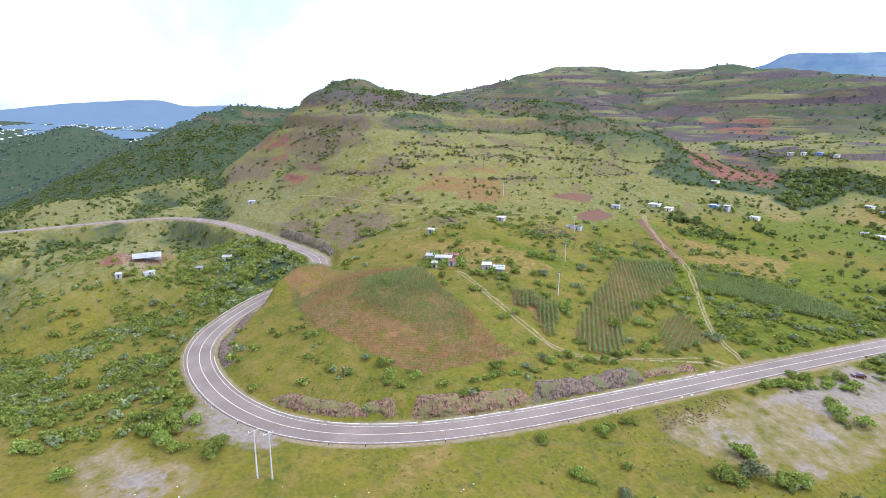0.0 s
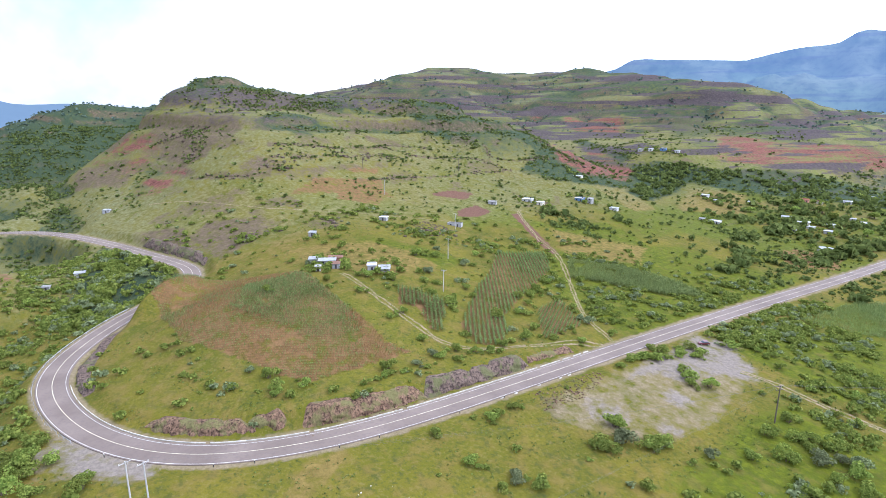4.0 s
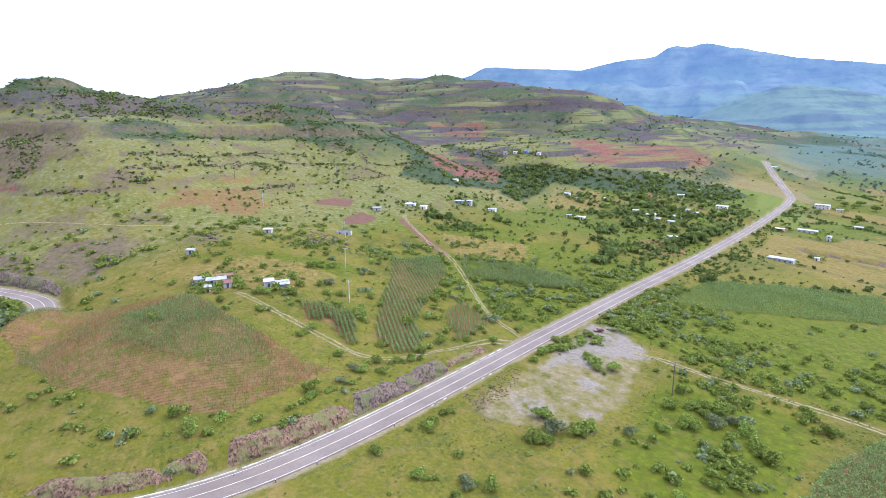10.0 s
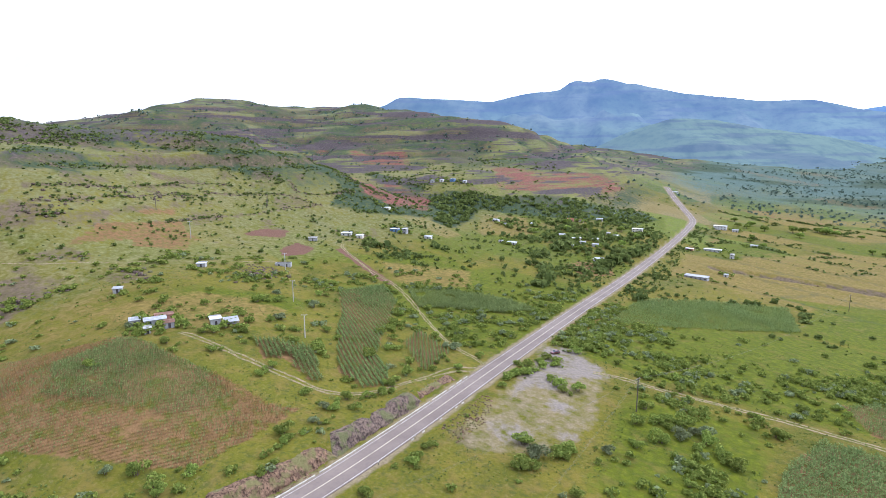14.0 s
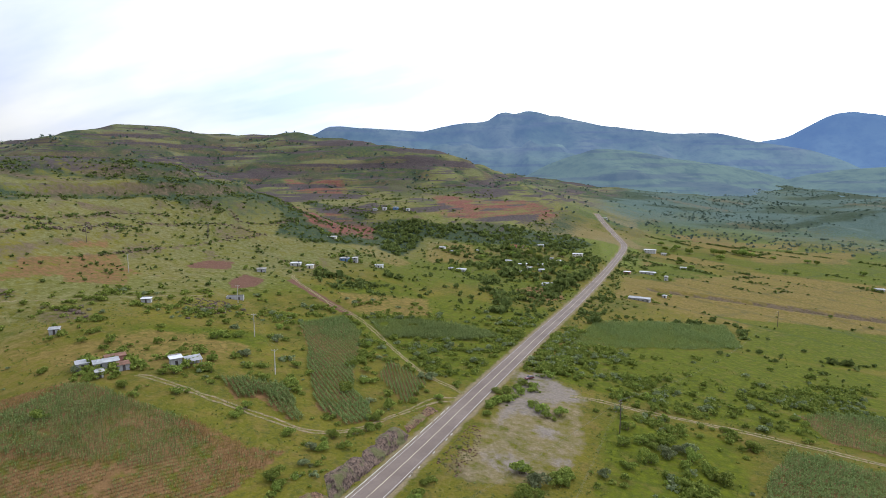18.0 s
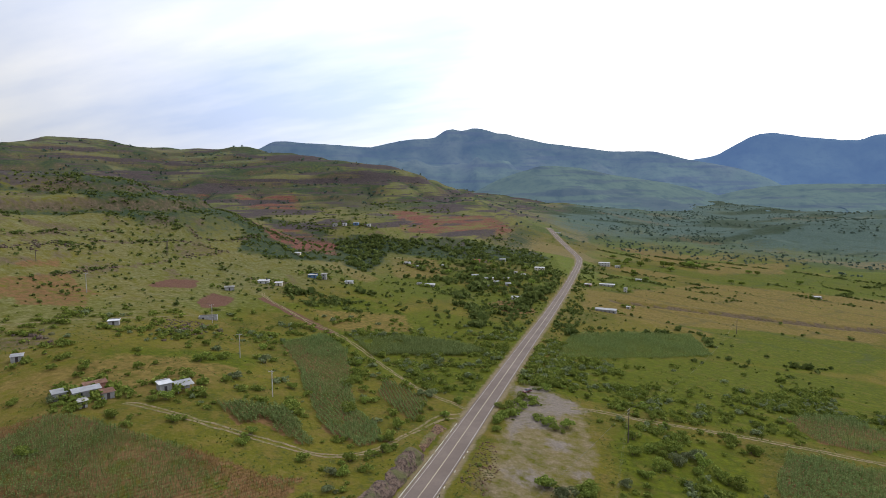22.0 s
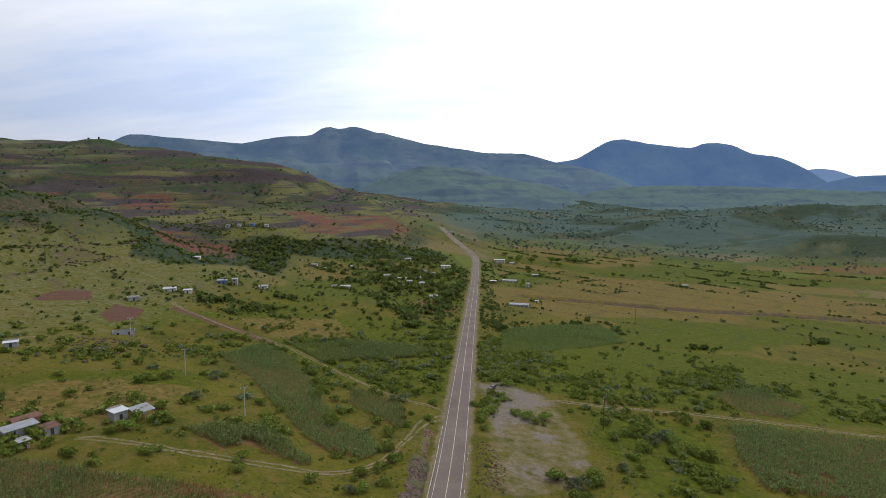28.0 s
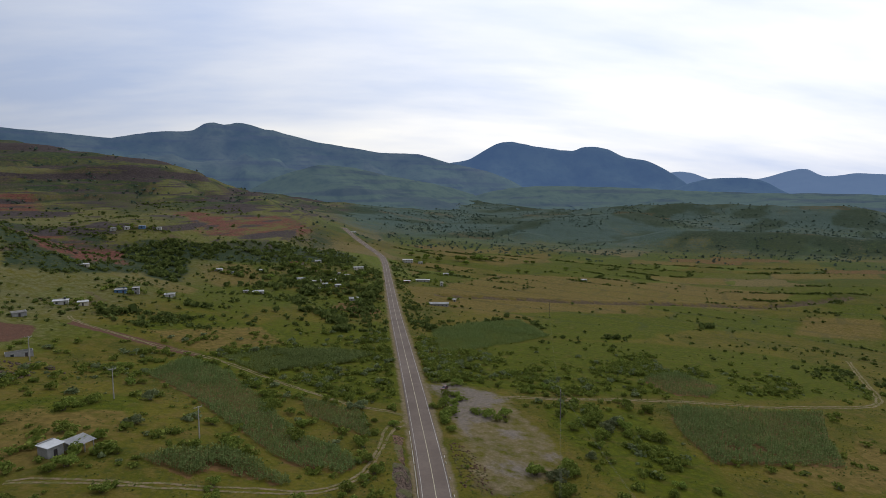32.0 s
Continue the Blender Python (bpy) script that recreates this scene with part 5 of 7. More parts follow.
    return np.where(d < 7.5, 0, g * (3.4 + 0.4 * (1 - smooth(far, 350, 500)))) * (far > 40)


def hedge_size(x, y):
    """Plants grow taller in the hedges."""
    size = np.ones(len(x))
    for h in HEDGES:
        size = np.where(nearest(line_through([(a, b, 0) for a, b in h], 3), x, y, 12)[0] < 7, 1.7, size)
    return size


def sow(n, ring, seed):
    """Plan points in the seen sector between two distances, kept by growth; n tries."""
    r = np.random.RandomState(seed)
    a = np.radians(r.uniform(-52, 112, n))
    rad = np.sqrt(r.uniform(ring[0] ** 2, ring[1] ** 2, n))
    x, y = -65 - np.sin(a) * rad, -10 + np.cos(a) * rad
    area = math.radians(164) / 2 * (ring[1] ** 2 - ring[0] ** 2)
    keep = r.rand(n) < growth(x, y) * area / 100 / n
    return np.column_stack([x, y])[keep]


# shrubs that stand out, placed one by one: by the yard, along the field track, in the field and among the houses
SHRUBS_YARD = [(-84, 123), (-74, 122), (-73, 128), (-81, 110), (-64, 108), (-92, 76), (-106, 77), (-105, 103), (-105, 95), (-106, 167), (-106, 175), (-105, 183), (-103, 189), (-97, 186), (-106, 151), (-91, 167),
               (-96, 206), (-78, 205), (-85, 214), (-61, 171), (-61, 157), (-58, 142), (-53, 166), (-47, 167), (-50, 161), (-40, 165), (-41, 153), (-44, 140), (-35, 154), (-22, 180), (-29, 191), (-80, 112), (-63, 133), (-81, 82), (-77, 85), (-34, 131), (-83, 168), (-87, 163)]
SHRUBS_TRACK = [(-158, 44), (-151, 47), (-143, 47), (-141, 55), (-138, 79), (-136, 89), (-136, 98), (-138, 107), (-134, 111), (-132, 116), (-133, 124), (-209, 65), (-208, 91), (-237, 94), (-250, 91), (-192, 98), (-171, 105),
                (-168, 98), (-150, 101), (-205, 108), (-217, 129), (-227, 147), (-223, 155), (-202, 139), (-208, 163), (-183, 145), (-172, 129), (-156, 140), (-157, 153), (-168, 162), (-174, 177), (-179, 192), (-222, 183), (-237, 207), (-137, 136), (-137, 172), (-126, 156), (-126, 174)]
SHRUBS_SOUTH = [(-263, -28), (-273, -38), (-252, -23), (-175, -43), (-146, -11), (-154, -14), (-240, -47), (-302, -30), (-321, -15), (-331, 0), (-330, 15), (-320, 27), (-315, 36), (-202, -49), (-193, -58), (-155, -46), (-134, -33),
                (-131, 0), (-274, -11), (-300, 5), (-299, 16), (-292, -9), (-266, -72), (-300, -64), (-237, -72), (-242, 100), (-232, 92), (-222, 92), (-246, 104), (-200, 118)]


def build_shrubs():
    r = np.random.RandomState(12)
    kinds = []
    for k in range(8):
        mat = LEAF_GREY if k == 2 else LEAF
        q = crown_shape(100 + k, 680, 0.090, lobes=5 + k % 4, tall=0.75 + 0.1 * (k % 3))
        crown = mesh_of("crown", q.reshape(-1, 3), np.arange(len(q) * 4).reshape(-1, 4), mat)
        bm = bmesh.new()
        for s in range(4):
            a = s * 1.6 + k
            rod(bm, (0.05 * math.cos(a), 0.05 * math.sin(a), -0.25), (0.30 * math.cos(a), 0.30 * math.sin(a), 0.5), 0.045, 0.02, 5)
        trunk = bpy.data.meshes.new("trunk")
        bm.to_mesh(trunk)
        bm.free()
        trunk.materials.append(BARK)
        kinds.append((crown, trunk, mat is LEAF_GREY))

    def shrub(x, y, size, k):
        crown, trunk, grey = kinds[k]
        label = "grey-green flowering shrub standing in rough pasture" if grey else "dense dark green thorn shrub in rough pasture"
        ob = thing("shrub", label, "shrub", Matrix.LocRotScale((x, y, on_ground(x, y)), Euler((0, 0, r.uniform(0, 6.28))), (size, size, size * r.uniform(0.75, 1.05))), "shrubs on the pasture")
        share("crown", crown, ob)
        share("trunk", trunk, ob)

    for x, y, s in ((-85, 122, 3.4), (-79, 118, 4.2), (-74, 124, 3.6), (-80, 110, 3.3), (-52, 150, 3.6), (-47, 158, 3.9), (-40, 160, 3.4), (-55, 163, 3.2), (-28, 186, 3.4), (-31, 150, 3.5), (-156, -14, 3.8), (-152, -10, 4.0), (-147, -16, 3.5), (-141, -14, 3.6), (-159, -9, 3.2), (-149, -5, 2.8), (-137, -9, 2.6)):
        shrub(x, y, s, r.randint(0, 8))
    for places in (SHRUBS_YARD, SHRUBS_TRACK, SHRUBS_SOUTH):
        for x, y in places:
            x, y, k, s = x + r.uniform(-0.8, 0.8), y + r.uniform(-0.8, 0.8), r.randint(0, 8), r.uniform(1.9, 3.4)
            shrub(x, y, s, k)
            if r.rand() < 0.75:
                a = r.uniform(0, 6.28)
                shrub(x + 1.15 * s * math.cos(a), y + 1.15 * s * math.sin(a), s * r.uniform(0.4, 0.8), k)
    near = sow(60000, (60, 330), 13)
    # the nearest strip of pasture: one by one
    strip_ = (near[:, 0] > -150) & (near[:, 0] < 20) & (near[:, 1] > 60) & (near[:, 1] < 235)
    single = near[strip_][:90]
    for x, y in single:
        shrub(x, y, 0.7 + 1.9 * r.rand() ** 1.5, r.randint(0, 8))
    rest = np.concatenate([near[~strip_], near[strip_][90:]])
    shapes = [crown_shape(200 + k, 56, 0.26, 6) for k in range(6)]
    half = r.rand(len(rest)) < 0.84
    size = (0.6 + 2.0 * r.rand(len(rest)) ** 1.5) * np.where(inside(rest[:, 0], rest[:, 1], [(-400, 25), (-297, 48), (-262, 24), (-290, -10), (-340, 8)]), 1.6, 1.0)
    scattered("shrub_scatter", "dark green thorn shrubs scattered over the slopes", shapes, rest[half], size[half], LEAF, 14)
    scattered("shrub_scatter", "grey-green shrubs scattered over the slopes", shapes, rest[~half], size[~half], LEAF_GREY, 15)
    mid = sow(400000, (330, 1000), 16)
    shapes = [crown_shape(300 + k, 11, 0.50, 4) for k in range(6)]
    scattered("shrub_scatter", "shrubs and small trees dotted over the hillsides", shapes, mid, (0.6 + 2.3 * r.rand(len(mid)) ** 2.4) * np.where(inside(mid[:, 0], mid[:, 1], [(-330, 40), (-300, 330), (-440, 460), (-640, 300), (-660, 90), (-500, 40)]), 0.8, 1.0) * np.where(inside(mid[:, 0], mid[:, 1], VILLAGE_SLOPE) | inside(mid[:, 0], mid[:, 1], VILLAGE), 1.7, 1.0) * hedge_size(mid[:, 0], mid[:, 1]), LEAF_MID, 17)
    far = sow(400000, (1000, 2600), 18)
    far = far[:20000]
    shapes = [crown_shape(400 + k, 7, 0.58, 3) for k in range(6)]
    scattered("woods", "distant scrub and woods on the hills", shapes, far, 1.6 + 3.0 * r.rand(len(far)) ** 1.5, LEAF_HAZY, 19, "woods")
    # low tufts of rank grass and weeds on the nearest pasture
    a = np.radians(r.uniform(-40, 112, 46000))
    rad = np.sqrt(r.uniform(50 ** 2, 300 ** 2, 46000))
    p = np.column_stack([-65 - np.sin(a) * rad, -10 + np.cos(a) * rad])
    ok = (fbm(p[:, 0], p[:, 1], 9, 3, 61) > 0.52) & (nearest(ROAD_LINE, p[:, 0], p[:, 1], 30)[0] > 7)
    for poly in FIELDS + BARE:
        ok &= ~inside(p[:, 0], p[:, 1], poly)
    p = p[ok]
    shapes = [crown_shape(500 + k, 6, 0.48, 3, 0.5) for k in range(5)]
    scattered("weed_tufts", "low tufts of rank grass and weeds", shapes, p, r.uniform(0.16, 0.5, len(p)), LEAF_MID, 20, "weeds")


build_shrubs()


# ---- maize ----
def maize_plant(seed, leaves=5):
    """One plant: arching blades round a stalk, about 1 high; quads."""
    r = np.random.RandomState(seed)
    quads = [[(-0.03, 0, 0), (0.03, 0, 0), (0.02, 0, 0.95), (-0.02, 0, 0.95)]]
    for k in range(leaves):
        a = k * 2.4 + r.uniform(-0.4, 0.4)
        z = 0.25 + 0.55 * k / leaves
        c, s, w, l = math.cos(a), math.sin(a), 0.07, r.uniform(0.2, 0.34)
        quads.append([(-s * w, c * w, z), (s * w, -c * w, z), (c * l + s * w, s * l - c * w, z + 0.12), (c * l - s * w, s * l + c * w, z + 0.12)])
    return np.array(quads)


def maize(label, poly, angle, row, step, height, mats, seed, green=None, gaps=0.1):
    """A field of maize in straight rows; in green, if given, the plants are fresh, elsewhere dry."""
    r = np.random.RandomState(seed)
    p = np.array(poly, float)
    c, s = math.cos(radians(angle)), math.sin(radians(angle))
    mid = p.mean(0)
    q = (p - mid) @ np.array([[c, -s], [s, c]])
    us, vs = np.arange(q[:, 0].min(), q[:, 0].max(), step), np.arange(q[:, 1].min(), q[:, 1].max(), row)
    U, V = np.meshgrid(us, vs)
    U, V = U.ravel() + r.uniform(-0.2, 0.2, U.size), V.ravel() + r.uniform(-0.1, 0.1, U.size)
    x, y = mid[0] + c * U - s * V, mid[1] + s * U + c * V
    ok = inside(x + 2.5 * (fbm(x, y, 9, 2, 71) - 0.5), y + 2.5 * (fbm(x, y, 9, 2, 72) - 0.5), poly) & (r.rand(len(x)) > gaps) & (fbm(x, y, 12, 3, seed) > 0.2)
    x, y = x[ok], y[ok]
    h = height * (0.6 + 0.9 * fbm(x, y, 18, 3, seed + 1)) * (np.where(inside(x, y, green), 1.35, 0.9) if green else 1) * r.uniform(0.75, 1.2, len(x))
    shapes = [maize_plant(600 + k) for k in range(4)]
    fresh = np.ones(len(x), bool)
    if green is not None:
        jit = 16 * (fbm(x, y, 12, 3, 74) - 0.5) + 7 * (r.rand(len(x)) - 0.5)
        fresh = inside(x + jit, y + jit, green) | (fbm(x, y, 15, 3, 73) + 0.5 * (r.rand(len(x)) - 0.5) > 0.52)
    field = None
    for sel, mat, word in ((fresh, mats[0], "fresh green"), (~fresh, mats[1], "drying")):
        if sel.sum():
            verts, faces = scatter_mesh(shapes, np.column_stack([x, y])[sel], h[sel], seed + 2, (0.9, 1.1))
            ob = tagged(new("maize_field", mesh_of("maize_field", verts, faces, mat)), word + " " + label, "maize field", kind="stuff")


maize("maize in rows on the field above the road", SPUR_FIELD, 62, 1.5, 0.36, 0.95, (CORN, CORN_DRY), 80, SPUR_GREEN, 0.10)
maize("maize in a small strip beside the field track", SMALL_CORN, -31, 1.6, 0.5, 2.1, (CORN, CORN_DRY), 81)
maize("maize in long rows down the slope", LONG_CORN, -36, 1.7, 0.4, 1.6, (CORN, CORN_DRY), 82)
maize("low maize in a plot by the junction", NEAR_CORN, -55, 1.4, 0.45, 1.5, (CORN, CORN_DRY), 83, None, 0.08)
maize("maize in a long field above the road", UPPER_CORN, 35, 1.2, 0.6, 2.0, (CORN, CORN_DRY), 84)
maize("maize in a broad field across the road", EAST_CORN, 50, 1.5, 0.75, 1.7, (CORN, CORN_DRY), 85)
maize("maize in a short strip beyond the track", STRIP_CORN, 20, 2.2, 0.6, 1.9, (CORN, CORN_DRY), 87)
maize("tall maize in the field by the track", LOW_CORN, 20, 1.9, 0.5, 1.9, (CORN, CORN_DRY), 86)

# ---- rock cuts, kerb, rail and posts along the road ----
_d = np.gradient(ROAD_LINE[:, :2], axis=0)
_d /= np.hypot(*_d.T)[:, None]
ROAD_LEFT = np.stack([-_d[:, 1], _d[:, 0]], 1)
ROAD_RUN = np.concatenate([[0], np.cumsum(np.hypot(*(ROAD_LINE[1:] - ROAD_LINE[:-1])[:, :2].T))])


def road_at(x, y):
    """How far along the road a plan point lies."""
    return float(ROAD_RUN[np.argmin(np.hypot(ROAD_LINE[:, 0] - x, ROAD_LINE[:, 1] - y))])


def beside(run, off):
    """Plan place, level and heading of a spot beside the road; off to the left of the way south."""
    p = [np.interp(run, ROAD_RUN, ROAD_LINE[:, c]) for c in range(3)]
    l = np.array([np.interp(run, ROAD_RUN, ROAD_LEFT[:, c]) for c in range(2)])
    return p[0] + l[0] * off, p[1] + l[1] * off, p[2], math.atan2(-l[0], l[1])


def rock_face(label, start, end, off, lean, lift, mat, seed, rise=0.0):
    """A broken rock wall between two spots along the road: upright ribs and ledges, leaning back to meet the hill above."""
    a, b = sorted((road_at(*start), road_at(*end)))
    n, m = int((b - a) / 0.4), 12
    s = 1 if off > 0 else -1
    run = a + (b - a) * np.arange(n + 1) / n
    p = np.stack([np.interp(run, ROAD_RUN, ROAD_LINE[:, c]) for c in range(3)], 1)
    l = np.stack([np.interp(run, ROAD_RUN, ROAD_LEFT[:, c]) for c in range(2)], 1)
    ends = np.clip(np.minimum(np.arange(n + 1) / n, 1 - np.arange(n + 1) / n) * 9, 0, 1) ** 0.7
    full = 0.66 + 0.34 * smooth(fbm(run, 0 * run + 40, 12, 3, seed + 5), 0.30, 0.60)
    back = off + s * lean * (0.8 + 0.6 * fbm(run, 0 * run, 9, 3, seed))
    top = ground(p[:, 0] + l[:, 0] * (back + 1.6 * s), p[:, 1] + l[:, 1] * (back + 1.6 * s)) + (lift + rise) * ends * (1.6 * fbm(run, 0 * run + 9, 4.5, 4, seed + 1) - 0.1) - 0.25
    foot = p[:, 2] - 0.5
    top = foot + 0.2 + (np.maximum(top, foot + 0.2) - foot - 0.2) * full * (0.1 + 0.9 * ends)
    rows = []
    for k in range(m + 2):
        f = min(1, k / m)
        ribs = np.abs(fbm(run * 1.0, 0 * run + f * 6.0, 3.0, 4, seed + 2) - 0.5) * 2.0 - 0.35
        beds = fbm(run * 0.25, 0 * run + f * 5, 1.0, 2, seed + 3) - 0.5
        o = off + (back - off) * (0.25 * f + 0.75 * f ** 2.2) - s * (1.25 * ribs + 0.7 * beds) * ends * (0.35 + 0.65 * math.sin(math.pi * min(1, 0.12 + f * 0.88)))
        z = foot + (top - foot) * f
        if k == m + 1:
            o = back + 3.2 * s
            z = ground(p[:, 0] + l[:, 0] * o, p[:, 1] + l[:, 1] * o) - 0.12
        rows.append(np.column_stack([p[:, 0] + l[:, 0] * o, p[:, 1] + l[:, 1] * o, z]))
    c = m + 2
    verts = np.stack(rows, 1).reshape(-1, 3)
    faces = [(i * c + k, i * c + k + 1, (i + 1) * c + k + 1, (i + 1) * c + k) for i in range(n) for k in range(m + 1)]
    return tagged(new("rock_face", mesh_of("rock_face", verts, faces, mat)), label, "rock face", "rock cuts along the road", kind="structure")


rock_face("orange-brown broken rock cut above the kerb", (-121, 45), (-117, 86), -6.0, 2.6, 1.9, ROCK, 91)
rock_face("purple-grey rock cut with grassy ledges above the kerb", (-117, 82), (-116, 126), -6.0, 2.4, 1.8, DARKROCK, 92)
rock_face("low brown earth bank above the road bend", (-150, 7), (-121, 47), -6.8, 2.2, 1.5, ROCK, 93)
rock_face("low dry stony bank beside the kerb", (-116, 124), (-116, 150), -6.8, 2.0, 0.2, ROCK, 96)
rock_face("dark stone retaining bank inside the hairpin", (-238, 10), (-182, -3), -5.9, 1.4, 0.6, DARKROCK, 94, 0.8)
rock_face("dark rock cutting above the far road bend", (-375, 33), (-303, 56), -6.4, 3.0, 0.5, DARKROCK, 95, 1.3)


def stones(name, label, poly, n, size, mat, seed):
    """Loose broken stones, joined."""
    r = np.random.RandomState(seed)
    p = np.array(poly, float)
    xy = r.uniform(p.min(0), p.max(0), (n * 4, 2))
    xy = xy[inside(xy[:, 0], xy[:, 1], poly)][:n]
    base = np.array([(1, 0, 0), (0, 1, 0), (-1, 0, 0), (0, -1, 0), (0, 0, 0.8), (0, 0, -0.5)], float)
    tri = np.array([(0, 1, 4), (1, 2, 4), (2, 3, 4), (3, 0, 4), (1, 0, 5), (2, 1, 5), (3, 2, 5), (0, 3, 5)])
    z = ground(xy[:, 0], xy[:, 1])
    verts, faces = [], []
    for k, (x, y) in enumerate(xy):
        s = size * r.uniform(0.4, 1.4)
        a = r.uniform(0, 6.28)
        q = base * r.uniform(0.6, 1.3, (6, 1)) * s
        verts.append(np.column_stack([x + q[:, 0] * math.cos(a) - q[:, 1] * math.sin(a), y + q[:, 0] * math.sin(a) + q[:, 1] * math.cos(a), z[k] + q[:, 2] * 0.8]))
        faces.append(tri + 6 * k)
    return tagged(new(name, mesh_of(name, np.concatenate(verts), np.concatenate(faces), mat)), label, "stones", kind="stuff")


def ledge(label, line, spread, size, each, seed):
    """Broken blocks of rock along a line over the hillside, in gappy runs."""
    r = np.random.RandomState(seed)
    l = line_through([(a, b, 0) for a, b in line], 1.0 / each)
    x, y = l[:, 0] + spread * r.normal(size=len(l)), l[:, 1] + spread * r.normal(size=len(l))
    keep = fbm(x, y, 22, 3, seed) > 0.40
    x, y = x[keep], y[keep]
    z = ground(x, y)
    corner = np.array([(i, j, k) for k in (-1, 1) for j in (-1, 1) for i in (-1, 1)], float)
    quad = np.array([(0, 2, 3, 1), (4, 5, 7, 6), (0, 1, 5, 4), (2, 6, 7, 3), (0, 4, 6, 2), (1, 3, 7, 5)])
    verts, faces = [], []
    for k in range(len(x)):
        s = size * (0.35 + 1.2 * r.rand() ** 2)
        q = corner * r.uniform(0.5, 1.0, (8, 3)) * np.array([s * 1.3, s, s * 0.75])
        a = r.uniform(0, 6.28)
        verts.append(np.column_stack([x[k] + q[:, 0] * math.cos(a) - q[:, 1] * math.sin(a), y[k] + q[:, 0] * math.sin(a) + q[:, 1] * math.cos(a), z[k] + q[:, 2] + 0.15 * s]))
        faces.append(quad + 8 * k)
    return tagged(new("rock_ledge", mesh_of("rock_ledge", np.concatenate(verts), np.concatenate(faces), DARKROCK)), label, "rocks", kind="stuff")


for _k, _line in enumerate(WALL_LINES):
    ledge("low ledge of dark broken rock along the hillside", _line, 1.6, 0.62, 1.0, 200 + _k)
for _k, _line in enumerate(CRAG_LINES):
    ledge("dark broken crag on the hillside", _line, 4.5, 0.95, 1.1, 230 + _k)

stones("stone_rubble", "brown rubble heaped on the verge", [(-108, 112), (-108, 142), (-104, 142), (-99, 126), (-100, 110)], 260, 0.42, ROCK, 101)
stones("stone_rubble", "dark stones and dug-out rock by the grey hut", [(-283, 178), (-290, 196), (-268, 200), (-258, 186), (-270, 176)], 200, 0.8, DARKROCK, 102)
stones("stone_rubble", "pale stones scattered on the pasture", [(-130, -30), (-110, 14), (-100, 60), (-80, 60), (-60, 10), (-80, -30)], 160, 0.22, KERB, 103)
stones("stone_rubble", "loose rock at the foot of the cutting", [(-123.6, 46), (-123.0, 120), (-122.0, 120), (-122.4, 46)], 170, 0.35, ROCK, 104)
stones("stone_rubble", "rubble strewn round the open shed", [(-370, -50), (-383, -40), (-345, -28), (-320, -44)], 220, 0.5, ROCK, 105)
stones("stream_stones", "brown stones of a dry stream bed", [(-66, 520), (-27, 528), (36, 533), (100, 535), (209, 552), (350, 554), (350, 561), (209, 561), (100, 543), (36, 541), (-27, 536)], 420, 0.8, ROCK, 106)


def build_kerb():
    """Whitewashed kerb blocks on the hill side, and a broken row on the valley side."""
    bm = boxed((-0.64, 0.64, -0.10, 0.10, -0.3, 0.15), bevel=0.03)
    me = bpy.data.meshes.new("kerb_block")
    bm.to_mesh(me)
    bm.free()
    me.materials.append(KERB)
    r = random.Random(5)
    for name, label, start, end, off, skip in (("kerb", "whitewashed concrete kerb on the hill side of the road", (-116, 152), (-196, -5), -4.75, 0.03),
                                               ("kerb", "broken whitewashed kerb on the valley side", (-116, 140), (-116, 96), 4.8, 0.8)):
        a, b = sorted((road_at(*start), road_at(*end)))
        top = tagged(new(name), label, "kerb", kind="structure")
        run = a
        while run < b:
            if r.random() > skip:
                x, y, z, h = beside(run, off)
                share("kerb_block", me, top, pose(x, y, z + r.uniform(-0.04, 0.02), 0, 0, math.degrees(h) + r.uniform(-1.5, 1.5)))
            run += 1.36


build_kerb()
STEEL = plain("galvanised steel", (0.55, 0.56, 0.57), 0.45, 0.2, 1.2, metal=0.6, spec=0.5)
TIMBER = plain("weathered pole timber", (0.10, 0.08, 0.065), 0.9, 0.35, 2.0)
CONCRETE = plain("pale concrete", (0.40, 0.385, 0.355), 0.9, 0.25, 1.0, random=0.12)
BLACK = plain("dark rubber", (0.03, 0.03, 0.032), 0.8, 0.2, 4.0)
YELLOW = plain("yellow sign paint", (0.60, 0.42, 0.05), 0.6, 0.2, 3.0)


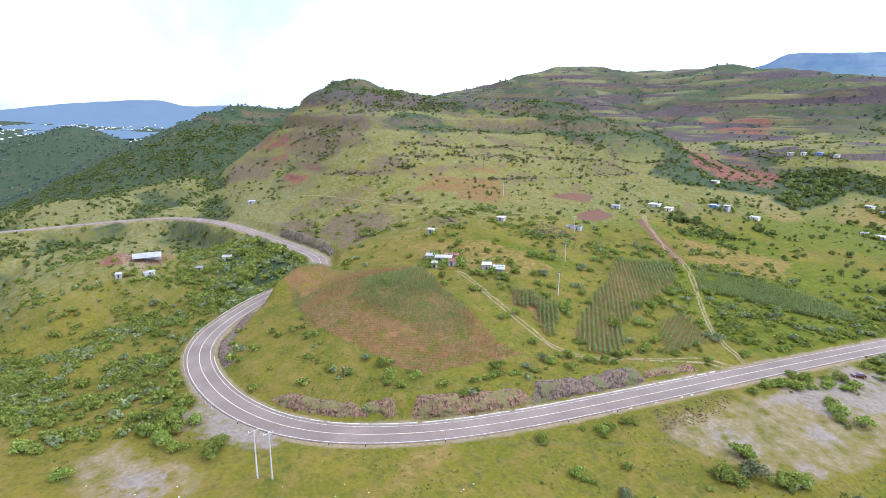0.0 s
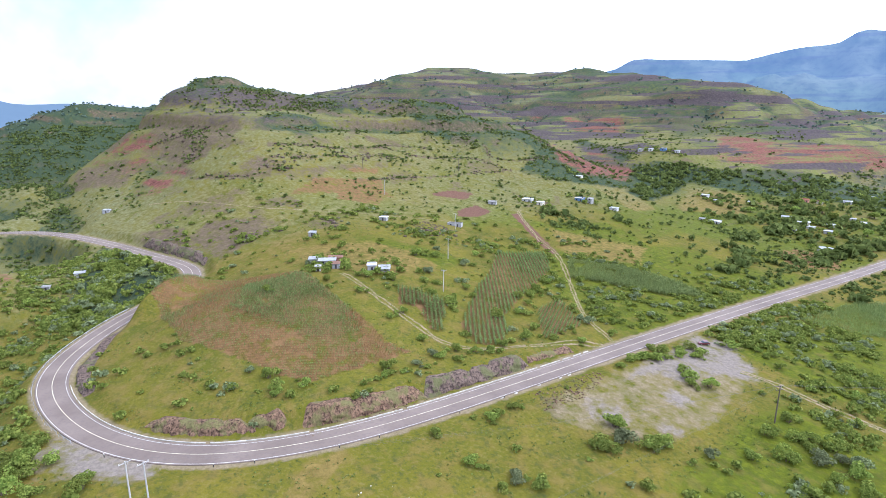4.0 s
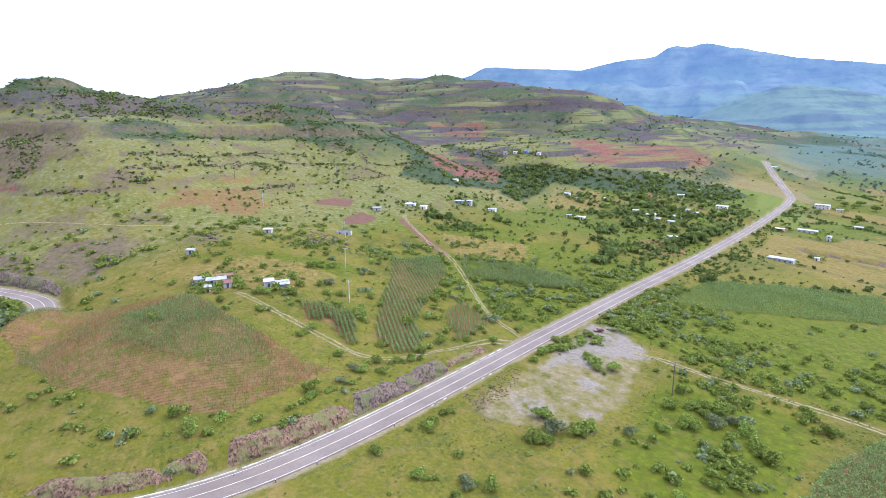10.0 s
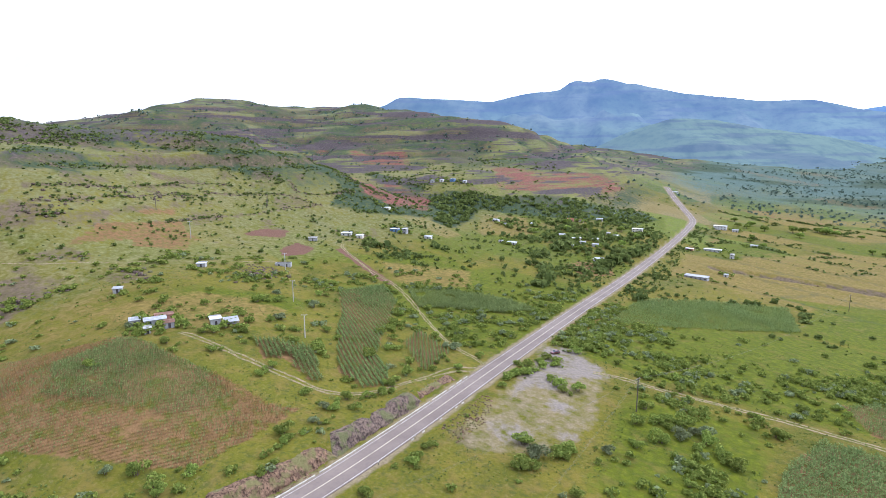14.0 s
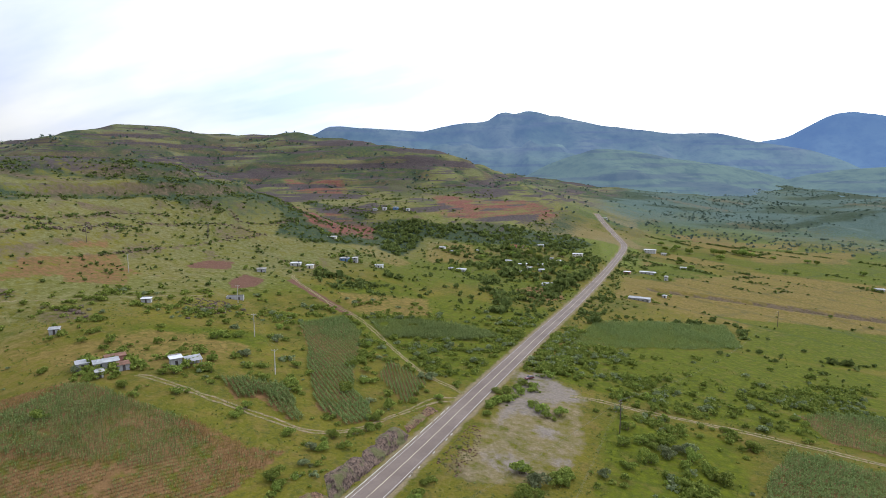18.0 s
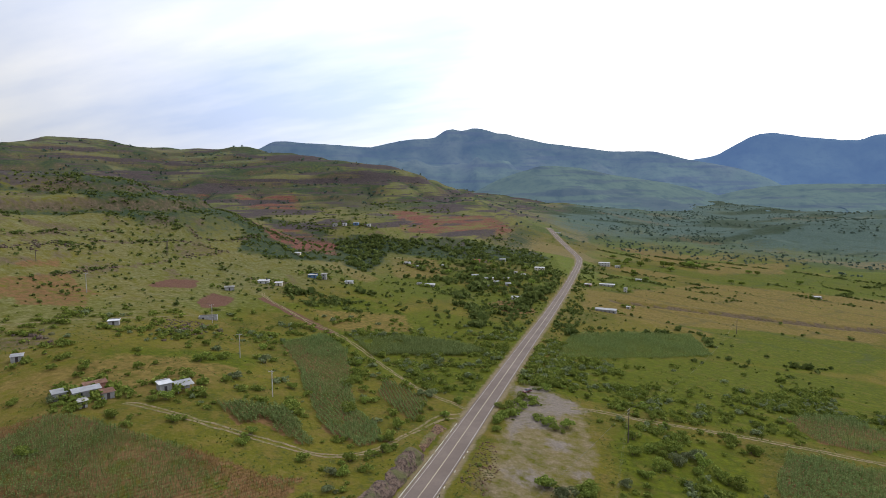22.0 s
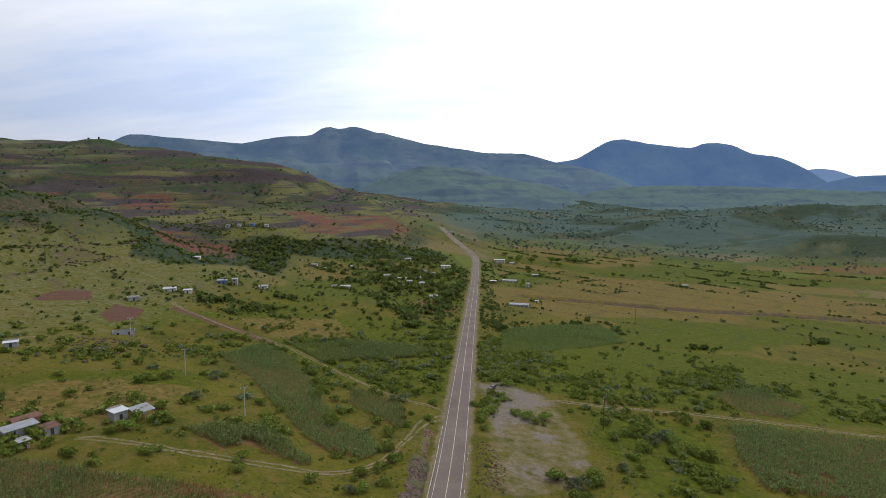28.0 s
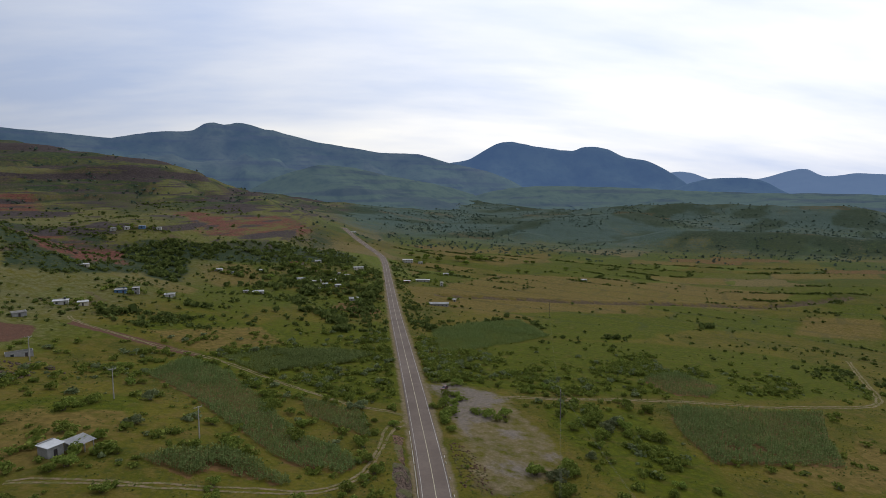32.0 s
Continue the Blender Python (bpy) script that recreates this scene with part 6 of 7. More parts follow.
def build_guardrail():
    """Corrugated beam on posts round the outside of the hairpin."""
    a, b = sorted((road_at(-158, 3), road_at(-256, 26)))
    rail = tagged(new("guardrail"), "galvanised steel guardrail on short posts round the bend", "guardrail")
    bm = bmesh.new()
    prof = [(0.0, 0.45), (0.07, 0.52), (0.0, 0.60), (0.07, 0.68), (0.0, 0.76)]
    prev = None
    for i in range(int((b - a) / 1.0) + 1):
        row = []
        for out, up in prof:
            x, y, z, h = beside(a + i, 5.0 - out)
            row.append(bm.verts.new((x, y, z + up)))
        if prev:
            for k in range(len(prof) - 1):
                bm.faces.new((prev[k], prev[k + 1], row[k + 1], row[k]))
        prev = row
    bmesh.ops.solidify(bm, geom=list(bm.faces), thickness=0.03)
    part("beam", bm, STEEL, rail)
    me = None
    run = a
    while run < b:
        x, y, z, h = beside(run, 5.12)
        if me is None:
            post = part("post", boxed((-0.06, 0.06, -0.06, 0.06, -0.6, 0.75), bevel=0.01), STEEL, rail)
            me = post.data
            post.matrix_local = pose(x, y, z, 0, 0, math.degrees(h))
        else:
            share("post", me, rail, pose(x, y, z, 0, 0, math.degrees(h)))
        run += 3.8
    for run in (a + 6, a + 16, a + 27, a + 40):
        x, y, z, h = beside(run, 5.3)
        sign = thing("chevron_sign", "small yellow bend marker on a steel post", "road sign", pose(x, y, z, 0, 0, math.degrees(h)), "bend markers")
        part("post", boxed((-0.03, 0.03, -0.03, 0.03, -0.5, 1.3)), STEEL, sign)
        part("plate", boxed((-0.3, 0.3, 0.03, 0.05, 0.75, 1.45)), YELLOW, sign, "yellow plate")


build_guardrail()
for _x, _y in ((-127, 27), (-123, 36), (-117, 54), (-115, 64), (-113, 88), (-146, 8), (-111, 104)):
    _px, _py, _pz, _h = beside(road_at(_x, _y), 5.1)
    _post = thing("marker_post", "short black and white roadside marker post", "marker post", pose(_px, _py, on_ground(_px, _py), 0, 0, math.degrees(_h)), "roadside marker posts")
    part("shaft", boxed((-0.09, 0.09, -0.07, 0.07, -0.3, 0.75), bevel=0.02), BLACK, _post)
    part("cap", boxed((-0.10, 0.10, -0.08, 0.08, 0.75, 1.05), bevel=0.02), KERB, _post, "white painted top")


# ---- power poles and wires ----
def power_pole(x, y, h, mat, heading, arms=1, label="tall timber power pole with a crossarm"):
    z = on_ground(x, y)
    ob = thing("power_pole", label, "power pole", pose(x, y, z, 0, 0, heading), "power poles")
    bm = bmesh.new()
    rod(bm, (0, 0, -0.6), (0, 0, h), 0.21, 0.13, 8)
    part("pole", bm, mat, ob)
    tops = []
    for k in range(arms):
        zz = h - 0.35 - 1.1 * k
        part("crossarm", boxed((-1.2, 1.2, 0.12, 0.26, zz - 0.08, zz + 0.08), bevel=0.015), mat, ob)
        for px in (-1.05, 0.0, 1.05):
            bm = bmesh.new()
            rod(bm, (px, 0.19, zz + 0.08), (px, 0.19, zz + 0.34), 0.05, 0.08, 6)
            part("insulator", bm, KERB, ob)
            if k == 0:
                m = pose(x, y, z, 0, 0, heading)
                tops.append(m @ Vector((px, 0.19, zz + 0.34)))
    bm = bmesh.new()
    rod(bm, (0.0, 0.1, h - 1.3), (0.7, 0.19, h - 0.42), 0.03, 0.03, 4)
    part("brace", bm, STEEL, ob)
    return tops


WIRE = plain("grey wire", (0.16, 0.16, 0.15), 0.7, 0.1, 2.0, bump=0)


def wires(a, b, sag, r=0.008):
    """Three wires between two poles' insulators."""
    for p, q in zip(a, b):
        pts = [p.lerp(q, t / 14) - Vector((0, 0, 4 * sag * (t / 14) * (1 - t / 14))) for t in range(15)]
        side = (q - p).cross(Vector((0, 0, 1))).normalized()
        ring = [side * r * math.cos(a) + Vector((0, 0, r * math.sin(a))) for a in (0.0, 2.094, 4.189)]
        verts = [tuple(c + o) for c in pts for o in ring]
        faces = [(3 * i + k, 3 * i + (k + 1) % 3, 3 * i + 3 + (k + 1) % 3, 3 * i + 3 + k) for i in range(14) for k in range(3)]
        me = bpy.data.meshes.new("power_wire")
        me.from_pydata(verts, [], faces + [(0, 2, 1), (42, 43, 44)])
        me.materials.append(WIRE)
        tagged(new("power_wire", me), "thin sagging overhead power wire", "power wire", "power wires")


def build_poles():
    yard = power_pole(-62.5, 166, 12.0, TIMBER, 70, 2, "tall dark timber power pole with two crossarms")
    frame_a = power_pole(-115.4, 8.2, 12.0, CONCRETE, 110, 1, "pale concrete power pole, one of a pair")
    power_pole(-113.9, 11.2, 11.6, CONCRETE, 110, 1, "pale concrete power pole, one of a pair")
    wires(yard, frame_a, 3.2, 0.01)
    south = power_pole(-78, -96, 12.0, TIMBER, 90)
    wires(yard, south, 6.0, 0.01)
    lane = power_pole(-182.5, 132.5, 9.6, CONCRETE, 40, 1, "pale concrete power pole among shrubs")
    upper = power_pole(-219, 161, 10.5, CONCRETE, 40, 1, "pale concrete power pole among shrubs")
    hut = power_pole(-270, 203, 10.0, CONCRETE, 40, 1, "pale concrete power pole beside the grey hut")
    hill = power_pole(-354, 200, 11.5, CONCRETE, 60, 1, "pale concrete power pole on the hillside")
    wires(lane, upper, 0.8)
    wires(upper, hut, 1.2)
    wires(hut, hill, 1.6)
    a = power_pole(-404, 208, 11.5, TIMBER, 60)
    b = power_pole(-393, 297, 11.5, TIMBER, 20)
    power_pole(-395, 300, 11.5, TIMBER, 20)
    wires(hill, a, 1.0)
    wires(a, b, 2.0)
    field = power_pole(22, 448, 12.0, TIMBER, 60)
    wires(yard, field, 9.0)


build_poles()


# ---- houses ----
WALLS = {
    "white": plain("whitewashed wall", (0.46, 0.45, 0.42), 0.9, 0.2, 0.6, random=0.1),
    "grey": plain("bare cement block wall", (0.30, 0.295, 0.285), 0.95, 0.25, 0.8, random=0.1),
    "cream": plain("cream painted wall", (0.55, 0.50, 0.40), 0.9, 0.22, 0.6, random=0.1),
    "pink": plain("faded red wall", (0.42, 0.20, 0.15), 0.9, 0.25, 0.6, random=0.1),
    "blue": plain("blue painted wall", (0.12, 0.22, 0.38), 0.85, 0.2, 0.6, random=0.1),
}
ROOFS = {
    "white": plain("pale metal roofing", (0.50, 0.51, 0.52), 0.5, 0.2, 0.5, spec=0.5, random=0.08),
    "grey": plain("cement roof slab", (0.36, 0.35, 0.335), 0.9, 0.25, 0.5, random=0.1),
    "rust": plain("rusted metal roofing", (0.30, 0.17, 0.12), 0.8, 0.35, 0.6, random=0.1),
    "tile": plain("red clay tiles", (0.36, 0.14, 0.085), 0.85, 0.3, 1.2, random=0.1),
}
DARKWOOD = plain("dark door paint", (0.06, 0.05, 0.05), 0.7, 0.3, 2.0)
GLASS, _nt, _b = material("window glass", 0.12, 0, 0.5)
_b.inputs["Base Color"].default_value = (0.03, 0.04, 0.05, 1)
TANK = plain("black water tank", (0.035, 0.035, 0.038), 0.5, 0.2, 2.0)


def corrugated(w, d, rise, t=0.06, pitch=0.45):
    """A sloping sheet of ribbed roofing, w across and d deep, rising to the back."""
    bm = bmesh.new()
    n = max(6, int(w / pitch))
    rows = []
    for j in range(2):
        row = []
        for i in range(2 * n + 1):
            zz = 0.05 * (i % 2)
            row.append(bm.verts.new((-w / 2 + w * i / (2 * n), -d / 2 + d * j, rise * j + zz)))
        rows.append(row)
    for i in range(2 * n):
        bm.faces.new((rows[0][i], rows[0][i + 1], rows[1][i + 1], rows[1][i]))
    bmesh.ops.solidify(bm, geom=list(bm.faces), thickness=t)
    return bm


def framed(x0, x1, y0, y1, z0, z1, holes):
    """An upright slab pierced by rectangular holes (x, x, z, z), as one closed mesh."""
    bm = bmesh.new()
    xs = sorted({x0, x1, *[q for hole in holes for q in hole[:2]]})
    zs = sorted({z0, z1, *[q for hole in holes for q in hole[2:]]})
    cell = {(i, k): not any(a < (xs[i] + xs[i + 1]) / 2 < b and c < (zs[k] + zs[k + 1]) / 2 < e for a, b, c, e in holes) for i in range(len(xs) - 1) for k in range(len(zs) - 1)}
    corner = functools.lru_cache(None)(lambda i, j, k: bm.verts.new((xs[i], (y0, y1)[j], zs[k])))
    for (i, k), full in cell.items():
        if not full:
            continue
        bm.faces.new((corner(i, 0, k), corner(i + 1, 0, k), corner(i + 1, 0, k + 1), corner(i, 0, k + 1)))
        bm.faces.new((corner(i, 1, k + 1), corner(i + 1, 1, k + 1), corner(i + 1, 1, k), corner(i, 1, k)))
        for di, dk, (p, q) in ((-1, 0, ((i, k + 1), (i, k))), (1, 0, ((i + 1, k), (i + 1, k + 1))), (0, -1, ((i, k), (i + 1, k))), (0, 1, ((i + 1, k + 1), (i, k + 1)))):
            if not cell.get((i + di, k + dk), False):
                bm.faces.new((corner(q[0], 0, q[1]), corner(p[0], 0, p[1]), corner(p[0], 1, p[1]), corner(q[0], 1, q[1])))
    return bm


HOUSE_SPOTS = []


def house(x, y, w, d, h, turn, wall="white", roof="white", style="slab", label="", storeys=1, name="house", lift=0.0, group="houses of the hamlet", sides=True, tank=False):
    """A small block house: four walls with door and windows, and a slab, sloping-sheet, gabled or missing roof."""
    w, d, h = 0.8 * w, 0.84 * d, max(2.3 * storeys, 0.9 * h)
    z = min(on_ground(x + a * w / 2 * math.cos(radians(turn)), y + a * w / 2 * math.sin(radians(turn))) for a in (-1, 0, 1)) + lift
    words = {"slab": "flat-roofed", "shed": "tin-roofed", "gable": "gable-roofed", "open": "unroofed", "porch": "open-sided"}[style]
    ob = thing(name, label or "%s %s house with dark openings on the slope" % (words, {"white": "whitewashed", "grey": "bare cement-block", "cream": "cream-painted", "pink": "faded red", "blue": "blue-painted"}[wall]), "house", pose(x, y, z, 0, 0, turn), group)
    W, R, tk = WALLS[wall], ROOFS[roof], 0.2
    HOUSE_SPOTS.append((x, y, max(w, d)))
    low = -1.6
    if style == "porch":
        for px in (-w / 2 + 0.15, 0, w / 2 - 0.15):
            for py in (-d / 2 + 0.15, d / 2 - 0.15):
                part("post", boxed((px - 0.1, px + 0.1, py - 0.1, py + 0.1, low, h)), W, ob)
        part("back_wall", boxed((-w / 2, w / 2, d / 2 - tk, d / 2, low, h * 0.95)), W, ob)
    else:
        part("back_wall", boxed((-w / 2, w / 2, d / 2 - tk, d / 2, low, h)), W, ob)
        for s in (-1, 1):
            part("side_wall", boxed((s * w / 2 - (tk if s > 0 else 0), s * w / 2 + (0 if s > 0 else tk), -d / 2 + tk, d / 2 - tk, low, h)), W, ob)
        # the front is pierced by a door and windows
        n = max(1, int(w / 3.4))
        bay = w / n
        holes = []
        for st in range(storeys):
            base = h / storeys * st
            for k in range(n):
                c = -w / 2 + bay * (k + 0.5)
                door = st == 0 and k == n // 2
                hw, s0, s1 = (0.45, base, base + 2.05) if door else (0.55, base + 0.95, base + 2.0)
                holes.append((c - hw, c + hw, s0, s1))
                if door:
                    part("door", boxed((c - hw, c + hw, -d / 2 + 0.08, -d / 2 + 0.14, s0, s1)), DARKWOOD, ob)
                else:
                    win = part("window", framed(c - hw, c + hw, -d / 2 + 0.05, -d / 2 + 0.13, s0, s1, [(c - hw + 0.06, c + hw - 0.06, s0 + 0.06, s1 - 0.06)]), DARKWOOD, ob)
                    part("pane", boxed((c - hw + 0.06, c + hw - 0.06, -d / 2 + 0.08, -d / 2 + 0.1, s0 + 0.06, s1 - 0.06)), GLASS, win)
        bm = framed(-w / 2, w / 2, -d / 2, -d / 2 + tk, low, h, holes)
        part("front_wall", bm, W, ob)
    if style == "slab":
        part("roof", boxed((-w / 2 - 0.35, w / 2 + 0.35, -d / 2 - 0.6, d / 2 + 0.35, h, h + 0.16), bevel=0.03), R, ob)
        part("parapet", boxed((-w / 2, w / 2, d / 2 - 0.15, d / 2, h + 0.16, h + 0.55)), W, ob)
    elif style in ("shed", "porch"):
        rf = part("roof", corrugated(w + 0.7, d + 1.0, 0.35 if style == "shed" else 0.7), R, ob)
        rf.matrix_local = pose(0, 0, h + 0.03)
    elif style == "gable":
        for s in (-1, 1):
            rf = part("roof_slope", corrugated(w + 0.8, d / 2 + 0.6, d * 0.17), R, ob)
            rf.matrix_local = pose(0, s * (d / 4 + 0.05), h + 0.05, 0, 0, 0 if s < 0 else 180)
        bm = bmesh.new()
        for s in (-1, 1):
            v = [bm.verts.new((s * (w / 2 - 0.1), -d / 2, h)), bm.verts.new((s * (w / 2 - 0.1), d / 2, h)), bm.verts.new((s * (w / 2 - 0.1), 0, h + d * 0.16))]
            bm.faces.new(v)
        bmesh.ops.solidify(bm, geom=list(bm.faces), thickness=0.12)
        part("gable_wall", bm, W, ob)
    if tank:
        bm = bmesh.new()
        rod(bm, (w * 0.25, d * 0.2, h + 0.16), (w * 0.25, d * 0.2, h + 1.25), 0.55, 0.5, 12)
        rod(bm, (w * 0.25, d * 0.2, h + 1.25), (w * 0.25, d * 0.2, h + 1.45), 0.5, 0.2, 12)
        part("water_tank", bm, TANK, ob, "black plastic water tank")
    return ob


# the two homesteads above the spur field
house(-231, 101, 9.5, 4.2, 2.7, 62, "grey", "white", "shed", "long grey house under a pale tin roof among shrubs")
house(-238.0, 97.0, 4.6, 4.2, 2.9, 62, "grey", "white", "shed", "small white-roofed house at the end of a homestead")
house(-222.5, 101.5, 4.2, 3.8, 2.4, 62, "grey", "rust", "shed", "low white-roofed shed before the homestead", name="shed")
house(-222.5, 93.0, 2.8, 2.4, 2.4, 62, "white", "grey", "slab", "tiny white cube hut before the homestead", name="hut")
house(-234, 106.5, 8, 3.4, 2.5, 62, "pink", "rust", "shed", "rust-roofed lean-to behind the homestead", name="shed")
house(-212.2, 114.2, 4.8, 4.8, 3.3, 60, "grey", "white", "slab", "grey cement-block house with a parapet", tank=False)
house(-207.2, 117.6, 6.2, 5.2, 3.0, 60, "grey", "white", "porch", "open shed under a bright white tin roof", name="shed")
# block huts on the hill
house(-277, 208, 11.5, 4.6, 2.9, 35, "grey", "grey", "open", "unfinished roofless hut of bare cement blocks", name="hut")
house(-294.5, 166, 5.6, 4.2, 2.6, 40, "grey", "white", "slab", "small flat-roofed block hut on open pasture", name="hut")
house(-284.5, 115.5, 4.6, 3.6, 2.4, 50, "grey", "white", "shed", "tiny white-roofed hut beside dark rocks", name="hut")
house(-316, 272, 7.5, 4.5, 2.8, 40, "grey", "grey", "shed", "small grey house beside the earth field")
# the upper hamlet
house(-316, 309, 9.5, 6, 3.0, 25, "white", "white", "slab", "flat-roofed white house at the head of the track", tank=True)
house(-306, 313, 6.5, 5.5, 2.9, 25, "cream", "white", "slab", "small cream house at the head of the track")
house(-305, 358, 8.5, 6, 3.2, 15, "blue", "grey", "slab", "flat-roofed house with blue walls", tank=True)
house(-296.5, 361, 5, 5, 4.2, 15, "grey", "grey", "slab", "two-storey bare block house beside a blue one", storeys=2)
house(-277, 367, 8, 5, 2.8, 15, "white", "white", "shed", "white-roofed house below the hamlet")
house(-357, 414, 10, 5.5, 3.2, 20, "cream", "white", "slab", "lone flat-roofed house on the bare slope")
# the village on the valley's edge
for _x, _y, _w, _d, _h, _t, _wall, _roof, _style, _st in (
        (-234, 443, 11, 6, 3.0, 10, "white", "white", "slab", 1), (-243, 439, 5, 4, 2.6, 10, "cream", "white", "shed", 1), (-208, 509, 9, 6, 2.9, 25, "white", "white", "shed", 1), (-250, 533, 6, 5, 2.8, 10, "white", "white", "shed", 1),
        (-193, 506, 11, 6, 3.0, 20, "cream", "white", "slab", 1), (-184, 498, 6, 5, 2.7, -10, "white", "white", "shed", 1), (-154, 447, 10.5, 7, 3.0, 5, "white", "white", "shed", 1), (-172, 499, 7, 5, 2.8, 15, "grey", "white", "slab", 1),
        (-166, 556, 8, 6, 3.0, 5, "white", "white", "slab", 1), (-176, 560, 5, 4, 2.6, 5, "white", "grey", "slab", 1), (-157, 610, 14, 7, 5.2, 5, "cream", "white", "slab", 2), (-206, 633, 9, 6, 3.0, 20, "white", "white", "gable", 1),
        (-207, 697, 8, 5, 2.8, 20, "white", "white", "shed", 1), (-288, 520, 9, 5, 2.8, 0, "white", "white", "shed", 1), (-274, 512, 5, 4, 2.6, 0, "grey", "white", "slab", 1), (-228, 592, 9, 7, 3.0, 15, "pink", "tile", "gable", 1),
        (-218, 600, 7, 5, 2.8, 15, "cream", "rust", "gable", 1), (-238, 600, 5, 4, 2.6, 15, "white", "white", "shed", 1), (-188, 476, 5, 4, 2.5, 30, "white", "white", "shed", 1), (-178, 520, 6, 5, 2.8, -5, "white", "white", "slab", 1),
        (-140, 470, 5, 4, 2.5, 10, "cream", "white", "shed", 1)):
    house(_x, _y, _w, _d, _h, _t, _wall, _roof, _style, storeys=_st, group="houses of the village")
# the row on the ledge above the village
for _x, _y, _w, _wall in ((-417, 594, 7, "white"), (-404, 596, 6, "white"), (-390, 600, 8, "blue"), (-374, 604, 6, "white")):
    house(_x, _y, _w, 5, 3.0, 12, _wall, "white", "slab", "small %s house in a row on the ledge" % ("blue-painted" if _wall == "blue" else "white"), group="houses on the ledge")
# across the road
house(-78, 462, 22, 7, 3.4, -8, "grey", "white", "shed", "long white-roofed barn in a green field", name="barn", group="")
house(-59, 496, 4, 3, 2.4, -8, "white", "white", "shed", "tiny white-roofed hut by the stream bed", name="hut", group="")
house(-81, 620, 21, 6, 3.4, -6, "white", "white", "slab", "long white flat-roofed house beside the road")
house(-101, 598, 9, 6, 3.2, -6, "pink", "white", "slab", "flat-roofed house with faded red walls by the road")
house(-61, 594, 4.5, 4.5, 5.0, -6, "white", "grey", "slab", "small white two-storey tower house", storeys=2)
house(-90, 812, 20, 8, 6.2, -4, "white", "white", "slab", "long two-storey white house near the road bend", storeys=2)
house(-71, 804, 9, 6, 3.2, -4, "white", "white", "gable", "white gabled house near the road bend")
house(-45, 690, 9, 5, 2.8, 0, "white", "white", "shed", "white-roofed hut in a far field", name="hut")
house(149, 697, 12, 6, 3.0, 0, "white", "white", "shed", "white-roofed farm shed in a far field", name="shed")
house(-186, 1046, 13, 8, 3.5, 30, "white", "white", "shed", "white-roofed shed beside the far road", name="shed")
# the yard on the southern spur
house(-351, -36, 18, 12, 5.0, 95, "grey", "white", "porch", "large open shed under a white tin roof amid rubble", name="open_shed", group="")
house(-344, 7, 6, 4, 2.6, 80, "white", "white", "shed", "small white block hut on the spur", name="hut")
house(-326, -33, 6.5, 3.6, 2.2, 110, "white", "white", "gable", "low white tent-like shed on the spur", name="shed")
house(-323, -47, 3.4, 2.6, 2.2, 90, "grey", "white", "shed", "tiny grey hut on the spur", name="hut")
house(-333, -8, 4.2, 2.4, 1.8, 70, "grey", "grey", "shed", "low grey shelter in the grass", name="hut")
house(-466, 30, 6, 4.5, 2.6, 60, "grey", "white", "shed", "lone hut on the far hillside", name="hut")


# ---- the parked car ----
def build_car():
    paint = plain("dark red car paint", (0.10, 0.018, 0.02), 0.3, 0.15, 3.0, spec=0.6, bump=0)
    x, y = -103, 198.5
    car = thing("car", "dark red hatchback parked on the gravel", "car", pose(x, y, on_ground(x, y) + 0.05, 0, 0, 55))
    bm = bmesh.new()
    prof = [(-2.05, 0.35), (-2.1, 0.65), (-1.95, 0.88), (-0.95, 0.98), (-0.45, 1.02), (1.55, 1.02), (2.0, 0.92), (2.08, 0.55), (1.98, 0.33)]
    sides = []
    for s in (-0.82, 0.82):
        sides.append([bm.verts.new((px, s * (0.94 if pz < 0.5 else 1.0), pz)) for px, pz in prof])
    for k in range(len(prof)):
        j = (k + 1) % len(prof)
        bm.faces.new((sides[0][k], sides[0][j], sides[1][j], sides[1][k]))
    bm.faces.new(sides[0][::-1]), bm.faces.new(sides[1])
    bmesh.ops.recalc_face_normals(bm, faces=list(bm.faces))
    bmesh.ops.bevel(bm, geom=list(bm.edges), offset=0.05, segments=2, affect="EDGES")
    part("body", bm, paint, car)
    bm = bmesh.new()
    prof = [(-0.95, 0.97), (-0.30, 1.44), (1.25, 1.46), (1.75, 1.0)]
    sides = [[bm.verts.new((px, s * (0.78 if pz < 1.1 else 0.64), pz)) for px, pz in prof] for s in (-1, 1)]
    for k in range(3):
        bm.faces.new((sides[0][k], sides[0][k + 1], sides[1][k + 1], sides[1][k]))
    bm.faces.new(sides[0][::-1]), bm.faces.new(sides[1])
    bmesh.ops.recalc_face_normals(bm, faces=list(bm.faces))
    part("window", bm, GLASS, car, "dark glass cabin")
    part("roof", boxed((-0.25, 1.2, -0.63, 0.63, 1.45, 1.50), bevel=0.02), paint, car)
    for px in (-1.3, 1.3):
        for s in (-0.76, 0.76):
            bm = bmesh.new()
            rod(bm, (px, s - 0.1, 0.31), (px, s + 0.1, 0.31), 0.31, 0.31, 16)
            wheel = part("wheel", bm, BLACK, car)
            bm = bmesh.new()
            rod(bm, (px, s * 1.14 - 0.02, 0.31), (px, s * 1.14 + 0.02, 0.31), 0.18, 0.18, 12)
            part("rim", bm, STEEL, wheel)
    for s in (-0.55, 0.55):
        part("headlight", boxed((-2.1, -2.0, s - 0.16, s + 0.16, 0.66, 0.8), bevel=0.02), KERB, car)
        part("tail_light", boxed((1.98, 2.07, s - 0.14, s + 0.14, 0.68, 0.86), bevel=0.02), paint, car)


build_car()
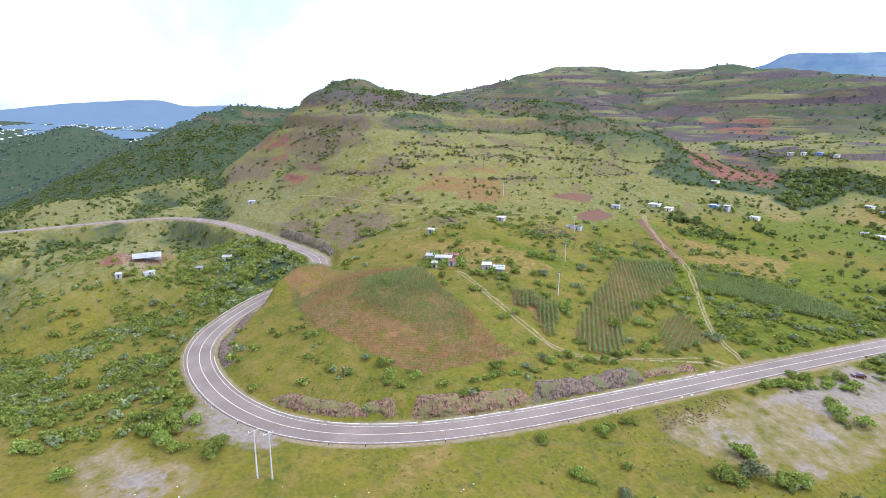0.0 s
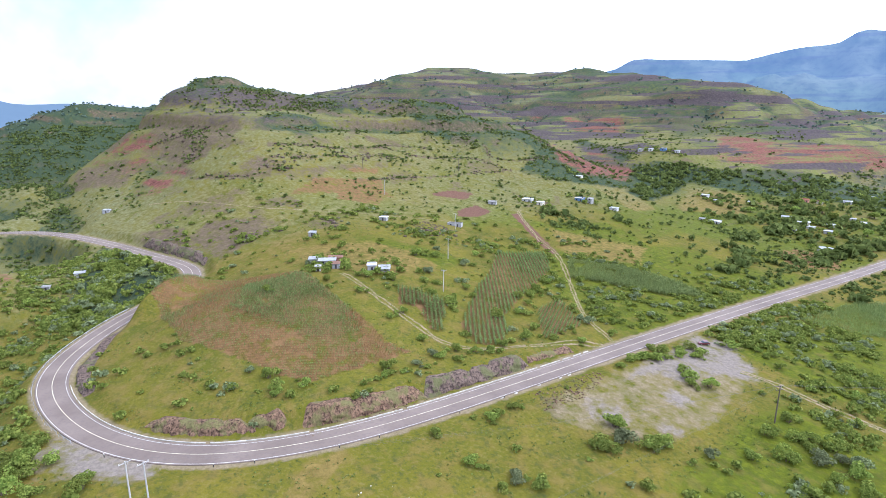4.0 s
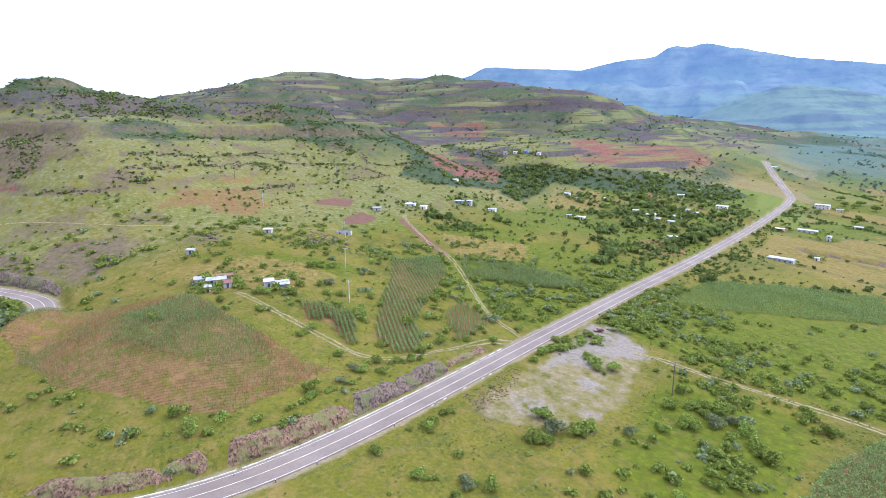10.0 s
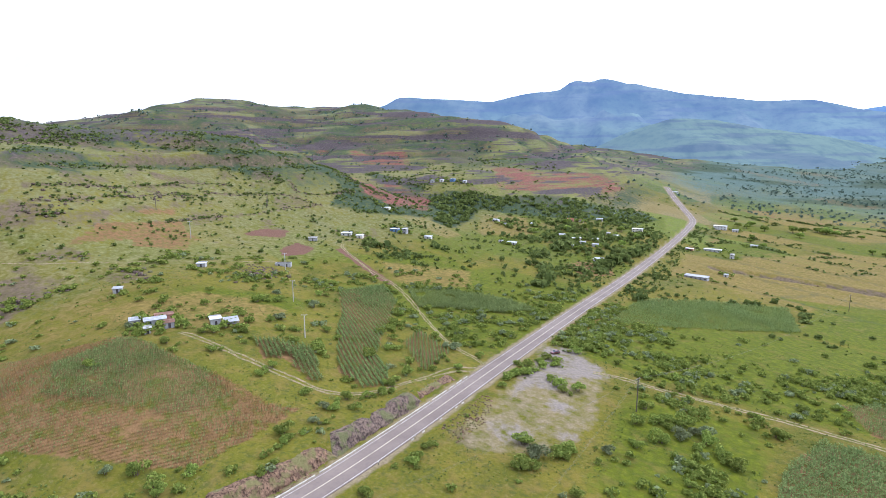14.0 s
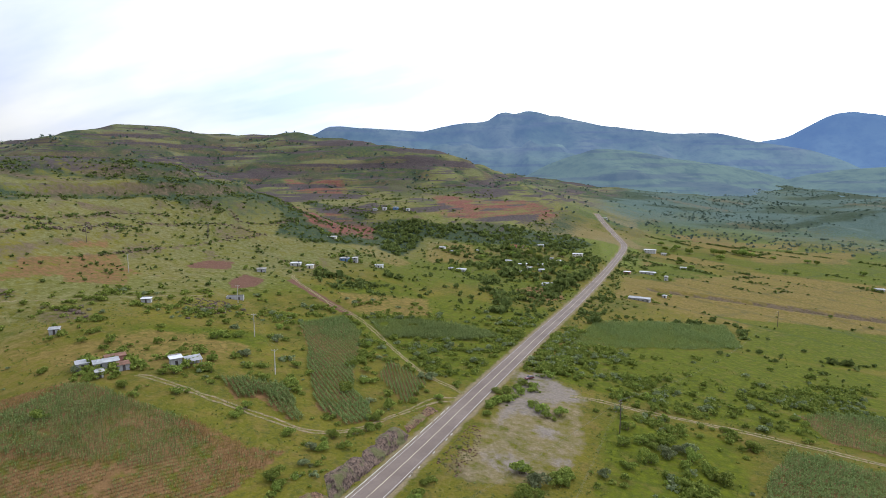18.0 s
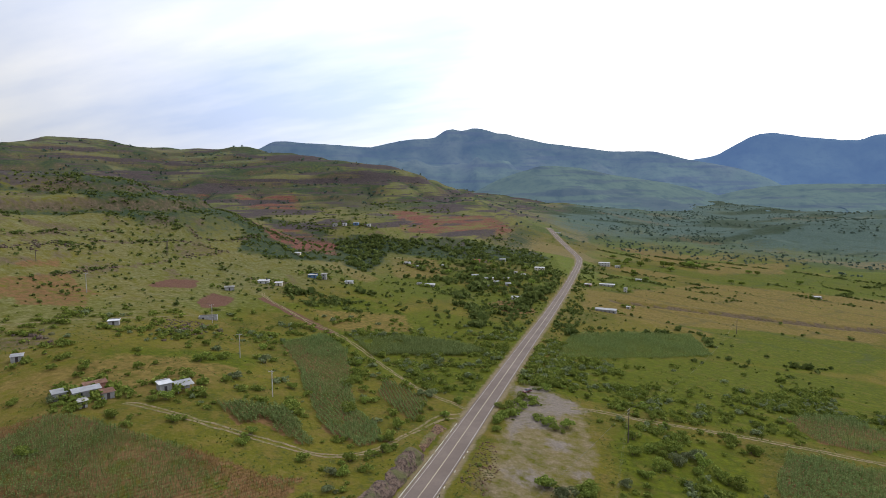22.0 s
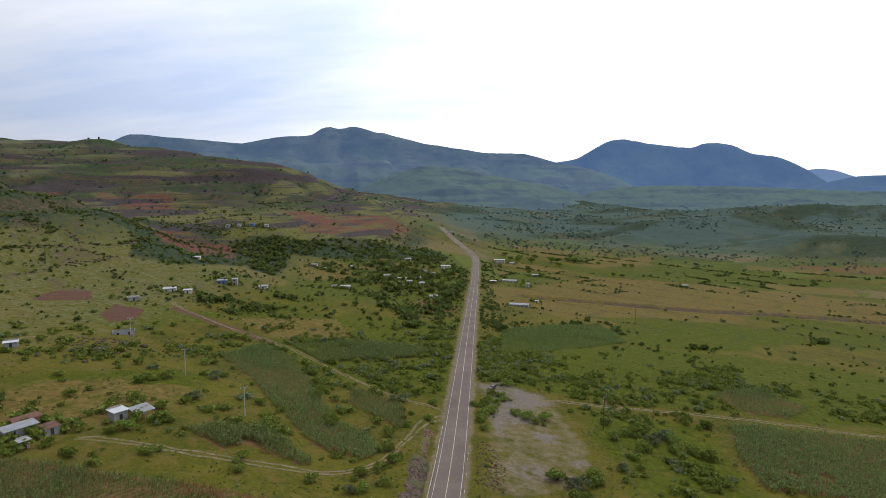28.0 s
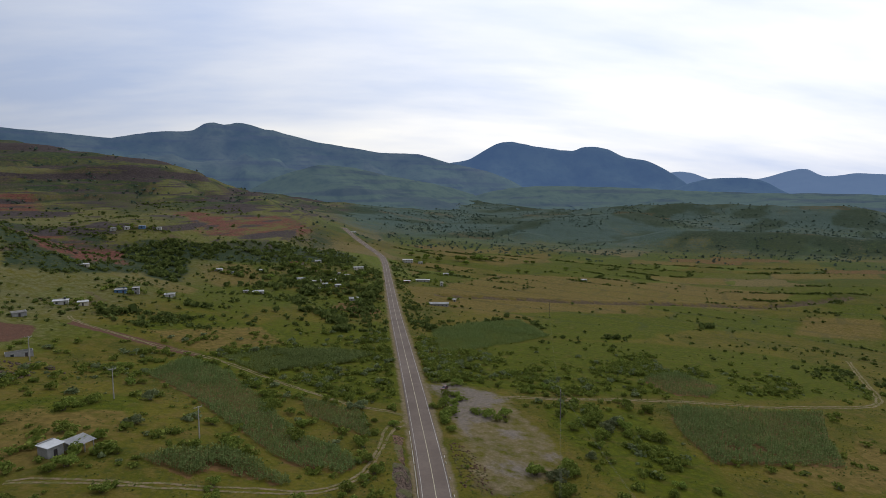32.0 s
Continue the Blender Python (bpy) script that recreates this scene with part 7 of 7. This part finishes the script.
# ---- tall valley trees and the far town ----
def build_trees():
    r = np.random.RandomState(31)
    q = crown_shape(700, 420, 0.19, 9, 0.95)
    crown = mesh_of("crown", q.reshape(-1, 3), np.arange(len(q) * 4).reshape(-1, 4), LEAF)
    bm = bmesh.new()
    rod(bm, (0, 0, -0.3), (0, 0, 0.9), 0.09, 0.05, 7)
    for k in range(4):
        rod(bm, (0, 0, 0.45), (0.4 * math.cos(k * 1.6), 0.4 * math.sin(k * 1.6), 1.0), 0.04, 0.015, 5)
    trunk = bpy.data.meshes.new("trunk")
    bm.to_mesh(trunk)
    bm.free()
    trunk.materials.append(BARK)
    for x, y, s in ((-5, 856, 7), (6, 862, 6), (34, 877, 8.5), (24, 884, 7), (44, 870, 6), (-71, 859, 5), (-60, 852, 5), (71, 867, 4.5), (111, 859, 5), (120, 850, 4.5), (159, 797, 5), (69, 747, 4), (80, 742, 4.2), (-50, 760, 4), (-79, 907, 6), (-56, 876, 6.5), (-38, 844, 6), (2, 815, 6), (-50, 724, 4.5), (-36, 698, 4.5),
                    (-152, 520, 4.5), (-186, 545, 5), (-200, 560, 5), (-214, 540, 4.6), (-170, 590, 5), (-150, 575, 4.5), (-225, 570, 5), (-236, 505, 4.2), (-198, 480, 4), (-178, 472, 4)):
        ob = thing("tree", "broad dark green tree among the valley fields", "tree", Matrix.LocRotScale((x, y, on_ground(x, y)), Euler((0, 0, r.uniform(0, 6.28))), (s, s, s * r.uniform(0.8, 1.1))), "trees of the valley")
        share("crown", crown, ob)
        share("trunk", trunk, ob)


build_trees()


def build_garden_shrubs():
    """Trees and tall shrubs crowding round the houses."""
    r = np.random.RandomState(33)
    pts = []
    for x, y, w in HOUSE_SPOTS:
        for k in range(7 if y > 280 or -245 < x < -195 else 2):
            a = r.uniform(0, 6.28)
            if math.sin(a) < -0.55 and r.rand() < 0.6:
                continue
            q = w / 2 + r.uniform(1.8, 8)
            pts.append((x + q * math.cos(a), y + q * math.sin(a)))
    pts = np.array(pts)
    pts = pts[nearest(ROAD_LINE, pts[:, 0], pts[:, 1], 30)[0] > 8]
    shapes = [crown_shape(800 + k, 70, 0.24, 6, 1.0) for k in range(5)]
    scattered("garden_shrubs", "green trees and tall shrubs round the houses", shapes, pts, r.uniform(1.3, 3.2, len(pts)), LEAF, 34)
    r = np.random.RandomState(35)
    t = r.rand(26)
    hedge = np.column_stack([-107.5 + 8.5 * t + r.uniform(-1.8, 1.8, 26), 158 + 33 * t])
    scattered("thicket", "dense green thicket between road and gravel yard", [crown_shape(820 + k, 200, 0.14, 6, 0.9) for k in range(4)], hedge, r.uniform(1.4, 2.6, 26), LEAF, 36)


build_garden_shrubs()


def build_town():
    """Small pale blocks of a town in the basin beyond the hills."""
    r = np.random.RandomState(41)
    verts, faces = [], []
    for k in range(900):
        x, y = r.uniform(-3900, -2300), r.uniform(-1250, 150)
        if r.rand() > 0.25 + 0.75 * float(wave(np.array([x]), np.array([y]), 260, 44)[0] > 0.5):
            continue
        w, d, h, z = r.uniform(5, 15), r.uniform(5, 11), r.uniform(3, 7), float(land(x, y)) - 1
        b = len(verts)
        verts += [(x + a * w / 2, y + c * d / 2, z + e * h) for e in (0, 1) for a, c in ((-1, -1), (1, -1), (1, 1), (-1, 1))]
        faces += [[b + q for q in f] for f in ((4, 5, 6, 7), (0, 1, 5, 4), (1, 2, 6, 5), (2, 3, 7, 6), (3, 0, 4, 7))]
    tagged(new("town", mesh_of("town", np.array(verts), np.array(faces), WALLS["white"])), "pale houses of a far town in the basin", "town", kind="stuff")


build_town()


_far_road = line_through([(40, 2050, 0), (75, 2110, 0), (116, 2160, 0), (135, 2230, 0), (120, 2300, 0)], 10)
tagged(strip("road", _far_road, -7, 7, 2.0, DIRT, drape=True, cols=3, skirt=4.0), "pale stretch of road on the far hillside", "road", kind="structure")
